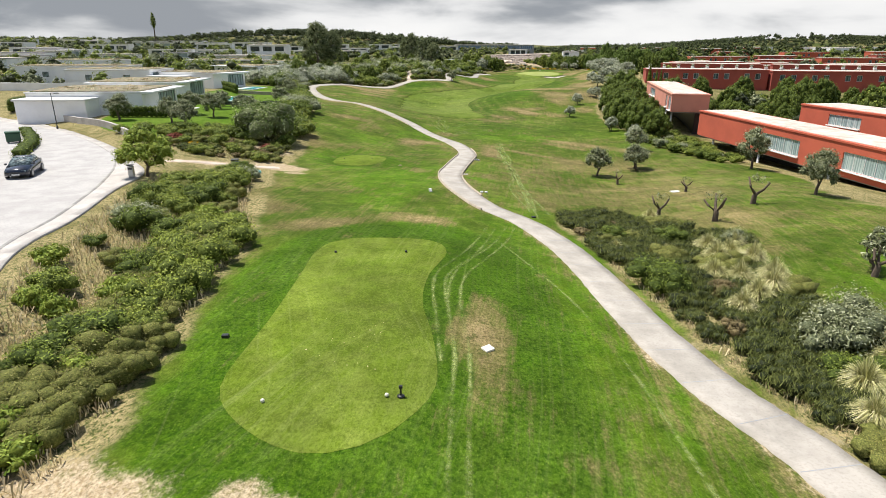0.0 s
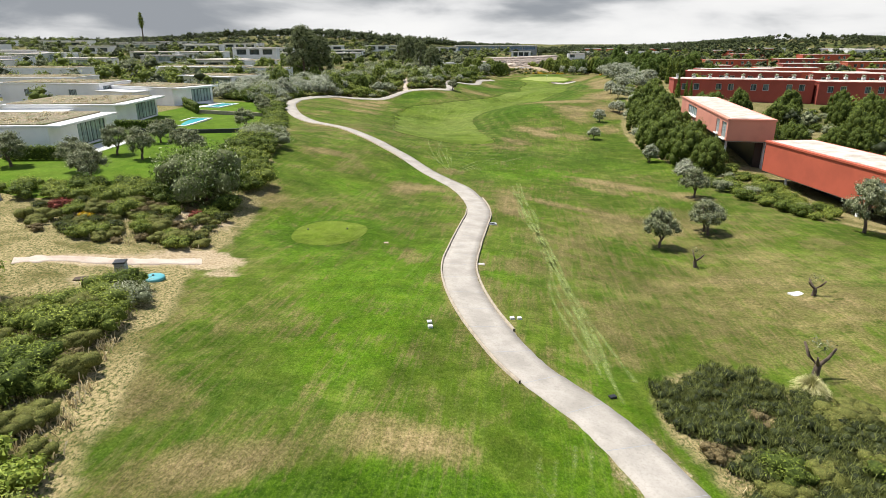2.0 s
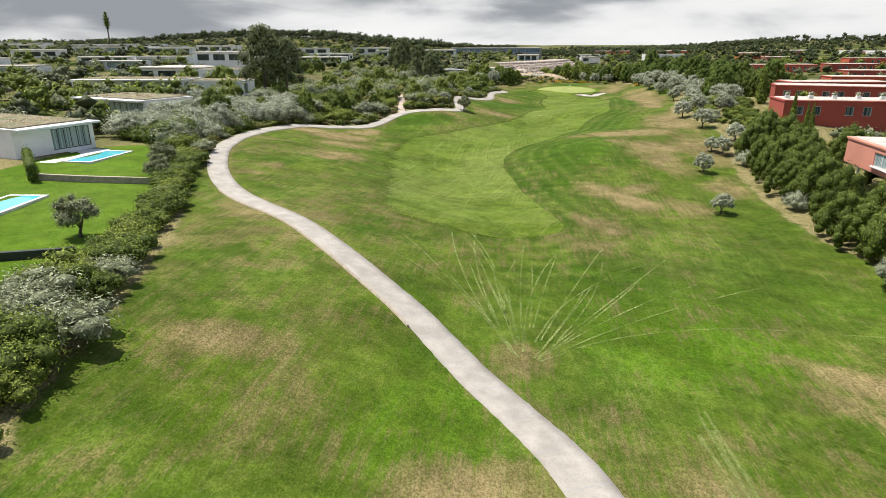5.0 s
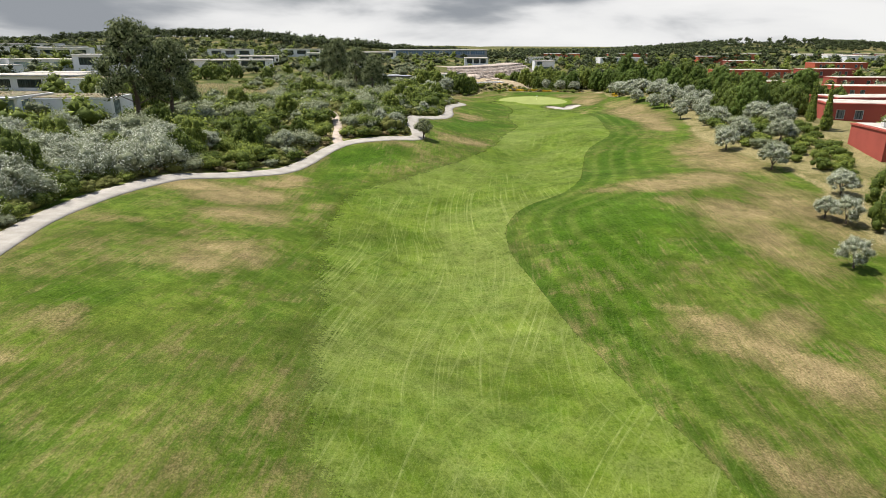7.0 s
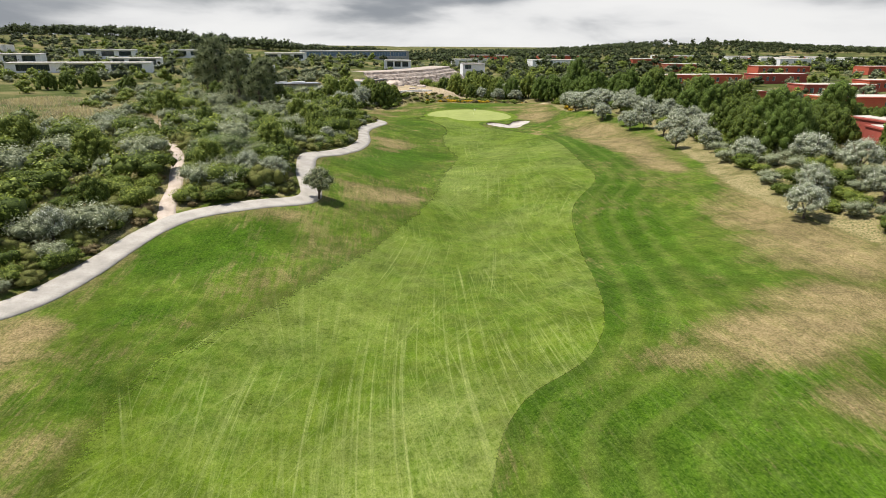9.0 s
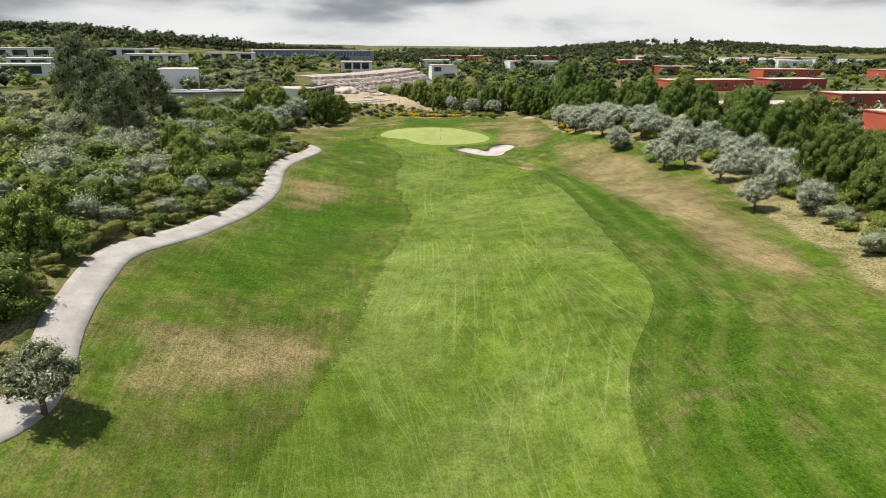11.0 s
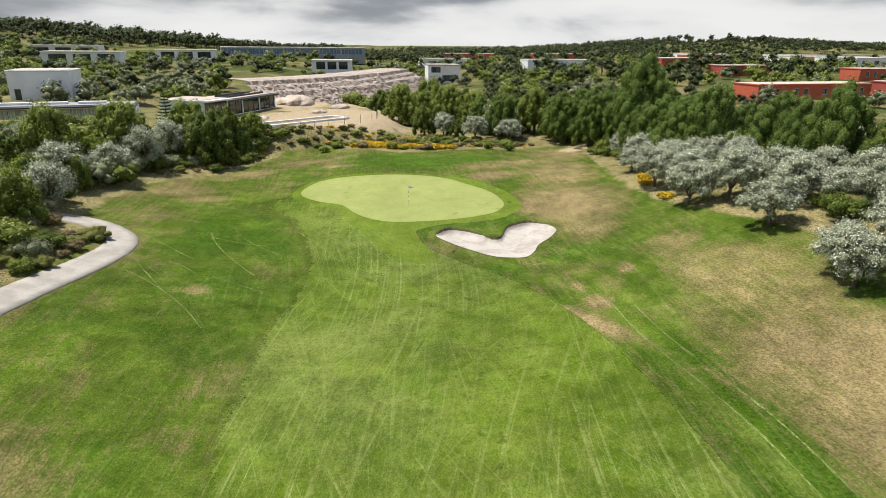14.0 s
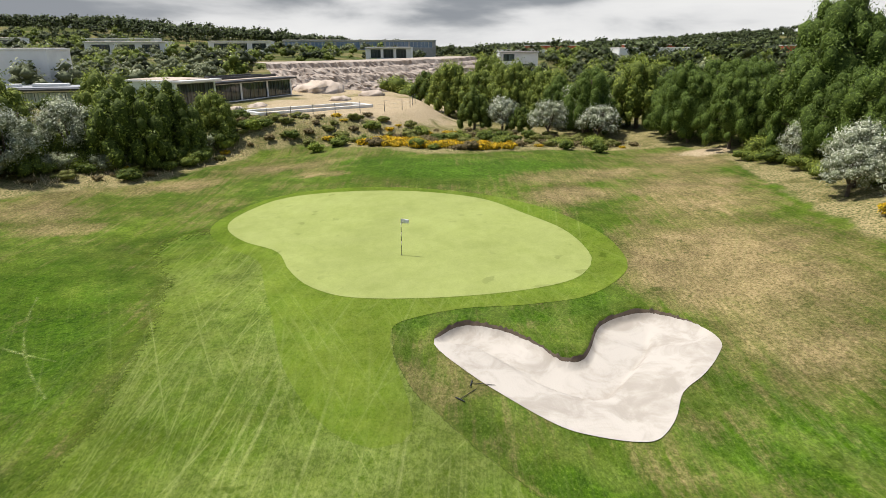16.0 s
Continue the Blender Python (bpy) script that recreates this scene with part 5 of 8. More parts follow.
def plant(kind, x, y, scale=1.0, turn=None, which=None, z=None, tall=1.0):
    """Sets one plant of a kind on the ground."""
    rows = STOCK[kind]
    k = dice.randint(len(rows)) if which is None else which % len(rows)
    name, data, label, category, first = rows[k]
    a = dice.uniform(0, 360) if turn is None else turn
    m = pose(x, y, ground_at(x, y) if z is None else z, dice.uniform(-3, 3), dice.uniform(-3, 3), a)
    grow = Matrix.Diagonal((scale * dice.uniform(0.9, 1.12), scale, scale * tall * dice.uniform(0.9, 1.14), 1))
    if first is None:
        if isinstance(data, tuple):
            ob = new(name)
            for child, me in zip(("trunk", "crown"), data):
                part(child, me, ob)
        else:
            ob = new(name, data)
        rows[k][4] = ob
        tagged(ob, label, category, kind + " plants")
        ob.matrix_basis = m @ grow
        return ob
    made = copy_thing(first, m)
    made.matrix_basis = m @ grow
    return made


dice = np.random.RandomState(11)
for k in range(4):
    r = np.random.RandomState(100 + k)
    stock_tree("olive", "olive_tree", olive(r, 3.9, 1.75, LEAF_OLIVE, 5600, 0.125), "grey-green olive tree with a crooked forked trunk on mown grass", "olive tree")
for k in range(3):
    r = np.random.RandomState(120 + k)
    stock_tree("silver", "silver_tree", olive(r, 4.3, 2.25, LEAF_SILVER, 6000, 0.145), "broad silver-leaved olive tree at the edge of the rough", "olive tree")
    stock_tree("pruned", "pruned_olive", pruned(r, 1.5), "hard-pruned olive stump with bare cut limbs", "pruned tree")
    stock_tree("pine", "pine_tree", pine(r, 8.5, 3.6, 15000, 0.15, LEAF_PINE, 0.42), "dense dark green pine behind the olive trees", "pine tree")
    stock_tree("young", "young_olive", olive(r, 2.3, 0.7, LEAF_OLIVE, 700, 0.15), "thin young olive tree with a sparse crown", "olive tree")
    stock_shrub("dark", "evergreen_shrub", shrub(r, 1.7, 1.5, 1500, 0.115, LEAF_DARK), "dense dark green evergreen shrub in the scrub")
    stock_shrub("green", "shrub", shrub(r, 1.5, 1.4, 1500, 0.115, LEAF_GREEN), "rounded mid-green shrub in the scrub")
    stock_shrub("silverbush", "silver_shrub", shrub(r, 1.9, 1.6, 1900, 0.12, LEAF_SAGE, 0.45, 11, 0.70), "silver-leaved shrub with pale tips in the scrub")
    stock_shrub("heath", "heath_shrub", shrub(r, 1.05, 1.35, 2200, 0.062, LEAF_HEATH, 0.5, 9, 0.92, 0.0, (0.88, 1.20)), "low dark heath bush on dry ground")
    stock_shrub("rosemary", "rosemary_bush", shrub(r, 0.85, 1.0, 1100, 0.20, LEAF_ROSEMARY, 0.2, 8, 0.74, 1.3, (0.74, 1.25)), "dark upright fine-leaved bush beside the path")
    stock_shrub("lime", "lime_shrub", shrub(r, 1.1, 0.9, 600, 0.15, LEAF_LIME), "bright yellow-green leafy shrub")
    stock_shrub("brown", "dry_shrub", shrub(r, 0.8, 0.9, 520, 0.15, LEAF_BROWN, 0.2), "brown half-dry shrub among weeds")
    stock_shrub("pampas", "pampas_grass", pampas(r, 1.25), "arching clump of pale pampas grass", "ornamental grass")
    stock_shrub("yellow", "yellow_shrub", shrub(r, 0.5, 0.9, 420, 0.13, LEAF_YELLOW, 0.7), "low clump of yellow flowers")
stock_tree("umbrella", "street_tree", olive(np.random.RandomState(140), 4.0, 2.3, LEAF_LIME, 3200, 0.20), "leafy light green street tree beside the pavement", "tree")
stock_tree("cypress", "cypress_tree", cypress(np.random.RandomState(141), 5.5, 0.75), "narrow dark cypress tree by the red houses", "cypress")
stock_tree("tiered", "tiered_conifer", araucaria(np.random.RandomState(151), 4.6), "dark tiered conifer beside the glass villa", "conifer")
stock_tree("gum", "gum_tree", gum(np.random.RandomState(142), 17.0), "tall open gum tree above the scrub", "gum tree")
stock_tree("broad", "broadleaf_tree", pine(np.random.RandomState(143), 5.2, 3.0, 4600, 0.19, LEAF_GREEN, 0.5), "dense round broad-leaved tree", "tree")
stock_tree("broad", "broadleaf_tree", pine(np.random.RandomState(144), 4.6, 2.8, 4600, 0.19, LEAF_DARK, 0.5), "dense dark round evergreen tree", "tree")
for k in range(2):
    stock_tree("darktree", "evergreen_tree", pine(np.random.RandomState(155 + k), 5.4, 3.1, 7000, 0.15, LEAF_DARK, 0.5), "dense dark green domed evergreen tree", "tree")
    stock_shrub("pale", "pale_silver_shrub", shrub(np.random.RandomState(165 + k), 2.3, 1.8, 2800, 0.125, LEAF_SILVER, 0.45, 13, 0.66), "tall pale silver-leaved shrub beside the path", "shrub")
stock_tree("bloom", "flowering_bush", (mesh_from("trunk", *join([tube([(0, 0, -0.3), (0.5 * a, 0.5 * b, 1.0), (1.3 * a, 1.3 * b, 2.2)], [0.14, 0.10, 0.05], 7) for a, b in ((1, 0.2), (-0.6, 0.9), (-0.5, -1))]), BARK),
                                       shrub(np.random.RandomState(146), 3.9, 3.4, 9000, 0.16, LEAF_BLOOM, 0.5, 26, 0.74)), "large rounded dark bush with pale blossom beside the course", "bush")
stock_shrub("greybush", "grey_shrub", shrub(np.random.RandomState(147), 2.2, 1.7, 3600, 0.12, LEAF_OLIVE, 0.45, 16, 0.66), "large open grey-leaved bush among pampas grass", "shrub")
stock_shrub("redbush", "red_shrub", shrub(np.random.RandomState(145), 1.2, 1.3, 700, 0.18, LEAF_RED), "dark red-leaved shrub by a garden wall")


DEEP = {"dark": "far_dark", "green": "far_green", "silverbush": "far_silver", "heath": "far_heath", "brown": "far_heath", "pine": "far_dark_tree", "darktree": "far_dark_tree", "pale": "far_silver", "broad": "far_tree", "silver": "far_olive"}
# plants too far off or too thickly grown to count: strewn as one mesh a kind
FAR_MESH, FAR_PLACES = {}, {}


def far_kind(kind, mat, height, spread_, n, count, leaf, seeds=3):
    rows = []
    for k in range(seeds):
        r = np.random.RandomState(900 + k + len(FAR_MESH) * 7)
        blobs = blob_cloud(r, n, spread_ * 0.6, height * (0.42 if height > 6 else 0.32), height * 0.70, min(spread_, height) * 0.5, 0.85)
        v, f = leaves(r, blobs, count, leaf, leaf * 0.7, 0.5, (0.8, 1.22))
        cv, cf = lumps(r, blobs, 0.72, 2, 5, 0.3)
        if height > 6:
            cv, cf = join([(cv, cf), tube([(0, 0, -0.2), (0.1, 0, height * 0.5)], [0.16, 0.10], 4)])
        rows.append((v, f, np.array(cv), cf))
    FAR_MESH[kind], FAR_PLACES[kind] = (rows, mat), []


for kind, mat, height, wide, n, count, leaf in (("far_green", LEAF_GREEN, 1.7, 1.6, 5, 210, 0.18), ("far_dark", LEAF_DARK, 1.8, 1.6, 5, 210, 0.18), ("far_silver", LEAF_SAGE, 2.0, 1.7, 5, 210, 0.17), ("far_heath", LEAF_HEATH, 1.1, 1.4, 5, 210, 0.13),
                                                ("far_tree", LEAF_GREEN, 4.6, 2.6, 7, 130, 0.5), ("far_dark_tree", LEAF_WOOD, 5.0, 2.6, 7, 95, 0.42), ("far_olive", LEAF_OLIVE, 4.0, 2.4, 7, 130, 0.45), ("far_pine", LEAF_WOOD, 8.5, 2.9, 5, 56, 1.0)):
    far_kind(kind, mat, height, wide, n, count, leaf)


def strew(kind, x, y, scale, tall=1.0):
    FAR_PLACES[kind].append((x, y, ground_at(x, y) - 0.05, scale, scale * tall, dice.uniform(0, 6.283)))


def finish_strewn(labels):
    for kind, places in FAR_PLACES.items():
        if not places:
            continue
        rows, mat = FAR_MESH[kind]
        verts, faces, mats, o = [], [], [], 0
        for k, (x, y, z, s, t, a) in enumerate(places):
            v, f, cv, cf = rows[k % len(rows)]
            both = np.vstack([v, cv])
            c, q = math.cos(a), math.sin(a)
            verts.append(np.stack([x + s * (c * both[:, 0] - q * both[:, 1]), y + s * (q * both[:, 0] + c * both[:, 1]), z + t * both[:, 2]], 1))
            faces += (f + o).tolist()
            faces += [tuple(i + o + len(v) for i in g) for g in cf]
            mats += [0] * len(f) + [1] * len(cf)
            o += len(both)
        name, label = labels[kind]
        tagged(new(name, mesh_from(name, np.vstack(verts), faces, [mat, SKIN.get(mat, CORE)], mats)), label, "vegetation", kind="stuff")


def dry_grass(rim, count, label, seed, height=(0.25, 0.6)):
    """Tall dead stalks and seed heads standing inside a line, as one mass."""
    rng = np.random.RandomState(seed)
    rim = np.array(rim, float)
    p = rng.uniform(rim.min(0), rim.max(0), (count * 3, 2))
    p = p[reach(p[:, 0], p[:, 1], rim) > 0][:count]
    verts, faces = [], []
    for x, y in p:
        z = ground_at(x, y) - 0.03
        for k in range(5):
            a, h = rng.uniform(0, 6.283), rng.uniform(*height)
            c, s, lean = math.cos(a), math.sin(a), rng.uniform(0.1, 0.6) * h
            bx, by = x + rng.normal() * 0.12, y + rng.normal() * 0.12
            o = len(verts)
            verts += [(bx - s * 0.014, by + c * 0.014, z), (bx + s * 0.014, by - c * 0.014, z), (bx + c * lean - s * 0.02, by + s * lean + c * 0.02, z + h), (bx + c * lean * 1.2 + s * 0.02, by + s * lean * 1.2 - c * 0.02, z + h)]
            faces.append((o, o + 1, o + 3, o + 2))
    tagged(new("dry_grass", mesh_from("dry_grass", verts, faces, LEAF_STALK)), label, "dry grass", kind="stuff")


def scatter(rim, gap, kinds, size=(0.75, 1.3), seed=1, keep=None, edge=0.2, deep=None):
    """Plants strewn inside a line at least a gap apart; kinds are (kind, weight)."""
    rng = np.random.RandomState(seed)
    rim = np.array(rim, float)
    lo, hi = rim.min(0), rim.max(0)
    n = int((hi[0] - lo[0]) * (hi[1] - lo[1]) / gap ** 2 * 6) + 10
    p = rng.uniform(lo, hi, (n, 2))
    p = p[reach(p[:, 0], p[:, 1], rim) > edge]
    got = []
    for x, y in p:
        if keep is not None and not keep(x, y):
            continue
        if all((x - a) ** 2 + (y - b) ** 2 > gap * gap for a, b in got):
            got.append((x, y))
            kind = rng.choice([k for k, _ in kinds], p=np.array([w for _, w in kinds]) / sum(w for _, w in kinds))
            grown = rng.uniform(*size)
            if deep is not None and deep(x, y) and str(kind) in DEEP:
                strew(DEEP[str(kind)], x, y, grown)
            else:
                plant(str(kind), x, y, grown)
    return got


# ---- buildings ----
def wall_mesh(name, length, height, thick, holes, mat, low=0.0, start=0.0):
    """A wall from x start to length, y 0 to thick, with openings (x0, z0, x1, z1) right through it."""
    xs = sorted({start, length, *(v for h in holes for v in (h[0], h[2]))})
    zs = sorted({low, height, *(v for h in holes for v in (h[1], h[3]))})
    solid = {}
    for i in range(len(xs) - 1):
        for k in range(len(zs) - 1):
            x, z = (xs[i] + xs[i + 1]) / 2, (zs[k] + zs[k + 1]) / 2
            solid[i, k] = not any(h[0] < x < h[2] and h[1] < z < h[3] for h in holes)
    verts, where, faces = [], {}, []

    def v(i, k, y):
        if (i, k, y) not in where:
            where[i, k, y] = len(verts)
            verts.append((xs[i], y, zs[k]))
        return where[i, k, y]

    for (i, k), full in solid.items():
        if not full:
            continue
        faces.append((v(i, k, 0.0), v(i + 1, k, 0.0), v(i + 1, k + 1, 0.0), v(i, k + 1, 0.0)))
        faces.append((v(i, k, thick), v(i, k + 1, thick), v(i + 1, k + 1, thick), v(i + 1, k, thick)))
        for di, dk, a, b in ((-1, 0, (i, k), (i, k + 1)), (1, 0, (i + 1, k + 1), (i + 1, k)), (0, -1, (i + 1, k), (i, k)), (0, 1, (i, k + 1), (i + 1, k + 1))):
            if not solid.get((i + di, k + dk), False):
                faces.append((v(*a, 0.0), v(*b, 0.0), v(*b, thick), v(*a, thick)))
    return mesh_from(name, verts, faces, mat, flat=True)


def window_part(parent, x0, z0, x1, z1, y, pane, frame_mat, bars=0):
    """A frame with glass set back in an opening of a front wall."""
    w, n = 0.07, bars + 1
    step = (x1 - x0) / n
    holes = [(x0 + step * k + w / (1 if k == 0 else 2), z0 + w, x0 + step * (k + 1) - w / (1 if k == n - 1 else 2), z1 - w) for k in range(n)]
    me = wall_mesh("window", x1 - 0.003, z1 - 0.003, 0.09, holes, frame_mat, z0 + 0.003, x0 + 0.003)
    win = part("window", me, parent)
    win.matrix_basis = Matrix.Translation((0, y, 0))
    part("pane", boxes("pane", [(x0 + w * 0.8, 0.04, z0 + w * 0.8, x1 - w * 0.8, 0.055, z1 - w * 0.8)], pane, 0), win)
    return win


def block(name, at, turn, length, depth, height, label, category, wall=WHITE, roof=SEDUM, front=(), ends=(), pane=GLASS, frame_mat=DARK, low=0.0, canopy=0.0, edge=SLAB, bars=0, parapet=0.18, sill=0.0, set_name=""):
    """A flat-roofed house: front wall along x with openings, side and back walls, floor, roof and windows."""
    t = 0.3
    house = group(name, at, label, category, turn, set_name)
    part("front_wall", wall_mesh("front_wall", length, height, t, front, wall, low), house)
    part("back_wall", boxes("back_wall", [(0, depth - t, low, length, depth, height)], wall, 0), house)
    for k, x in enumerate((0.0, length)):
        me = wall_mesh("side_wall", depth - 2 * t, height, t, ends if k else (), wall, low)
        side = part("side_wall", me, house)
        side.matrix_basis = Matrix(((0, -1, 0, x + t if k == 0 else x), (1, 0, 0, t), (0, 0, 1, 0), (0, 0, 0, 1)))
        if k:
            for hole in ends:
                win = window_part(house, hole[0], hole[1], hole[2], hole[3], 0.1, pane, frame_mat, bars)
                win.matrix_basis = Matrix(((0, -1, 0, x), (1, 0, 0, t), (0, 0, 1, 0), (0, 0, 0, 1))) @ Matrix.Translation((0, 0.1, 0))
    part("floor", boxes("floor", [(t, t, -0.2, length - t, depth - t, 0.0)], GREY, 0), house)
    part("roof_slab", boxes("roof_slab", [(-0.12, -0.12 - canopy, height + 0.002, length + 0.12, depth + 0.12, height + 0.24)], edge, 0.02), house)
    inner = 0.35
    part("roof_bed", boxes("roof_bed", [(inner, inner - canopy * 0.0, height + 0.24, length - inner, depth - inner, height + 0.24 + parapet)], roof, 0.05), house)
    for hole in front:
        window_part(house, *hole, 0.1, pane, frame_mat, bars)
        if sill:
            part("window_sill", boxes("window_sill", [(hole[0] - 0.1, -sill, hole[1] - 0.12, hole[2] + 0.1, 0.1, hole[1] - 0.002)], SLAB, 0.01), house, "pale projecting sill")
    return house


def spread(length, count, z0, z1, width, start=1.0):
    gap = (length - 2 * start) / count
    return [(start + gap * k + (gap - width) / 2, z0, start + gap * k + (gap + width) / 2, z1) for k in range(count)]


VILLA = "low white flat-roofed villa with a planted roof and glass garden front"
def villa(x, y, turn, length, depth, height=2.7, z=None, glassy=True, label=VILLA):
    z = ground_at(x, y) if z is None else z
    holes = [(length * 0.45, 0.12, length - 0.5, height - 0.25)] if glassy else spread(length, 2, 0.9, 2.1, 1.6)
    h = block("villa", (x, y, z), turn, length, depth, height, label, "house", WHITE, SEDUM, holes, ((0.8, 0.1, 3.4, height - 0.3),), CURTAIN, DARK, -1.8, 1.3 if glassy else 0.0, SLAB, 5, 0.15, set_name="white villas")
    rng = np.random.RandomState(int(abs(x * 7 + y)))
    spots = [(rng.uniform(1, length - 1), rng.uniform(1, depth - 1), height + 0.36, rng.uniform(0.4, 1.3), rng.uniform(0.4, 1.3), rng.uniform(0.12, 0.34)) for k in range(int(length * depth / 5))]
    part("roof_growth", foliage_mesh("roof_growth", rng, spots, int(length * depth * 4), 0.24, 0.09, LEAF_STALK, False, up=0.8, shell=(0.3, 1.1)), h, "dry tufts and stalks on the roof", "stuff")
    part("roof_sedge", foliage_mesh("roof_sedge", rng, spots[::3], int(length * depth * 1.5), 0.24, 0.12, LEAF_BROWN, False, up=0.8, shell=(0.3, 1.1)), h, "brown-green weeds on the roof", "stuff")
    if glassy:
        part("wing", boxes("wing", [(-3.6, depth * 0.38, -1.8, -0.002, depth - 0.5, height - 0.62)], WHITE, 0.02), h, "lower blank side wing")
        part("wing_roof", boxes("wing_roof", [(-3.8, depth * 0.38 - 0.2, height - 0.618, -0.13, depth - 0.3, height - 0.40)], SLAB, 0.02), h, "pale slab roof")
    return h


villa(-40.2, 83.2, 93, 12.5, 15, 2.75, 4.75)
villa(-45.2, 106.4, 93, 14.2, 15, 2.75, 4.65)
villa(-49.0, 134.2, 65, 9.5, 16, 2.75, 4.9)
villa(-62, 171.5, -29, 16, 9, 2.9, 5.2)
villa(-88, 217, -6, 26, 10, 3.0, 5.4)
villa(-84, 140, -6, 20, 10, 3.0, 5.2, False)
villa(-103, 152, 2, 26, 10, 3.2, 5.3, False, "long low white villa beyond a boundary wall")
villa(-120, 190, -8, 22, 10, 3.0, 6, False)
villa(-74, 258, -8, 22, 9, 3.0, 6, False)
villa(-69, 218, -2, 20, 9, 2.8, 5.1, False)


def low_wall(name, pts, height, thick, mat, label, category, sink=0.4):
    """A free-standing wall along points, its top following the ground."""
    verts, faces = [], []
    p = np.array(pts, float)
    t = np.gradient(p, axis=0)
    t /= np.linalg.norm(t, axis=1)[:, None]
    for k, ((x, y), (u, v)) in enumerate(zip(p, t)):
        z = ground_at(x, y)
        for off, h in ((-thick / 2, -sink), (-thick / 2, height), (thick / 2, height), (thick / 2, -sink)):
            verts.append((x + v * off, y - u * off, z + h))
        if k:
            o = (k - 1) * 4
            faces += [(o + i, o + i + 1, o + i + 5, o + i + 4) for i in range(3)]
    faces += [(0, 3, 2, 1), tuple(len(verts) - 4 + i for i in range(4))]
    return tagged(new(name, mesh_from(name, verts, faces, mat, flat=True)), label, category)


low_wall("retaining_wall", line([(-34.2, 66.4), (-38.5, 71.2), (-45.5, 77), (-53, 82.3), (-60, 87)], 6), 0.75, 0.3, PAVING, "curved pale stone retaining wall beside the pavement", "wall")
low_wall("boundary_wall", line([(-66, 126), (-85, 127), (-110, 130)], 4), 1.6, 0.25, WHITE, "long white boundary wall before a dry field", "wall")
low_wall("garden_wall", line([(-41, 101.2), (-36.2, 101.6), (-28.5, 103.4), (-26.2, 104.2)], 4), 0.55, 0.3, DARK, "dark low retaining wall across the lawn", "wall")
low_wall("garden_wall", line([(-41, 125), (-33.5, 125.5), (-29.2, 127), (-30.5, 133), (-32.5, 141)], 4), 0.6, 0.35, TIMBER, "brown low retaining wall at the end of a garden", "wall")


def pool(x, y, turn, length, width, z, label):
    """A swimming pool: pale rim set in a paved terrace, water a hand below."""
    p = group("swimming_pool", (x, y, z), label, "swimming pool", turn)
    e = 0.35
    rim = part("rim", wall_mesh("rim", length / 2 + e, width / 2 + e, 0.5, [(-length / 2, -width / 2, length / 2, width / 2)], SLAB, -width / 2 - e, -length / 2 - e), p)
    rim.matrix_basis = Matrix(((1, 0, 0, 0), (0, 0, 1, 0), (0, -1, 0, 0.06), (0, 0, 0, 1)))
    part("water", boxes("water", [(-length / 2 + 0.002, -width / 2 + 0.002, -0.4, length / 2 - 0.002, width / 2 - 0.002, 0.0)], WATER, 0), p, "clear turquoise water")
    return p


def terrace(x0, y0, x1, y1, z, turn, cx, cy):
    ob = new("terrace", boxes("terrace", [(x0, y0, -0.8, x1, y1, 0.0)], SLAB, 0.03))
    tagged_at(ob, (cx, cy, z), turn, "pale paved pool terrace beside a villa", "terrace")


for cx, cy, turn, l, w in ((-38.9, 114.8, 88, 9.0, 2.8), (-41.5, 136.6, 80, 6.5, 2.8)):
    z = ground_at(cx, cy)
    terrace(-l / 2 - 1.2, w / 2 + 0.36, l / 2 + 1.2, w / 2 + 4.4, z + 0.10, turn, cx, cy)
    pool(cx, cy, turn, l, w, z + 0.05, "turquoise swimming pool in a garden lawn")
terrace(-4.5, -1.5, 4.5, 1.6, ground_at(-37.2, 89) + 0.06, 90, -38.2, 89)

# red terraces on stilts
RED_LABEL = "terracotta red flat-roofed house raised on stilts above the lawn"


def stilts(house, spots, top, foot, radius=0.16):
    for x, y in spots:
        v, f = tube([(x, y, foot), (x, y, top)], [radius, radius], 10)
        part("stilt", mesh_from("stilt", v, f, SLAB), house, "round pale concrete stilt")


def red_box(x, y, z, turn, length, depth, height, holes, wall, foot, label=RED_LABEL, bars=4):
    h = block("red_house", (x, y, z), turn, length, depth, height, label, "house", wall, STONE_ROOF, holes, (), CURTAIN, SLAB, -0.02, 0.0, wall, bars, 0.05, 0.28, "red houses")
    # the space below is open; this added dark panel stands in for its shade
    part("undercroft", boxes("undercroft", [(2, depth * 0.72, foot, length - 2, depth - 0.4, -0.22)], DARK, 0.02), h, "dark recessed panel standing in for shade below the house")
    stilts(h, [(u * length, v) for u in (0.08, 0.3, 0.55, 0.78, 0.95) for v in (0.5, depth - 0.5)], -0.2, foot)
    return h


red_box(41.4, 99.6, -0.15, -85.2, 56, 6.5, 3.6, [(17.5, 0.75, 25.5, 2.7), (33.0, 0.75, 41, 2.7)], RED, -4.5)
red_box(45.9, 141, 2.9, -101.5, 37, 6.0, 2.7, [(7, 0.7, 15, 2.2), (30, 0.3, 32, 2.3), (33.6, 0.1, 36.2, 2.3)], PINK, -5.0, "faded red flat-roofed house on stilts behind trees")
red_box(55.5, 96, 1.9, -82, 30, 7.0, 2.9, [(6, 0.7, 12, 2.2), (18, 0.7, 25, 2.2)], RED, -4.5, "terracotta red flat-roofed house behind another house")
# long rows of red houses
ROW_LABEL = "long dark red terrace with paired windows and planters on the roof"


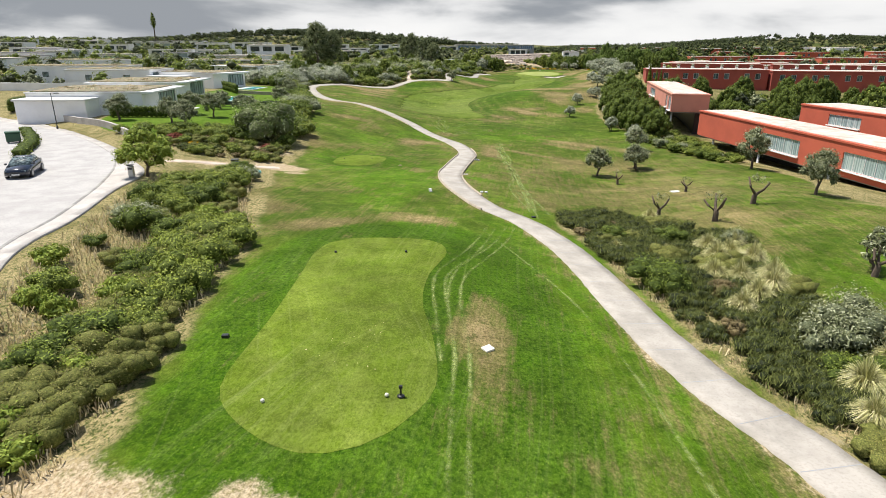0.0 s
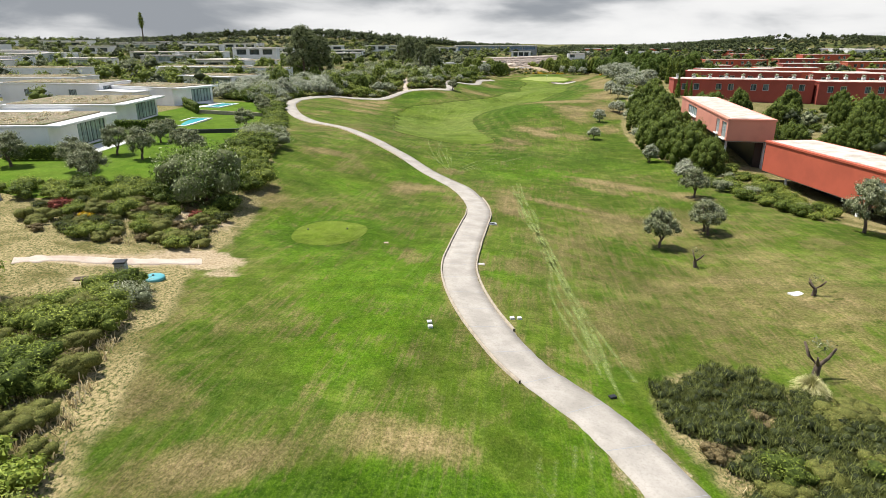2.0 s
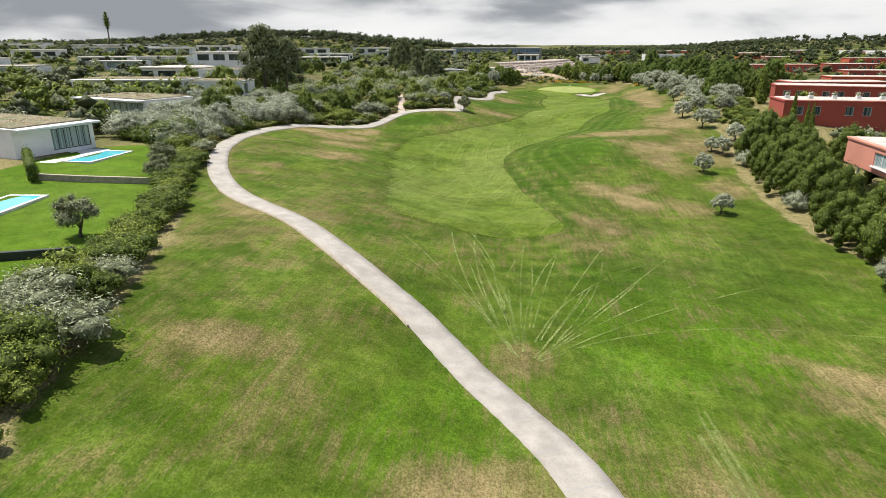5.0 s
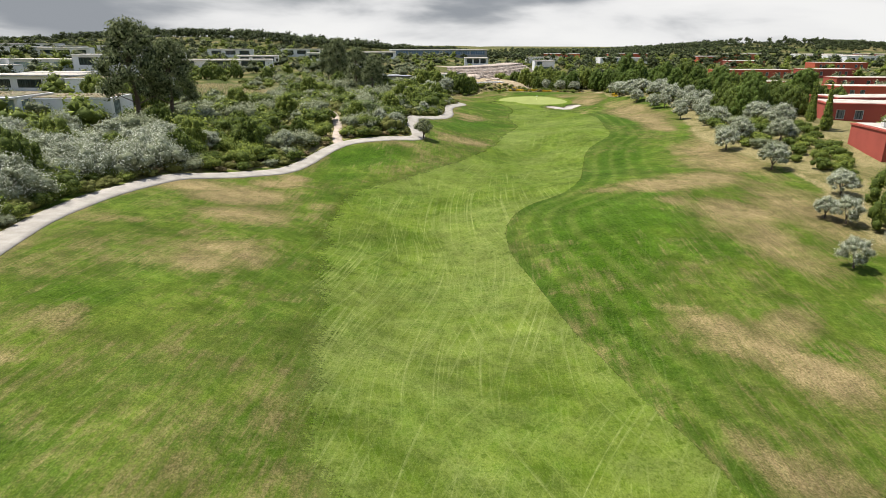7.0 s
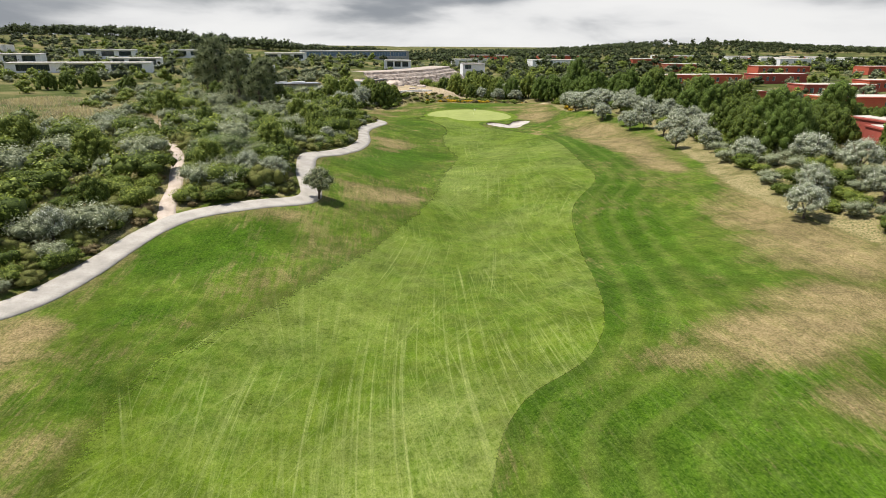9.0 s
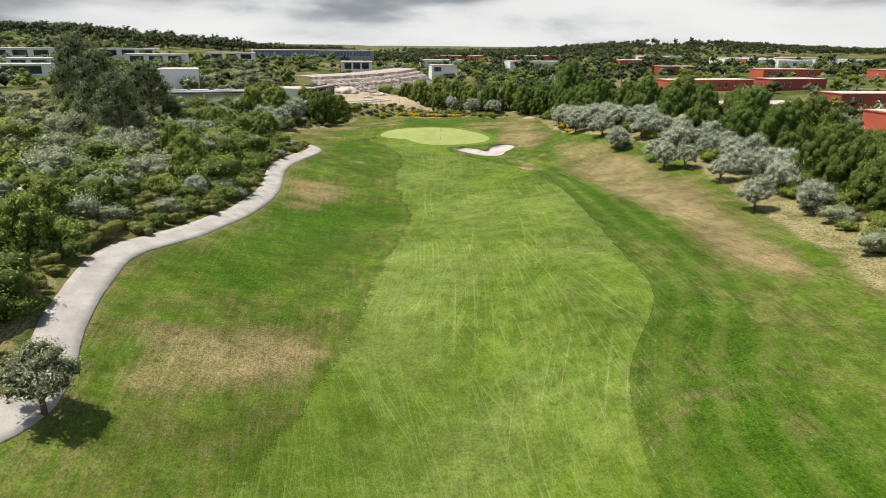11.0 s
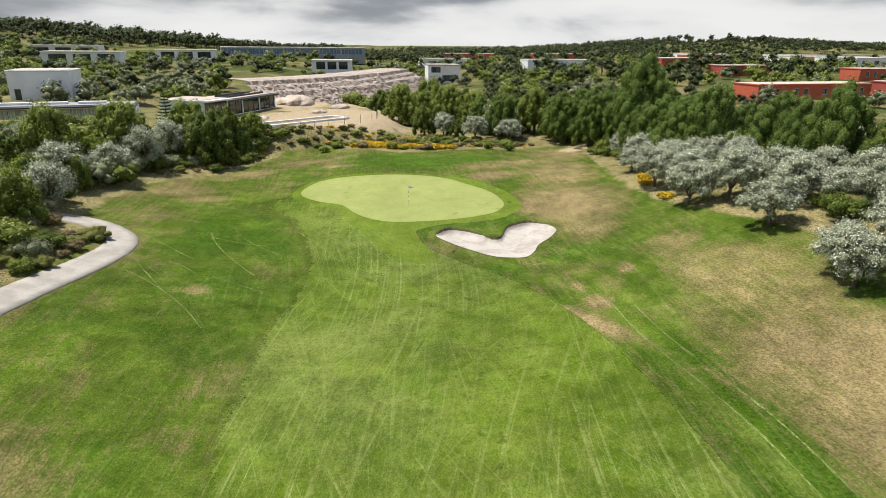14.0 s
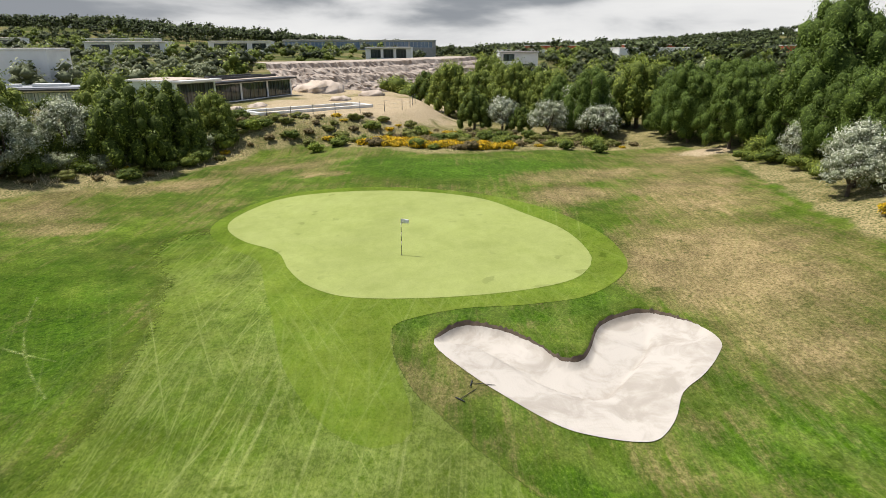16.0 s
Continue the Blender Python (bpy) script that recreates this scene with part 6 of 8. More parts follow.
def red_row(x, y, z, turn, length, height, count, label=ROW_LABEL, depth=8.0, low=-5.0, wall=RED_DARK):
    holes = []
    for k in range(count):
        at = length * (k + 0.5) / count
        holes += [(at - 2.0, 0.6, at - 0.7, 2.1), (at + 0.7, 0.6, at + 2.0, 2.1)]
    return block("red_terrace", (x, y, z), turn, length, depth, height, label, "terraced house", wall, STONE_ROOF, [h for h in holes if h[0] > 0.5 and h[2] < length - 0.5], (), GLASS, SLAB, low, 0.0, wall, 0, 0.1, 0.0, "red houses")


red_row(55.8, 173.2, 4.2, -12, 31, 2.8, 4)
red_row(86.4, 165.3, 4.0, -12, 31, 2.8, 4)
red_row(117, 158, 3.8, -12, 30, 2.8, 4)
red_row(69.0, 200.7, 4.8, -22, 29, 2.9, 4)
red_row(98, 188, 4.8, -22, 40, 2.9, 5)
red_row(76.4, 207.5, 5.0, -4, 22, 2.9, 3, "red terrace behind garden walls and cypresses")
for k, (x, y, turn, l) in enumerate(((88, 281, -5, 30), (137, 350, 0, 32), (172, 345, 0, 22), (208, 388, -5, 26), (150, 300, -8, 24), (185, 310, -8, 28), (225, 330, -6, 30), (120, 262, -10, 22), (150, 245, -12, 30), (195, 268, -12, 26), (240, 290, -8, 30), (250, 370, 0, 30), (180, 415, 0, 20), (112, 225, -10, 26), (150, 205, -12, 30), (190, 225, -10, 26))):
    red_row(x, y, ground_at(x, y) + 0.6, turn, l, 2.8, max(2, l // 8), "red flat-roofed terrace among gardens", 8, -3, RED if k % 2 else RED_DARK)
# planters on the roofs of the near rows
for k in range(18):
    u = k / 17
    x, y = 57.5 + 62 * u, 174.5 - 13.0 * u
    b = group("roof_planter", (x, y + 1.2, 7.42), "square planter with a small silvery plant on a roof", "planter", -12, "roof planters")
    part("pot", boxes("pot", [(-0.35, -0.35, 0, 0.35, 0.35, 0.5)], SLAB, 0.03), b)
    part("plant", foliage_mesh("plant", np.random.RandomState(k), [(0, 0, 0.75, 0.5, 0.5, 0.4)], 60, 0.24, 0.1, LEAF_SILVER, True), b)

# beyond the green: glass villas, a building site and the houses on the slope
GLASSY = "flat-roofed villa with a long dark glass front"
MINT = plain("pale_green_render", (0.60, 0.70, 0.63), 0.85, 10, 0.12, stain=0.35)
h = block("glass_villa", (22.0, 335.4, 3.47), 58, 6.1, 8.0, 2.85, "unfinished flat-roofed villa with dark glass and pale green wall", "house", MINT, EARTH, [(0.25, 0.08, 5.9, 2.7)], (), DIM_GLASS, DARK, -1.5, 0.9, SLAB, 3, 0.08)
part("plinth", boxes("plinth", [(-0.3, -2.4, -0.6, 6.0, -0.002, -0.06)], DARK, 0.04), h, "dark stone terrace step")
h = block("glass_villa", (24.45, 341.15, 3.47), 60.5, 16.9, 7.0, 2.35, "long dark glass wing of an unfinished villa", "house", WHITE, EARTH, [(0.3, 0.08, 5.6, 2.2), (5.9, 0.08, 11.1, 2.2), (11.4, 0.08, 16.6, 2.2)], (), DIM_GLASS, DARK, -1.5, 0.8, DARK, 2, 0.1)
for x0, y0, x1, y1, z in ((1.0, 1.6, 15.5, 1.9, 0.30), (3.0, 3.2, 12.0, 3.5, 0.45), (7.0, 4.5, 16.0, 4.8, 0.25)):
    part("roof_beam", boxes("roof_beam", [(x0, y0, 2.69, x1, y1, 2.69 + z)], DARK, 0.02), h, "dark unfinished roof beam")
h = block("garden_villa", (-13.6, 341.8, 3.0), 6, 24.5, 6, 2.15, GLASSY, "house", WHITE, GREY, [(5.4, 0.1, 13.0, 1.95), (13.4, 0.1, 23.6, 1.95)], (), CURTAIN, DARK, -2, 0.9, DARK, 5, 0.12)
for x0, x1 in ((5.0, 9.5), (10.5, 14.5), (16.0, 20.0)):
    part("roof_light", boxes("roof_light", [(x0, 2.2, 2.51, x1, 3.4, 2.86)], SLAB, 0.03), h, "white raised roof light")
shell = wall_mesh("pool_shell", 14.4, 4.2, 1.0, [(0.45, 0.45, 13.95, 3.75)], SLAB)
shell.transform(Matrix(((1, 0, 0, 0), (0, 0, 1, 0), (0, -1, 0, 0.28), (0, 0, 0, 1))))
tagged_at(new("pool_shell", shell), (32.2, 326.6, 3.46), 34, "unfinished white concrete pool shell", "pool shell")
fence_line = line([(25.5, 326.4), (33.6, 322.4), (40, 326.2), (47.3, 331.2), (49.4, 338)], 3)
fence = group("site_fence", (25.5, 326.4, 3.3), "thin wire fence on dark posts round the building plot", "fence")
for k, (x, y) in enumerate(fence_line):
    v, f = tube([(x - 25.5, y - 326.4, ground_at(x, y) - 3.5), (x - 25.5, y - 326.4, ground_at(x, y) - 3.3 + 1.25)], [0.035, 0.03], 6)
    part("post", mesh_from("post", v, f, DARK), fence)
for h_ in (0.35, 0.75, 1.15):
    v, f = tube([(x - 25.5, y - 326.4, ground_at(x, y) - 3.3 + h_) for x, y in fence_line], [0.008] * len(fence_line), 4)
    part("wire", mesh_from("wire", v, f, STEEL), fence)
heap_dice = np.random.RandomState(19)
for x, y, r, hgt in ((30.5, 337.5, 1.3, 0.5), (36.8, 362, 4.6, 1.7), (40, 345, 1.6, 0.6), (44.5, 352, 2.0, 0.8), (28.6, 334.2, 0.9, 0.4)):
    v, f = lumps(heap_dice, [(0, 0, 0, r, r * 0.8, hgt), (r * 0.5, r * 0.3, 0, r * 0.6, r * 0.5, hgt * 0.7)], 1.0, 8, 16, 0.2)
    tagged_at(new("earth_mound", mesh_from("earth_mound", v, f, EARTH)), (x, y, ground_at(x, y) - 0.05), heap_dice.uniform(0, 180), "pale heap of loose earth on the building plot", "earth heap", "earth heaps")


def embankment():
    """A stepped cut bank of pale rubble below a new road."""
    rng = np.random.RandomState(8)
    top = line([(27, 371), (34, 374.5), (42, 381), (51, 391), (63, 410), (74, 430)], 24)
    verts, faces = [], []
    rubble = concrete("rubble_bank", (0.50, 0.42, 0.35), (0.27, 0.215, 0.17))
    fall = np.interp(np.linspace(0, 9, 30), (0, 0.6, 1.0, 2.6, 3.2, 5.0, 5.6, 9.0), (4.9, 4.8, 3.9, 3.7, 2.9, 2.6, 1.8, -1.2))
    prof = list(zip(np.linspace(0, 9, 30), fall))
    rise = len(prof) + 2
    t = np.gradient(top, axis=0)
    t /= np.linalg.norm(t, axis=1)[:, None]
    for k, ((x, y), (u, v)) in enumerate(zip(top, t)):
        for off, z in ((-9, 4.9), (-5, 4.95), *prof):
            j = rng.uniform(-0.22, 0.22, 2) * (1 + rng.uniform() ** 6) if 0.5 < off < 8.8 else (0, 0)
            verts.append((x + v * (off + j[0]), y - u * (off + j[0]), 2.7 + z + j[1] * 0.6))
        if k:
            o, m = (k - 1) * rise, rise
            faces += [(o + i, o + i + 1, o + m + i + 1, o + m + i) for i in range(m - 1)]
    return tagged(new("embankment", mesh_from("embankment", verts, faces, rubble, flat=True)), "stepped cut bank of pale rubble below a new road", "embankment", kind="structure")


embankment()
for x, y, z, turn, l, d, h, label in ((45, 437, 6.9, -8, 12.5, 8, 2.9, "small white flat-roofed house on the slope"), (-97, 402, 6.6, 6, 48, 9, 3.0, "long white villa with a glazed front on the hillside"),
                                      (-70, 430, 7.8, 4, 20, 9, 3.0, "white villa on the hillside"), (-40, 470, 8.4, 0, 24, 9, 3.2, "white villa on the hillside"), (-10, 500, 8.8, 0, 22, 9, 3.2, "white villa on the hillside"), (-100, 500, 10, 6, 26, 10, 3.2, "white villa on the hillside"),
                                      (-120, 440, 9, 4, 22, 9, 3.0, "white villa on the hillside"), (-60, 520, 10, 0, 26, 9, 3.2, "white villa on the hillside"), (-98, 319, 9.9, 4, 20, 9, 3.2, "white villa on the hillside")):
    block("hill_house", (x, y, z), turn, l, d, h, label, "house", WHITE, STONE_ROOF, spread(l, 3, 0.3, 2.6, l * 0.22), (), DIM_GLASS, DARK, -4, 0.5, SLAB, 2, 0.1, set_name="houses on the slope")
block("blank_house", (-13, 362, 4.6), 3, 10, 9, 5.2, "plain blank white house above a planted slope", "house", WHITE, STONE_ROOF, [(0.8, 0.2, 1.8, 2.2)], (), DIM_GLASS, DARK, -3, 0.0, SLAB, 0, 0.1)
tower = block("box_house", (81, 430, 3.4), -6, 10.5, 8, 5.2, "two-storey pale box house with a shaded ground floor", "house", WHITE, STONE_ROOF, [(1, 3.0, 4, 4.8), (4.6, 0.4, 9.8, 2.2)], (), GLASS, DARK, -3, 0.4, GREY, 1, 0.1)
longhouse = block("long_hall", (11, 545, 9.2), 5.5, 68, 12, 3.6, "long blue-grey glazed hall on the ridge", "hall", GREY, STONE_ROOF, [(1 + 11 * k, 0.5, 11.4 + 11 * k, 3.2) for k in range(6)], (), glass("blue_glass", (0.16, 0.24, 0.36), (0.10, 0.16, 0.25)), SLAB, -4, 0.3, SLAB, 5, 0.1)
# scattered villas far up the slope on the left
far_dice = np.random.RandomState(31)
for k in range(46):
    x, y = far_dice.uniform(-330, -70), far_dice.uniform(200, 560)
    if x > -100 and y < 270 or x > -0.25 * y - 10:
        x -= 90
    l = far_dice.uniform(16, 32)
    block("hill_villa", (x, y, ground_at(x, y) + 0.4), far_dice.uniform(-12, 8), l, 9, far_dice.uniform(2.6, 3.4), "distant white flat-roofed villa among trees", "house", WHITE, STONE_ROOF, spread(l, 3, 0.3, 2.4, l * 0.24), (), CURTAIN if k % 3 == 0 else DIM_GLASS, DARK, -4, 0.6, SLAB if k % 2 else GREY, 0, 0.1, set_name="distant villas")
for k in range(16):
    x, y = far_dice.uniform(90, 330), far_dice.uniform(430, 560)
    l = far_dice.uniform(16, 34)
    block("far_house", (x, y, ground_at(x, y) + 0.5), far_dice.uniform(-10, 10), l, 9, 3.2, "distant pale house below the wooded hill", "house", WHITE if k % 3 else RED, STONE_ROOF, spread(l, 3, 0.8, 2.3, 2.2), (), GLASS, DARK, -4, 0.0, SLAB, 0, 0.1, set_name="distant houses")


# ---- planting ----
# belt between the road and the first tee
scatter([(-11.5, 12), (-10.9, 17), (-10.6, 20.5), (-11.4, 24), (-11.6, 29), (-12, 34), (-14.6, 36), (-15, 28), (-14.4, 22), (-14.4, 16), (-14.5, 11)], 0.95, [("heath", 7), ("green", 2.4), ("lime", 0.6), ("dark", 0.3)], (0.85, 1.25), 3)
scatter([(-12, 34), (-14, 40), (-15.6, 46), (-16.4, 52), (-19, 52), (-21, 47), (-20.5, 40), (-19, 34), (-15, 33)], 1.2, [("heath", 3), ("green", 4), ("dark", 1), ("lime", 1.2), ("brown", 0.8), ("silverbush", 0.8)], (0.6, 1.1), 4)
scatter([(-14.8, 11), (-14.8, 33), (-18.5, 34), (-20, 29), (-18.5, 22), (-17.5, 12)], 2.3, [("green", 2), ("dark", 1), ("brown", 3), ("lime", 0.8), ("heath", 2)], (0.5, 1.0), 5)
for x, y, kind, s in ((-11.7, 32.6, "green", 0.95), (-12.6, 33.6, "silverbush", 0.6), (-17.2, 23.4, "lime", 0.9), (-14.6, 27.5, "dark", 0.9), (-16.2, 29.2, "lime", 0.8), (-17.5, 39.5, "lime", 0.8)):
    plant(kind, x, y, s)
# belt on the other side of the path
PAMPAS = ((15.8, 44.6, 1.0), (16.9, 33.8, 1.2), (10.6, 35.4, 0.8), (18.2, 36, 1.0), (15, 26.7, 1.1), (13.6, 25.3, 1.0), (16.2, 35.3, 1.2), (16.3, 27.9, 1.3), (14.5, 18.2, 1.2), (15.6, 32.6, 1.25), (17.6, 32.4, 1.2), (14.4, 30.2, 1.1), (15.8, 17.2, 1.2), (16.6, 20, 1.1), (17.2, 29.4, 1.2), (15.4, 29.2, 1.1), (13.4, 34.6, 0.7), (13.6, 16.4, 1.0), (12.4, 40, 0.6))


def clear_of_pampas(x, y):
    return all((x - a) ** 2 + (y - b) ** 2 > (0.75 * s) ** 2 for a, b, s in PAMPAS) and (x - 15.8) ** 2 + (y - 22.4) ** 2 > 1.6


scatter([(8.3, 43.6), (11, 45.4), (13.4, 46.6), (19.5, 37.6), (17.8, 31), (17.5, 23), (16, 10), (13.6, 10), (12.7, 15), (11.7, 18.6), (11.0, 22.6), (10.5, 28), (9.7, 35.5)], 0.92, [("rosemary", 9), ("heath", 1.2), ("dark", 0.5), ("brown", 0.3)], (0.75, 1.15), 6, clear_of_pampas)
for x, y, s in PAMPAS:
    plant("pampas", x, y, s)
for x, y, s in ((15.7, 21.8, 1.1), (16.8, 22.8, 1.0), (18.4, 36.6, 0.6)):
    plant("greybush", x, y, s)
for x, y in ((18.2, 70.6), (24.1, 75.6), (28.2, 88.4), (23.9, 74.3)):
    plant("olive", x, y, 0.92)
for x, y, s in ((30, 110, 1.0), (-22, 99, 0.6)):
    plant("young", x, y, s)
for x, y, s in ((26.8, 131.0, 0.56), (32.0, 147.8, 0.62), (38.6, 157.0, 0.66), (37.6, 158.6, 0.56), (44.0, 164.7, 0.72)):
    plant("silver", x, y, s)
for x, y, s in ((19.1, 65.1, 0.9), (23.3, 57, 0.85), (20.1, 43.2, 1.35), (25, 47.5, 1.35), (17, 46.2, 1.1), (22.7, 29.8, 1.0)):
    plant("pruned", x, y, s)
plant("young", 23.2, 30.6, 1.3)
plant("olive", 38, 74, 1.15, tall=1.2)
plant("olive", 31.8, 50.5, 1.0, tall=1.25)
# dead grass among the bushes
dry_grass([(-10.2, 9), (-10.6, 20), (-11.5, 34), (-14.5, 44), (-16.5, 52), (-23, 48), (-21.4, 36), (-20.6, 29), (-17.6, 20), (-16, 5)], 2200, "dead straw-coloured grass among the heath bushes", 51, (0.15, 0.42))
dry_grass([(9.2, 43), (9.4, 36), (10.1, 28), (10.7, 22.5), (11.4, 18.5), (12.4, 15), (13.2, 10), (13.8, 10), (13, 16), (12, 19), (11.2, 24), (10.8, 29), (10.2, 36)], 420, "dead straw-coloured grass along the path", 52, (0.12, 0.3))
# street side and gardens
plant("umbrella", -23.5, 47.6, 1.0)
for x, y, s in ((-40.8, 77.7, 1.0), (-30.2, 72, 0.95), (-34, 84, 0.9), (-30.4, 81.8, 0.85), (-26, 84, 0.8), (-27.8, 85.5, 0.8), (-33.5, 76, 0.9), (-28.3, 108.5, 0.9), (-34.5, 98, 0.7), (-30.5, 126, 0.8), (-32.5, 132, 0.85), (-33, 92, 0.8)):
    plant("olive", x, y, s)
plant("bloom", -20.2, 71.0, 1.1, tall=1.3)
plant("broad", -22.6, 75.2, 0.7, which=1)
for x, y, s in ((-17.7, 69.2, 1.0), (-21.8, 68.6, 1.1), (-23.6, 69.4, 1.0)):
    plant("dark", x, y, s)
scatter([(-17.5, 74), (-17.6, 79), (-19.6, 86), (-20.8, 97), (-23.4, 109), (-27.5, 123), (-30.5, 135), (-33, 137), (-29, 124), (-25.5, 110), (-23.5, 98), (-22.6, 87), (-21.5, 79), (-20, 75)], 1.35, [("dark", 4), ("green", 3), ("silverbush", 1)], (0.85, 1.45), 8, edge=0.0)
scatter([(-16.2, 59.5), (-16.8, 66), (-18.4, 68.5), (-24, 68), (-31, 64.5), (-27.5, 59), (-21, 58.5)], 0.95, [("green", 3), ("brown", 2), ("redbush", 1.4), ("heath", 4), ("rosemary", 3), ("yellow", 0.8)], (0.5, 0.95), 9)
scatter([(-24, 66.5), (-33, 66), (-37, 69), (-30, 72), (-24, 71)], 1.4, [("green", 4), ("dark", 2)], (0.7, 1.0), 10)
# the scrub along the far bend of the path
WOOD = [(-34, 141), (-34.8, 156), (-33.2, 171), (-28, 180), (-21.5, 185.6), (-16.6, 193), (-13.5, 200), (-8, 204.6), (-1, 207.6), (-0.2, 212), (0, 222.8), (2.6, 229), (6.6, 239), (9.9, 250), (11.2, 260), (14.2, 269.6), (17.4, 280), (14, 290), (18.5, 303), (8, 318), (-10, 315), (-22, 290), (-30, 250), (-42, 215), (-46, 180), (-42, 150)]


def deep_wood(x, y):
    return float(reach(np.array([x]), np.array([y]), PATH_LINE[::4], False)[0]) > 10.5


TRAIL = line([(-11.1, 199.6), (-11.1, 205.6), (-11.0, 208.7), (-12.5, 220.6), (-16.5, 234), (-19.7, 247), (-22, 266), (-23, 288)], 8)
CLEARINGS = [(-34, 267, 7.5, 11), (-46, 276, 9, 12), (-22, 258, 4.5, 9), (-52, 296, 10, 10)]


def off_trail(x, y):
    if any(((x - a) / p) ** 2 + ((y - b) / q) ** 2 < 1 for a, b, p, q in CLEARINGS):
        return False
    return float(reach(np.array([x]), np.array([y]), TRAIL, False)[0]) > 1.5


scatter(WOOD, 2.0, [("dark", 3), ("green", 3), ("silverbush", 2.6), ("heath", 9), ("brown", 2)], (0.85, 1.55), 12, off_trail, 0.4, deep_wood)
scatter([(-34, 141), (-34.8, 156), (-33.2, 171), (-28, 180), (-30, 186), (-42, 182), (-46, 150)], 2.3, [("pale", 5), ("dark", 2.5)], (1.25, 1.9), 13)
for x, y, s in ((-40, 178, 1.0), (-36, 200, 1.0), (-26, 205, 0.8), (-20, 215, 0.9), (-8, 212, 0.75), (-2, 222, 0.8), (-12, 245, 0.9), (2, 262, 0.9), (6, 285, 0.9), (-20, 262, 1.1), (8, 300, 0.9), (14, 296, 0.75), (-4, 300, 1.1), (-14, 285, 1.2), (-30, 225, 1.0)):
    plant("broad", x, y, s * 0.85)
for x, y, s in ((-1.5, 209.6, 0.8), (-4, 211, 0.8), (-33, 188, 0.95), (-27, 190, 0.9), (-38, 170, 0.9), (-40, 160, 0.9), (10, 300, 0.9), (12.6, 290, 0.75), (2, 275, 0.8), (-6, 265, 0.9), (-24, 240, 0.9)):
    plant("silver", x, y, s * 0.85)
scatter([(-34.6, 144), (-35.4, 156), (-34, 170), (-29, 181), (-31, 187), (-42, 182), (-46, 150)], 3.3, [("silver", 3), ("darktree", 0.6)], (0.75, 1.05), 35)
# taller trees in the scrub, and the growth hard by the path
scatter(WOOD, 5.5, [("silverbush", 4), ("green", 4), ("dark", 3)], (1.5, 2.4), 61, off_trail, 1.4)
scatter(WOOD, 5.2, [("broad", 3), ("silver", 2)], (0.5, 0.9), 33, off_trail, 1.6, deep_wood)
along = PATH_LINE[(PATH_LINE[:, 1] > 136) & (PATH_LINE[:, 1] < 283)]
aim = np.gradient(along, axis=0)
aim /= np.linalg.norm(aim, axis=1)[:, None]
left = np.stack([-aim[:, 1], aim[:, 0]], 1)
scatter(np.vstack([along + left * 1.75, (along + left * 3.6)[::-1]]), 1.25, [("dark", 3), ("green", 2), ("silverbush", 1.2), ("heath", 7), ("brown", 1)], (0.6, 1.1), 34, off_trail, 0.0)
for x, y, s in ((-2, 268, 1.8), (-6, 278, 2.1), (2, 281, 1.6), (-10, 270, 2.1), (-13, 285, 2.0), (-5, 291, 2.0), (3, 294, 1.6)):
    plant("greybush" if s > 1.9 else "silverbush", x, y, s)
for x, y, s in ((-8, 283, 1.1), (-1, 289, 1.0)):
    plant("broad", x, y, s)
plant("olive", 2.8, 206.3, 0.98, which=1)
plant("bloom", -7.4, 217.5, 0.95)
for x, y, s in ((-8.6, 208.2, 1.5), (-6.0, 207.6, 1.35), (-7.2, 210.4, 1.4), (-21.5, 245.5, 1.6), (-19.6, 259, 1.4), (-13.3, 281, 1.5), (-1.7, 249, 1.5)):
    plant("silverbush", x, y, s)
plant("heath", -2.3, 208.6, 1.9, tall=1.5)
for x, y, s in ((-9, 277, 0.72), (-3.5, 287, 0.66), (-14, 291, 0.74), (-5, 268, 0.6), (-18, 303, 0.7)):
    plant("gum", x, y, s)
for x, y, s in ((-61, 331, 0.95), (-57, 335, 1.0), (-52.5, 340, 1.0), (-39, 320, 0.9)):
    plant("broad", x, y, s, which=1)
for k, (a, b, p, q) in enumerate(CLEARINGS):
    dry_grass(ring([(a + p * math.cos(u), b + q * math.sin(u)) for u in np.arange(0, 6.28, 0.6)], 2), 300, "golden dead grass in a clearing of the scrub", 70 + k, (0.3, 0.7))
hood = group("vent_hood", (-32.8, 244.6, ground_at(-32.8, 244.6)), "slanted grey metal ventilation hood in the scrub", "vent hood", 20)
v, f = box_arrays(-1.3, -0.9, -0.3, 1.3, 0.9, 0.9)
v = [(x * (0.9 if z > 0 else 1), y + (0.5 if z > 0 and y < 0 else 0), z) for x, y, z in v]
part("body", mesh_from("body", v, f, GREY, flat=True), hood)
for k in range(4):
    slat = part("slat", boxes("slat", [(-1.0 + 0.52 * k, -0.03, 0.0, -0.58 + 0.52 * k, 0.0, 0.95)], STEEL, 0.01), hood, "pale louvre slat")
    slat.matrix_basis = pose(0, -0.86, 0.0, -24, 0, 0)
for x, y, s in ((-52, 240, 1.1), (-56, 244, 1.0), (-48, 236, 1.1), (-60, 242, 1.0), (-45, 246, 1.1), (-51, 232, 0.9), (-64, 248, 1.1)):
    plant("broad", x, y, s)
for x, y, s in ((-45, 176, 1.0), (-47, 183, 1.1), (-43, 169, 0.9), (-48, 168, 1.0), (-44.5, 190, 1.0)):
    plant("silver", x, y, s)
plant("gum", -40.5, 205, 0.92)
plant("gum", -37, 209, 0.8)
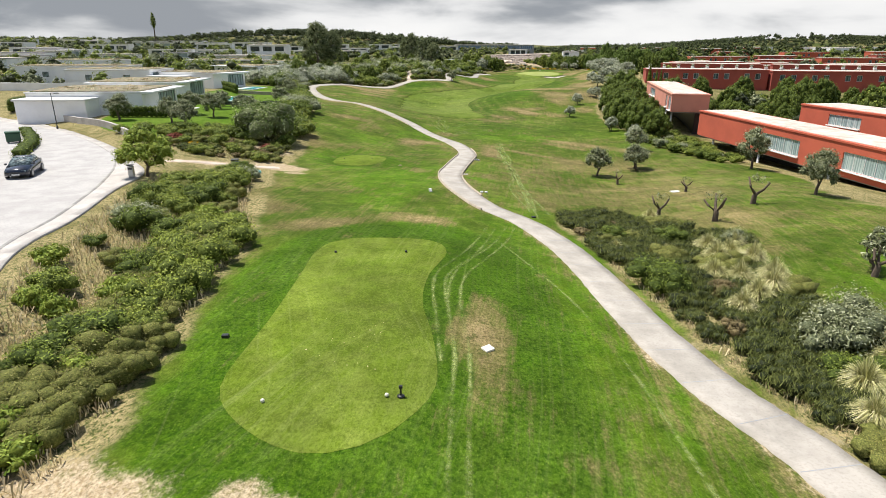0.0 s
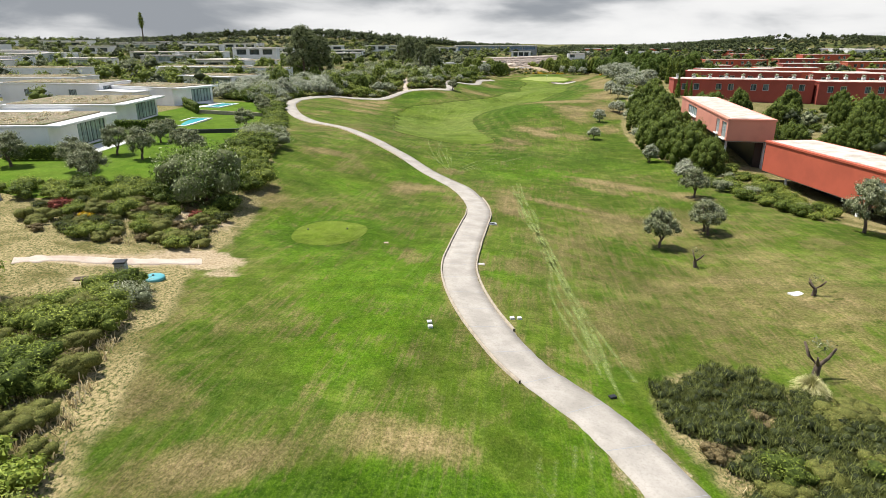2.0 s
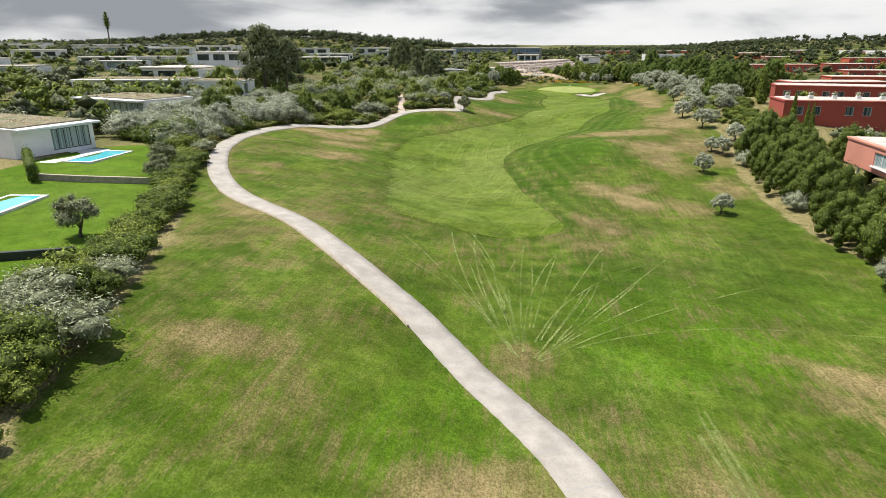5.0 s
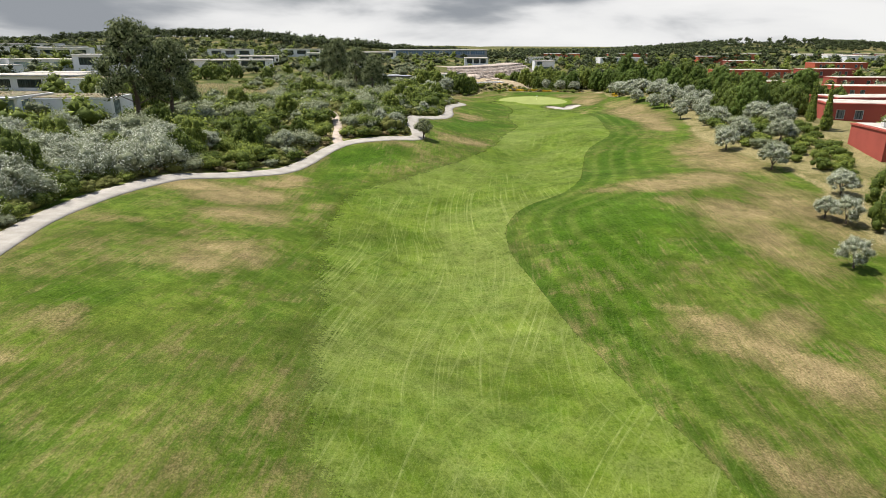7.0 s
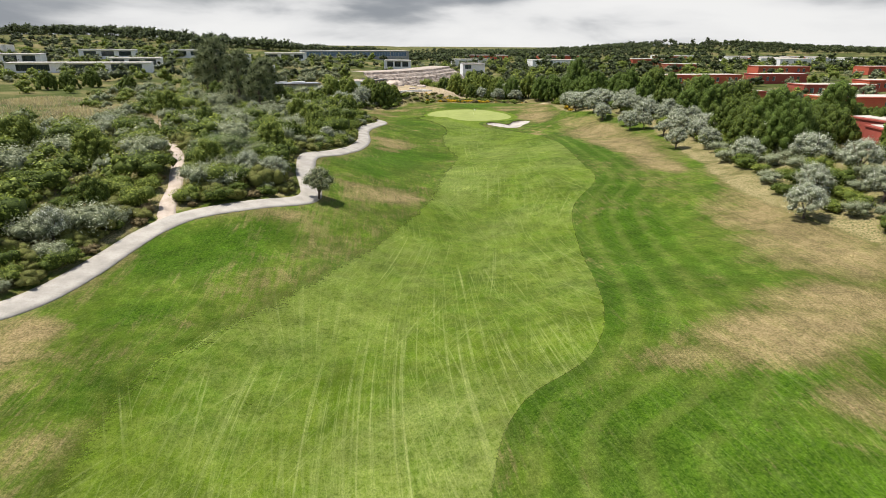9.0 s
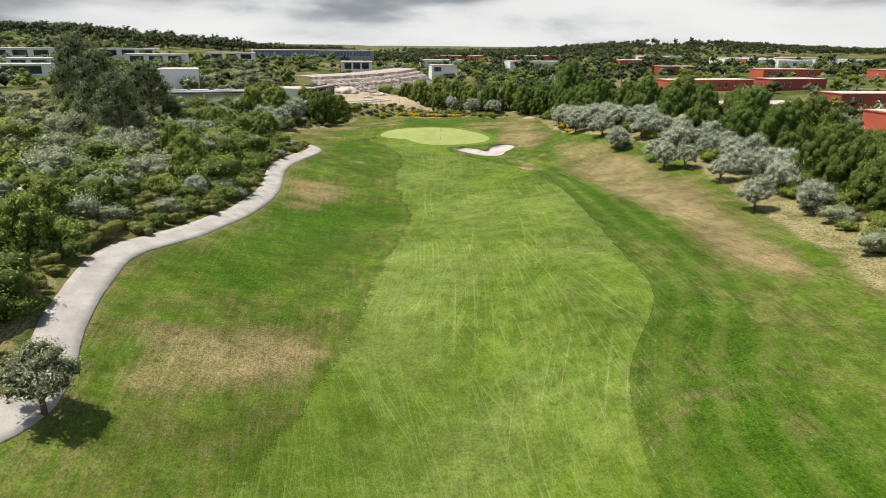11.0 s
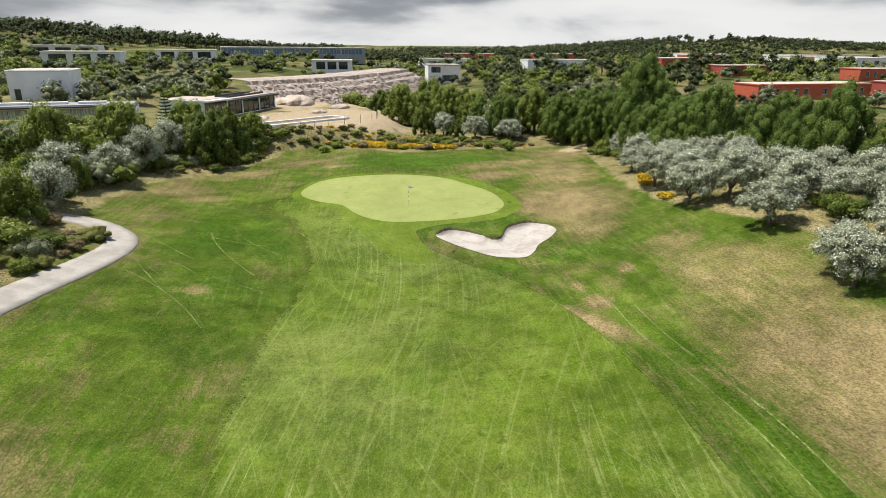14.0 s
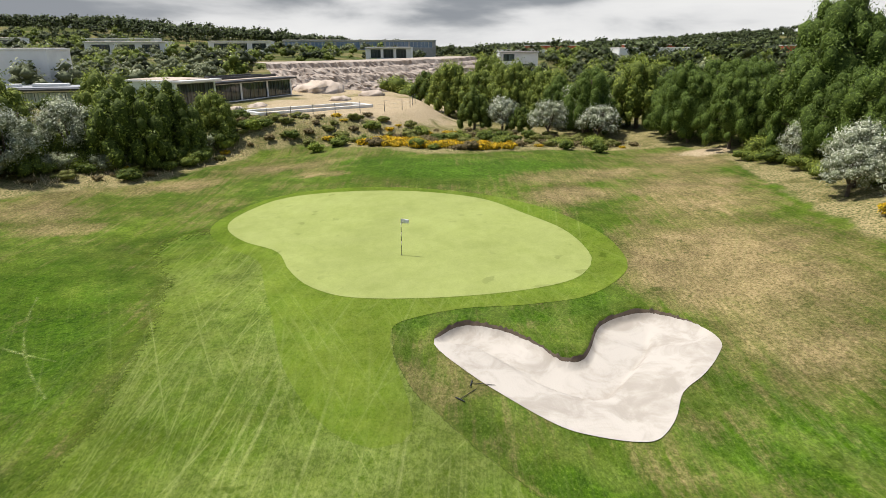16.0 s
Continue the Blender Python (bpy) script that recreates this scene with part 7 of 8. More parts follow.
# olive row and pines on the far side of the fairway
for x, y, s in ((44.6, 188, 1.05), (43.2, 175.5, 1.0), (57.2, 226, 0.95), (60.2, 244.5, 0.95), (61.6, 236.2, 0.9), (61.6, 248.4, 0.95), (62, 243, 0.9), (61.4, 257, 1.0), (64.0, 266, 1.1), (62.2, 258.6, 1.0), (66.2, 280, 1.05), (49, 192, 1.1), (52, 187, 1.1), 
               (60, 222, 0.95), (63, 229, 1.0), (65, 238, 1.0), (66, 250, 1.1), (66.5, 259, 1.1), (68, 270, 1.1), (69.5, 284, 1.0), (68.5, 290, 0.9), (71, 277, 1.0), (70, 262, 1.0), (69, 243, 1.0)):
    plant("silver", x, y, s * 0.8)
scatter([(62, 230), (66, 240), (67.5, 255), (69.5, 270), (71.5, 288), (75, 288), (74, 262), (72, 245), (68, 230)], 2.5, [("silver", 4), ("pale", 1)], (0.66, 0.86), 26)
scatter([(47, 166), (46, 178), (48, 195), (55, 212), (61, 226), (66, 236), (66, 255), (68, 275), (71, 292), (72, 306), (75, 306), (76, 285), (74, 255), (72, 232), (62, 205), (55, 180)], 2.0, [("dark", 4), ("green", 4), ("silverbush", 2)], (0.7, 1.2), 14)
scatter([(72, 232), (72, 250), (73, 270), (74, 290), (74, 303), (72, 318), (95, 325), (112, 300), (105, 262), (92, 240), (80, 228)], 3.9, [("pine", 4), ("darktree", 3)], (0.6, 0.92), 15, deep=lambda x, y: x > 83)
scatter([(50, 330), (62, 322), (74, 316), (95, 325), (112, 300), (135, 330), (130, 380), (100, 395), (80, 380), (62, 352)], 5.0, [("pine", 3), ("darktree", 2)], (0.5, 0.8), 16, deep=lambda x, y: y > 331 or x > 100)
for x, y, s in ((77.5, 303.7, 1.3), (74.6, 298, 0.78), (78, 294, 0.8), (73.5, 309, 0.72), (79, 286, 0.78), (72.5, 314, 0.7), (82, 297, 0.85), (76.5, 277, 0.72), (83, 288, 0.8)):
    plant("pine", x, y, s)
# wide domed trees over the olives
for x, y, s in ((79, 268, 1.35), (80.5, 254, 1.3), (77.5, 244, 1.2), (85, 261, 1.35), (78.5, 280, 1.15), (76, 234.5, 1.1), (86.5, 275, 1.3), (84, 246, 1.25)):
    plant("darktree", x, y, s)
for x, y, s in ((63.8, 274.3, 1.05), (65.6, 281.6, 1.1), (66.2, 277.6, 1.1), (65.8, 272.2, 1.1), (68.6, 284.4, 1.1), (70.2, 291.6, 1.0), (73.2, 299.8, 0.85), (67.8, 268, 1.1)):
    plant("silver", x, y, s * 0.86)
for x, y, s in ((54.5, 344, 1.25), (58, 341, 1.3), (61.8, 338.5, 1.3), (65.5, 334, 1.25), (69.5, 329.5, 1.3), (72.5, 325, 1.35), (56, 350, 1.3), (60.5, 347, 1.4), (66, 342, 1.35), (71, 336, 1.4), (52.6, 352, 1.15)):
    plant("broad", x, y, s * 0.95)
plant("green", 48.6, 361, 2.3)
plant("green", 51, 358, 2.1)
# the clump at the near corner of the green's surround
for x, y, s, which in ((24.3, 311.5, 1.2, 1), (26.2, 315.6, 1.15, 1), (22.0, 314.8, 1.1, 0), (29.4, 319.2, 0.8, 0), (15.6, 309, 1.2, 0), (11, 301, 1.1, 0)):
    plant("broad", x, y, s, which=which)
for x, y, s in ((18.2, 306.6, 1.1), (20.2, 312, 1.15), (14.0, 289.6, 1.05), (13.0, 297, 1.1), (16.0, 301.5, 1.0), (66.8, 325.6, 1.4), (9, 305, 1.0)):
    plant("silver", x, y, s)
plant("umbrella", 12.5, 303.5, 1.15)
plant("umbrella", 12.0, 291.5, 0.9)
for x, y, s in ((16.9, 304.0, 1.3), (21, 309.5, 1.2), (30.4, 317.6, 1.3), (32.8, 319.8, 1.1), (28, 316, 1.3)):
    plant("lime", x, y, s)
for x, y, s in ((58, 327, 0.9), (62, 323, 1.0), (66, 320, 1.0)):
    plant("silver", x, y, s)
for x, y, s in ((57.6, 201.6, 1.0), (55, 208.3, 0.9), (56.5, 194.3, 1.0), (62.4, 213, 0.95)):
    plant("silver", x, y, s)
plant("tiered", 16.7, 334.8, 1.0)
for x, y in ((59.6, 188.4), (60.8, 189.6)):
    plant("cypress", x, y, 1.05)
# trees along the red houses
scatter([(59, 208), (64, 222), (70, 234), (80, 232), (86, 218), (80, 210.5), (68, 207)], 3.4, [("darktree", 4), ("pine", 0.4), ("silverbush", 1)], (0.75, 1.05), 25)
scatter([(33, 100), (33.5, 120), (35, 138), (38, 150), (46, 160), (50, 158), (44, 145), (40, 135), (38, 112), (37.5, 102)], 2.6, [("darktree", 3), ("pale", 1.2)], (0.75, 1.1), 17)
scatter([(31.5, 92), (33, 102), (39, 103), (41, 97), (40.5, 82), (37, 77), (33.5, 84)], 1.35, [("green", 5), ("dark", 2), ("silverbush", 1)], (0.55, 0.9), 18)
for x, y, s in ((30.4, 97.4, 0.62), (31, 98.5, 0.6), (33.5, 109.5, 0.7), (30.2, 110, 0.6)):
    plant("silver", x, y, s)
scatter([(47, 112), (50, 140), (56, 160), (90, 155), (95, 120), (80, 105), (60, 105)], 3.4, [("darktree", 2), ("dark", 2), ("silverbush", 2), ("green", 2)], (0.7, 1.1), 19)
for x, y in ((57, 168), (58.5, 169), (56, 170.5), (63, 196), (64.5, 198), (66, 200)):
    plant("cypress", x, y, dice.uniform(0.8, 1.1))
# behind the green: rough flowering verge and clipped bushes
scatter([(19, 303.5), (27, 309), (34, 318.5), (42, 318), (50, 312.5), (60, 314.5), (69, 314.5), (66, 322), (56, 326), (44, 326), (30, 325), (20, 315)], 1.3, [("green", 3), ("heath", 5), ("brown", 3.5), ("yellow", 1.5), ("dark", 1)], (0.4, 0.85), 21)
dry_grass([(19, 303.5), (27, 309), (34, 318.5), (42, 318), (50, 312.5), (60, 314.5), (69, 314.5), (66, 322), (56, 326), (44, 326), (30, 325), (20, 315)], 900, "dead grass and weeds behind the green", 53, (0.10, 0.35))
dry_grass([(-16.2, 59.5), (-16.8, 66), (-18.4, 68.5), (-24, 68), (-31, 64.5), (-27.5, 59), (-21, 58.5)], 260, "dead grass in the bed beside the dirt track", 54, (0.1, 0.3))
scatter([(42, 317.6), (46, 315.6), (53, 312.2), (56, 313.4), (50, 317), (44, 319.6)], 0.85, [("yellow", 6), ("brown", 0.6)], (0.95, 1.5), 22)
scatter([(13, 293), (16, 303), (24, 309.5), (31, 318), (27, 324), (14, 316), (8, 300)], 1.9, [("dark", 3), ("silverbush", 2), ("green", 3)], (0.8, 1.4), 23)
for x, y, s in ((24.5, 312, 1.0), (27.5, 315.5, 1.05), (21.5, 313, 0.9)):
    plant("broad", x, y, s * 0.8, which=1)
plant("lime", 38.6, 316.4, 0.95)
for x, y in ((36.2, 319.2), (33.8, 320.4), (60.7, 313.4), (63.5, 312.4), (31.8, 320)):
    plant("dark", x, y, 0.6)
for x, y in ((66.0, 283.4), (66.9, 285.2), (64.2, 277.6)):
    plant("yellow", x, y, 1.1)


# ---- distance: gardens between the villas, far scrub and wooded ridges ----
far_rng = np.random.RandomState(41)


def field(count, x0, x1, y0, y1, kinds, size, keep, tall=1.0):
    names, weights = [k for k, _ in kinds], np.array([w for _, w in kinds], float)
    for k in range(count):
        x, y = far_rng.uniform(x0, x1), far_rng.uniform(y0, y1)
        if keep(x, y):
            strew(str(far_rng.choice(names, p=weights / weights.sum())), x, y, far_rng.uniform(*size), tall)


def clear_of_houses(x, y):
    return all(not (abs(x - hx) < r + 1 and abs(y - hy) < r * 0.45 + 1) for hx, hy, r in HOUSES)


HOUSES = []
for ob in list(scene.collection.objects):
    if ob.type == "EMPTY" and ob.get("category") in ("house", "hall", "terraced house"):
        spots = [ob.matrix_basis @ Vector(c) for ch in ob.children if ch.name.startswith("roof_slab") for c in ch.bound_box]
        if spots:
            xs, ys = [v.x for v in spots], [v.y for v in spots]
            HOUSES.append(((min(xs) + max(xs)) / 2, (min(ys) + max(ys)) / 2, max(max(xs) - min(xs), (max(ys) - min(ys))) / 2))
GARDEN = [("far_green", 4), ("far_tree", 3.5), ("far_dark_tree", 2.2), ("far_olive", 3), ("far_silver", 2.4), ("far_dark", 1)]
field(1900, -360, -42, 150, 620, GARDEN, (0.8, 1.4), lambda x, y: x < -44 - 0.02 * y and off_trail(x, y) and clear_of_houses(x, y))
field(150, -130, -62, 96, 165, GARDEN, (0.7, 1.1), lambda x, y: not (-112 < x < -64 and 100 < y < 131) and clear_of_houses(x, y))
field(420, -46, 10, 225, 345, [("far_silver", 3), ("far_green", 3), ("far_dark", 2), ("far_heath", 2)], (0.8, 1.3), lambda x, y: (x < 0.62 * (y - 318) + 2 or y < 300 and x < -28) and off_trail(x, y) and not (-16 < x < 14 and 334 < y < 350))
field(620, -70, 120, 360, 540, GARDEN, (0.7, 1.15), lambda x, y: not (22 < x < 82 and 345 < y < 432) and clear_of_houses(x, y))
field(170, -34, 22, 350, 402, [("far_silver", 2), ("far_green", 3), ("far_olive", 2), ("far_dark", 2)], (0.7, 1.15), lambda x, y: not (6 < x < 30 and y < 366) and clear_of_houses(x, y))
field(1100, 95, 420, 175, 470, GARDEN, (0.7, 1.2), clear_of_houses)
field(420, 46, 200, 10, 190, GARDEN, (0.7, 1.1), lambda x, y: x > 50 + 0.05 * y and clear_of_houses(x, y))
field(160, -150, -56, -10, 96, GARDEN, (0.7, 1.1), lambda x, y: y < 40 or x < -100)
field(150, -84, -45, 184, 216, [("far_green", 3), ("far_dark", 2), ("far_silver", 2), ("far_tree", 1)], (0.9, 1.4), clear_of_houses)
field(420, 84, 330, 380, 560, [("far_pine", 2), ("far_dark_tree", 2), ("far_tree", 2)], (0.8, 1.2), clear_of_houses)
field(1000, -420, 70, 570, 760, [("far_pine", 2), ("far_dark_tree", 2)], (0.6, 0.9), lambda x, y: x < -30 or y > 640)
field(1500, 60, 720, 570, 800, [("far_pine", 1), ("far_dark_tree", 2)], (0.6, 0.95), lambda x, y: not (325 < x < 378 and 650 < y < 695))


def ridge(points, gap, depth, size, tall):
    """A belt of trees along the crest of a hill."""
    crest = line(points, 8)
    length = np.linalg.norm(np.diff(crest, axis=0), axis=1).sum()
    for k in range(int(length * depth / gap ** 2)):
        i = far_rng.randint(len(crest) - 1)
        x, y = crest[i] + (crest[i + 1] - crest[i]) * far_rng.uniform() + far_rng.normal(size=2) * depth * 0.4
        strew("far_pine", x, y, far_rng.uniform(*size), far_rng.uniform(*tall))


ridge([(-560, 560), (-470, 620), (-330, 690), (-230, 695)], 6.5, 30, (0.7, 1.0), (0.8, 1.2))
ridge([(-260, 692), (-172, 690), (-119, 681), (-62, 647), (-10, 628)], 3.8, 26, (0.9, 1.2), (0.9, 1.25))
ridge([(-10, 628), (14, 612), (34, 597)], 3.4, 12, (0.8, 1.15), (0.85, 1.2))
ridge([(82, 590), (90, 588), (98, 589)], 3.4, 8, (0.7, 0.9), (0.6, 0.75))
ridge([(100, 630), (190, 645), (262, 655), (310, 655)], 3.8, 20, (0.65, 0.85), (0.8, 1.05))
ridge([(318, 655), (350, 655), (385, 658), (420, 655)], 7.0, 8, (0.8, 1.1), (0.9, 1.2))
ridge([(420, 655), (446, 652), (533, 650), (632, 640), (706, 536)], 4.6, 26, (0.6, 0.85), (0.8, 1.05))
field(1000, 150, 640, 575, 690, [("far_pine", 2), ("far_dark_tree", 1)], (0.6, 0.9), lambda x, y: not (330 < x < 385 and 640 < y < 690))
field(1100, -300, 700, 700, 1000, [("far_pine", 1)], (0.6, 0.85), lambda x, y: True)
finish_strewn({"far_green": ("garden_shrubs", "mid-green shrubs strewn over the slopes"), "far_dark": ("evergreen_scrub", "dark evergreen scrub"), "far_silver": ("silver_scrub", "silver-leaved scrub"), "far_heath": ("heath_scrub", "low brown-green heath scrub"),
               "far_tree": ("garden_trees", "round green trees between distant houses"), "far_dark_tree": ("evergreen_trees", "dark round evergreen trees"), "far_olive": ("distant_olives", "distant grey-green olive trees"), "far_pine": ("pine_woods", "dark pine woods along the ridges")})


# ---- small things ----
def lathe(name, profile, mat, sides=14):
    """A turned shape from (radius, height) pairs."""
    verts, faces = [], []
    for r, z in profile:
        verts += [(r * math.cos(2 * math.pi * k / sides), r * math.sin(2 * math.pi * k / sides), z) for k in range(sides)]
    for i in range(len(profile) - 1):
        for k in range(sides):
            o, q = i * sides, (k + 1) % sides
            faces.append((o + k, o + q, o + sides + q, o + sides + k))
    faces += [tuple(range(sides - 1, -1, -1)), tuple((len(profile) - 1) * sides + k for k in range(sides))]
    return mesh_from(name, verts, faces, mat)


IVORY = plain("ivory_paint", (0.75, 0.72, 0.60), 0.5, 20, 0.1)
BLACK = plain("black_plastic", (0.02, 0.02, 0.022), 0.4, 20, 0.2)
YELLOW = plain("yellow_paint", (0.70, 0.50, 0.06), 0.5, 20, 0.15)
CLOTH = plain("flag_cloth", (0.80, 0.80, 0.78), 0.9, 30, 0.1)
TEAL = plain("teal_lid", (0.10, 0.38, 0.42), 0.6, 10, 0.25)
BINGREEN = plain("bin_green", (0.025, 0.085, 0.045), 0.45, 14, 0.25)

# flagstick in the hole
z = ground_at(44.2, 289.3) + 0.028
flag = group("flagstick", (44.2, 289.3, z), "slim dark golf flagstick with a small white flag", "flagstick")
part("stick", lathe("stick", [(0.016, 0.0), (0.016, 0.62), (0.014, 1.2), (0.012, 1.86)], BLACK, 8), flag, "dark banded stick")
for k in range(3):
    part("band", lathe("band", [(0.019, 0.50 + 0.46 * k), (0.019, 0.72 + 0.46 * k)], IVORY, 8), flag, "white band")
verts, faces = [], []
for i in range(7):
    for k in range(4):
        u, w = i / 6, k / 3
        verts.append((0.014 + 0.36 * u, 0.05 * math.sin(4.5 * u + 0.6 * w) * u, 1.85 - 0.24 * w - 0.05 * u * (1 - w)))
for i in range(6):
    for k in range(3):
        o = i * 4 + k
        faces.append((o, o + 1, o + 5, o + 4))
cloth = part("flag", mesh_from("flag", verts, faces, CLOTH), flag, "small white flag")
cloth.modifiers.new("thickness", "SOLIDIFY").thickness = 0.004
part("cup", lathe("cup", [(0.054, 0.002), (0.054, 0.006)], BLACK, 16), flag, "dark hole rim")


def tee_marker(x, y, mat, label):
    m = group("tee_marker", (x, y, ground_at(x, y) + 0.012), label, "tee marker", 0, "tee markers")
    part("ball", lathe("ball", [(0.02, 0.0), (0.055, 0.02), (0.07, 0.06), (0.06, 0.10), (0.03, 0.125), (0.006, 0.13)], mat), m)
    part("spike", lathe("spike", [(0.015, -0.12), (0.02, 0.01)], STEEL, 8), m)


for x, y in ((-5.8, 31.0), (-2.0, 31.1)):
    tee_marker(x, y, BLACK, "dark round tee marker on mown turf")
for x, y in ((-5.7, 16.6), (-1.8, 16.9)):
    tee_marker(x, y, IVORY, "pale round tee marker on mown turf")
for x, y in ((-11.0, 67.2), (-7.9, 67.2)):
    tee_marker(x, y, BLACK, "dark round tee marker on the small tee")
b = group("tee_post", (-1.35, 16.9, ground_at(-1.35, 16.9) + 0.012), "short black post beside the tee marker", "post")
part("foot", lathe("foot", [(0.12, 0.0), (0.12, 0.05), (0.04, 0.07)], BLACK), b)
part("post", boxes("post", [(-0.03, -0.03, 0.07, 0.03, 0.03, 0.30)], BLACK, 0.01), b)
part("head", boxes("head", [(-0.06, -0.05, 0.30, 0.06, 0.05, 0.42)], BLACK, 0.02), b)


def plate(name, x, y, turn, w, d, h, mat, label, category, tilt=0.0):
    ob = new(name, boxes(name, [(-w / 2, -d / 2, -0.06, w / 2, d / 2, h)], mat, 0.015))
    ob.matrix_basis = pose(x, y, ground_at(x, y), tilt, 0, turn)
    tagged(ob, label, category)


plate("stone_marker", 1.7, 20.6, 38, 0.42, 0.34, 0.09, IVORY, "pale square stone marker in worn turf", "stone marker", 8)
for x, y in ((-1.0, 48.3), (-1.05, 48.9), (3.3, 50.6), (3.7, 50.7)):
    plate("stone_marker", x, y, 10, 0.24, 0.2, 0.12, SLAB, "small pale stone marker beside the path", "stone marker")
plate("stone_marker", 22.6, 57.6, 15, 0.9, 0.6, 0.05, SLAB, "pale flat stone in the grass by a pruned tree", "stone marker")
plate("tee_plaque", -4.6, 64.5, 5, 0.34, 0.22, 0.05, plain("brick_red", (0.42, 0.30, 0.22)), "small dull tan plaque near the small tee", "plaque")
plate("valve_cover", 2.2, 60.0, 0, 0.55, 0.36, 0.05, PAVING, "pale square valve cover beside the path", "valve cover")
plate("sprinkler_box", 6.7, 43.3, 20, 0.3, 0.22, 0.10, BLACK, "small dark sprinkler box in the grass", "sprinkler box")
plate("sprinkler_box", -8.4, 21.1, 0, 0.26, 0.2, 0.12, BLACK, "small dark sprinkler box in lush grass", "sprinkler box")
v = group("drain_box", (4.0, 72.3, ground_at(4.0, 72.3)), "dark drain grate in a grey stone frame beside the path", "drain", 8)
rim = part("frame", wall_mesh("frame", 0.34, 0.30, 0.12, [(-0.22, -0.18, 0.22, 0.18)], GREY, -0.30, -0.34), v)
rim.matrix_basis = Matrix(((1, 0, 0, 0), (0, 0, 1, 0), (0, -1, 0, 0.09), (0, 0, 0, 1)))
for k in range(5):
    part("bar", boxes("bar", [(-0.215, -0.15 + 0.07 * k, 0.04, 0.215, -0.12 + 0.07 * k, 0.075)], DARK, 0), v)

# divots strewn over the tee
rng = np.random.RandomState(17)
verts, faces = [], []
for k in range(26):
    x, y = rng.uniform(-5.2, -2.0), rng.uniform(18.6, 22.8)
    z, s, a = ground_at(x, y) + 0.016, rng.uniform(0.012, 0.032), rng.uniform(0, 6.28)
    o = len(verts)
    verts += [(x + s * math.cos(a + q * 1.256), y + s * math.sin(a + q * 1.256), z) for q in range(5)] + [(x, y, z + 0.008)]
    faces += [(o + q, o + (q + 1) % 5, o + 5) for q in range(5)]
tagged(new("sand_divots", mesh_from("sand_divots", verts, faces, LEAF_STALK)), "pale sand-filled divots on the tee", "divots", kind="stuff")

# rakes by the bunker
for x, y, turn in ((45.7, 278.4, -20), (45.2, 277.6, 40)):
    r = group("bunker_rake", (x, y, ground_at(x, y) + 0.03), "dark bunker rake lying on the grass", "rake", turn, "bunker rakes")
    part("handle", mesh_from("handle", *tube([(0, 0, 0.02), (0.8, 0, 0.03)], [0.011, 0.011], 6), BLACK), r)
    part("head", boxes("head", [(-0.02, -0.2, 0.0, 0.01, 0.2, 0.03)], BLACK, 0.005), r)

# by the dirt track: a service pillar and a tank lid
s = group("service_pillar", (-18.3, 53.0, ground_at(-18.3, 53.0)), "square grey concrete service pillar with a dark cap", "pillar", 12)
part("body", boxes("body", [(-0.28, -0.28, -0.2, 0.28, 0.28, 1.02)], GREY, 0.02), s)
part("cap", boxes("cap", [(-0.32, -0.32, 1.022, 0.32, 0.32, 1.12)], DARK, 0.02), s)
part("hatch", boxes("hatch", [(-0.18, -0.295, 0.3, 0.18, -0.281, 0.85)], STEEL, 0.004), s)
t = group("tank_lid", (-16.9, 53.6, ground_at(-16.9, 53.6)), "round teal tank lid low in the grass", "tank lid")
part("lid", lathe("lid", [(0.62, -0.05), (0.62, 0.10), (0.55, 0.16), (0.2, 0.2), (0.01, 0.21)], TEAL, 20), t)
part("knob", lathe("knob", [(0.07, 0.2), (0.07, 0.25), (0.03, 0.27)], DARK, 10), t)
plate("paving_slab", -20.0, 52.4, 15, 1.2, 0.5, 0.12, SOIL, "dark slab lying beside the service pillar", "slab")

# street furniture
lamp = group("street_lamp", (-46.9, 74.6, ground_at(-46.9, 74.6) + 0.10), "slim dark street lamp beside the pavement", "street lamp", 30)
part("base", lathe("base", [(0.11, 0.0), (0.11, 0.25), (0.06, 0.3)], DARK), lamp)
part("pole", lathe("pole", [(0.06, 0.3), (0.045, 4.2)], DARK, 10), lamp)
part("arm", boxes("arm", [(-0.05, -0.05, 4.2, 0.75, 0.05, 4.26)], DARK, 0.01), lamp)
part("lamp_head", boxes("lamp_head", [(0.3, -0.12, 4.13, 0.85, 0.12, 4.199)], DARK, 0.02), lamp)
for x, y in ((-24.4, 46.9),):
    b = group("litter_bin", (x, y, ground_at(x, y) + 0.10), "slim grey litter bin on the pavement", "litter bin", 10)
    part("body", boxes("body", [(-0.2, -0.2, 0.0, 0.2, 0.2, 0.85)], STEEL, 0.03), b)
    part("hood", boxes("hood", [(-0.22, -0.22, 0.92, 0.22, 0.22, 0.98)], DARK, 0.02), b)
    part("opening", boxes("opening", [(-0.15, -0.206, 0.62, 0.15, -0.201, 0.78)], BLACK, 0), b)
bin_ = group("wheelie_bin", (-44.8, 63.6, ground_at(-44.8, 63.6) + 0.10), "large dark green wheeled refuse container on the pavement", "refuse container", 35)
part("body", boxes("body", [(-0.65, -0.45, 0.18, 0.65, 0.45, 1.05)], BINGREEN, 0.06), bin_)
part("lid", boxes("lid", [(-0.68, -0.48, 1.052, 0.68, 0.48, 1.22)], BINGREEN, 0.05), bin_)
for x in (-0.5, 0.5):
    for y in (-0.35, 0.35):
        wheel = part("wheel", lathe("wheel", [(0.09, -0.03), (0.1, 0.0), (0.09, 0.03)], BLACK, 12), bin_)
        wheel.matrix_basis = pose(x, y, 0.10, 90, 0, 0)


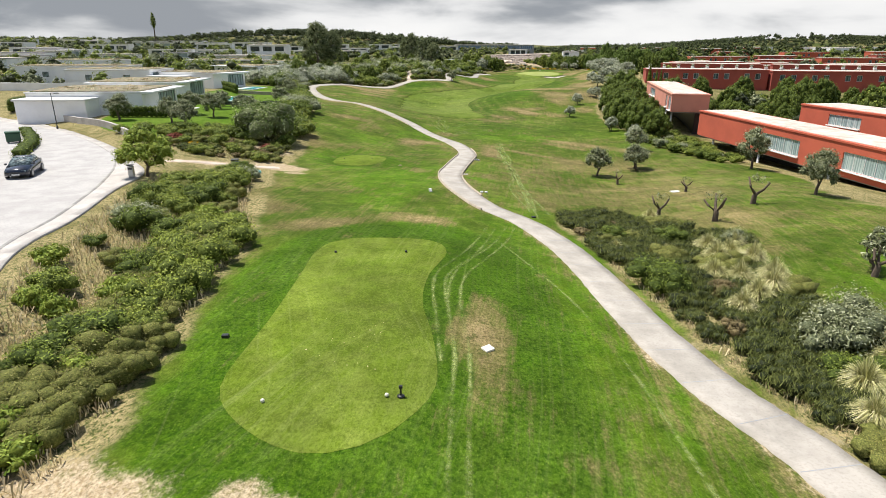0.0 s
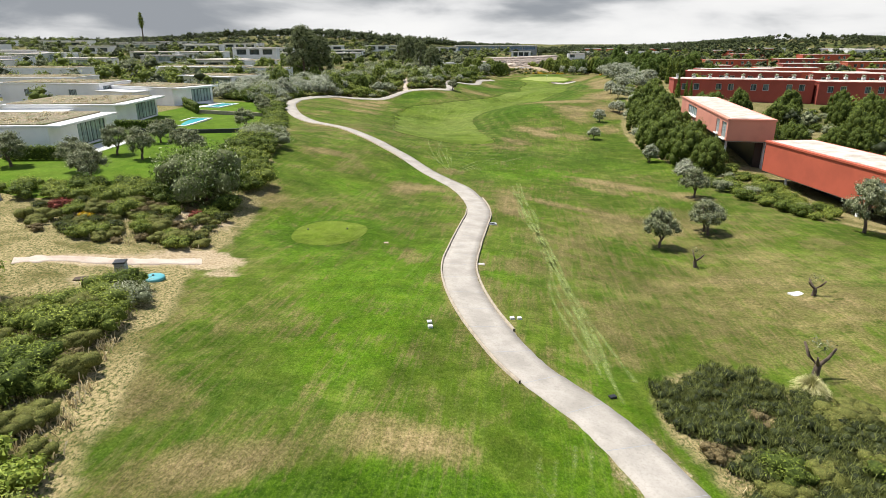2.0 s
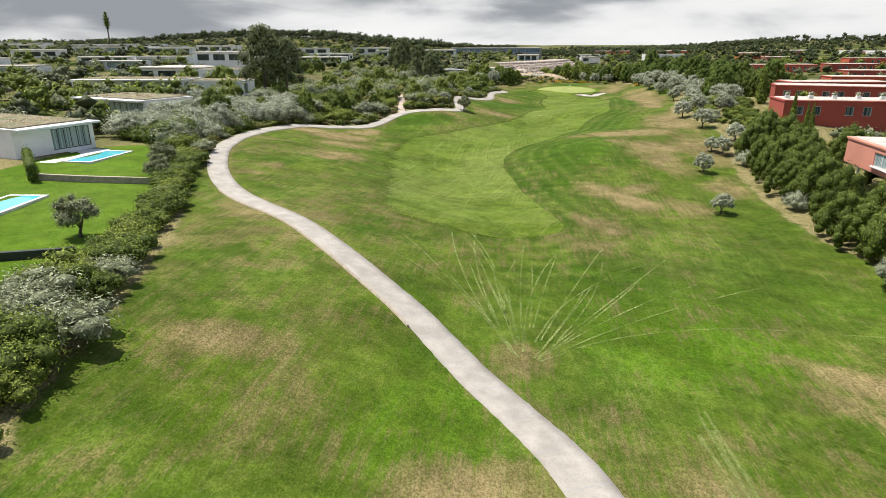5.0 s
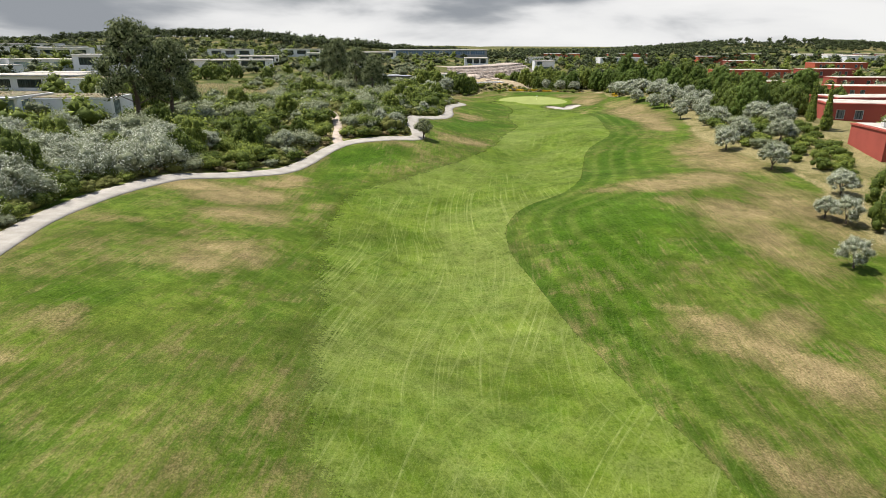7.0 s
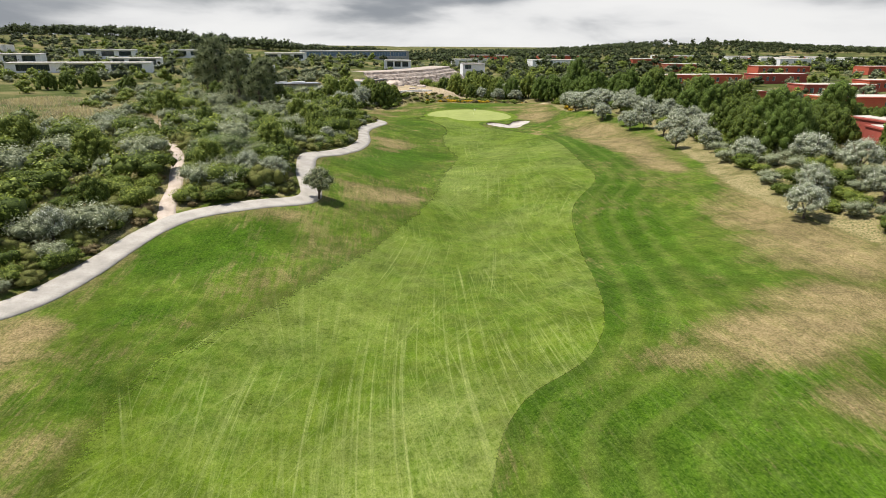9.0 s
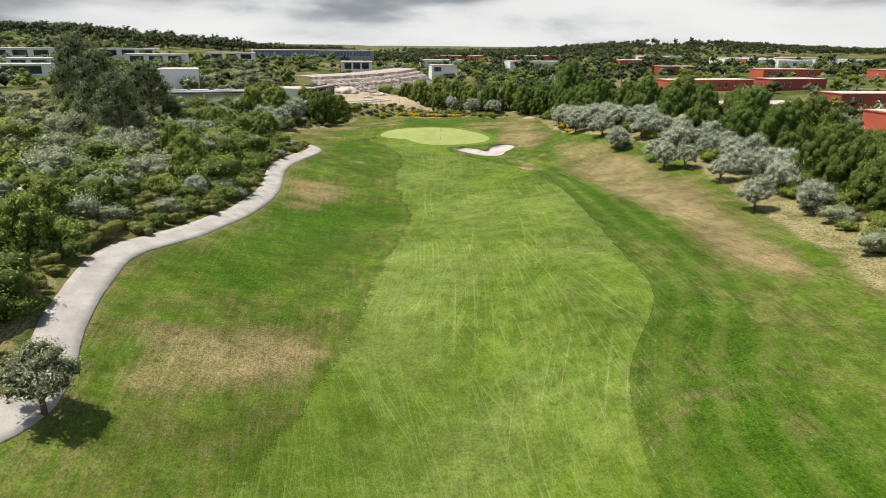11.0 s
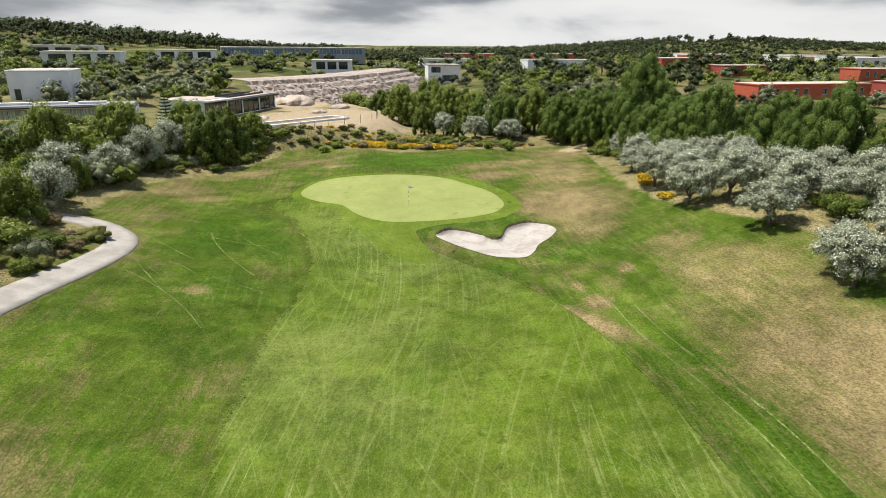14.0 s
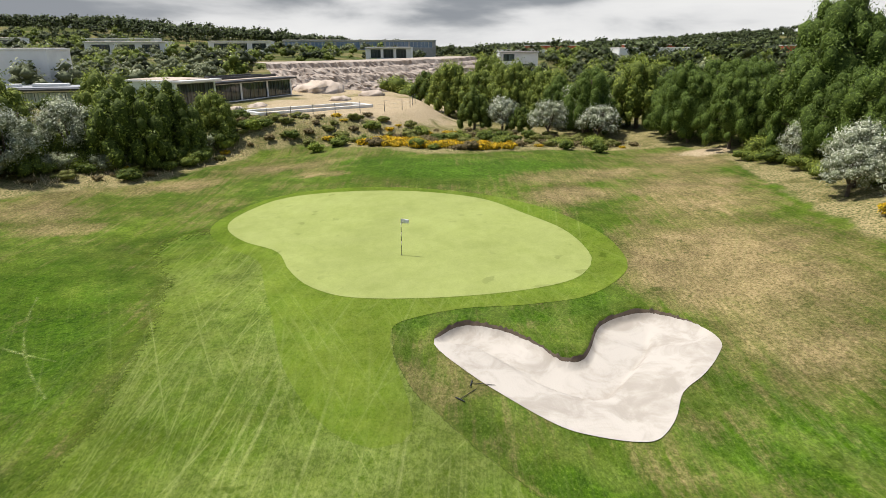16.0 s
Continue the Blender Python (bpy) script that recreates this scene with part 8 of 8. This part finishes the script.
def car(x, y, turn):
    """A dark saloon: body, cabin glass, wheels, lamps, bumpers."""
    paint, ncar = material("car_paint")
    surface(ncar, (0.012, 0.016, 0.028), 0.22, None, 0.35, **{"Coat Weight": 0.8})
    trim = plain("car_trim", (0.03, 0.03, 0.032), 0.6)
    c = group("parked_car", (x, y, ground_at(x, y) + 0.14), "dark blue parked saloon car on the pale road", "car", turn)

    def loft(name, rows, mat, parent):
        """Rows of (x, half width low, half width high, z low, z high)."""
        verts, faces = [], []
        for px, wl, wh, zl, zh in rows:
            verts += [(px, -wl, zl), (px, -wl * 1.0, zl + (zh - zl) * 0.55), (px, -wh, zh), (px, wh, zh), (px, wl, zl + (zh - zl) * 0.55), (px, wl, zl)]
        for k in range(len(rows) - 1):
            for i in range(6):
                a, b = k * 6 + i, k * 6 + (i + 1) % 6
                faces.append((a, a + 6, b + 6, b))
        faces += [tuple(range(6)), tuple(reversed(range(len(verts) - 6, len(verts))))]
        return part(name, mesh_from(name, verts, faces, mat, flat=False), parent)

    loft("body", [(-2.2, 0.66, 0.6, 0.42, 0.88), (-2.05, 0.82, 0.74, 0.26, 0.96), (-1.3, 0.89, 0.82, 0.2, 0.98), (0.0, 0.90, 0.84, 0.2, 0.95), (1.0, 0.89, 0.80, 0.2, 0.92), (1.9, 0.82, 0.70, 0.24, 0.80), (2.2, 0.66, 0.58, 0.36, 0.68)], paint, c)
    loft("cabin_glass", [(-1.75, 0.74, 0.62, 0.955, 0.97), (-1.0, 0.78, 0.60, 0.955, 1.39), (0.1, 0.79, 0.60, 0.945, 1.42), (1.05, 0.76, 0.66, 0.90, 0.935)], GLASS, c)
    loft("roof", [(-1.0, 0.60, 0.56, 1.385, 1.41), (-0.4, 0.61, 0.56, 1.405, 1.45), (0.1, 0.60, 0.55, 1.41, 1.44)], paint, c)
    for px in (-1.35, 1.35):
        for py in (-0.82, 0.82):
            w = part("wheel", lathe("wheel", [(0.2, -0.1), (0.31, -0.1), (0.325, -0.06), (0.325, 0.06), (0.31, 0.1), (0.2, 0.1)], BLACK, 18), c)
            w.matrix_basis = pose(px, py, 0.325, 90, 0, 0)
            part("rim", lathe("rim", [(0.05, -0.108), (0.19, -0.102), (0.19, 0.102), (0.05, 0.108)], STEEL, 14), w, "alloy rim")
    for py in (-0.56, 0.56):
        part("headlight", boxes("headlight", [(2.02, py - 0.16, 0.58, 2.19, py + 0.16, 0.70)], GLASS, 0.03), c)
        part("mirror", boxes("mirror", [(0.72, (0.86 if py > 0 else -1.04), 0.93, 0.88, (1.04 if py > 0 else -0.86), 1.06)], paint, 0.03), c)
    part("grille", boxes("grille", [(2.15, -0.34, 0.46, 2.225, 0.34, 0.60)], trim, 0.01), c)
    part("plate_bar", boxes("plate_bar", [(2.2, -0.26, 0.34, 2.24, 0.26, 0.44)], SLAB, 0.005), c, "plain pale plate")


car(-33.2, 47.6, -72)

# planted island and hedges by the road
for pts, h, w, label in ((line([(-62, 89), (-60.2, 92.5), (-58.5, 96)], 4), 2.0, 1.3, "tall clipped dark hedge at the corner of a garden"), (line([(-41, 124), (-46, 131.5)], 4), 1.9, 1.0, "clipped dark green hedge between two gardens"), (line([(-50, 164), (-44, 160)], 4), 2.0, 1.2, "clipped dark green hedge between two gardens"), (line([(-78, 204), (-62, 201), (-45, 198)], 5), 1.9, 1.4, "long clipped green hedge across a garden"), (line([(-72, 190), (-58, 188), (-46, 186)], 5), 1.8, 1.4, "long clipped green hedge across a garden"), (line([(-43, 80.5), (-36, 81.5)], 4), 1.5, 1.0, "clipped dark green hedge beside a villa"), (line([(-44, 104), (-37, 104.6)], 4), 1.4, 1.0, "clipped dark green hedge beside a villa"), (line([(-38.5, 55), (-42.5, 63), (-48, 70.5)], 4), 0.9, 1.6, "low hedge on the kerbed island beside the road")):
    k = np.random.RandomState(len(pts) + int(h * 10))
    blobs = []
    for px, py in line(pts, 3):
        gz = ground_at(px, py)
        blobs += [(px, py, gz + h * f, w * 0.5, w * 0.5, h * 0.34) for f in (0.3, 0.7)]
    tagged(new("hedge", foliage_mesh("hedge", k, blobs, 1200, 0.17, 0.09, LEAF_DARK, True, 0.86, 3, 7, 0.2, shell=(0.85, 1.15))), label, "hedge")

# a mast dressed as a conifer on the far ridge
z = ground_at(-263, 587)
mast = group("disguised_mast", (-263, 587, z), "tall phone mast disguised as a dark conifer", "mast")
part("pole", lathe("pole", [(0.6, -1), (0.35, 25)], BARK, 8), mast)
part("sham_foliage", foliage_mesh("sham_foliage", np.random.RandomState(77), [(0, 0, 14.5 + 2.1 * k, (1.5, 2.3, 2.6, 2.4, 1.9, 1.2)[k], (1.5, 2.3, 2.6, 2.4, 1.9, 1.2)[k], 1.7) for k in range(6)], 700, 1.0, 0.45, LEAF_DARK, True), mast)
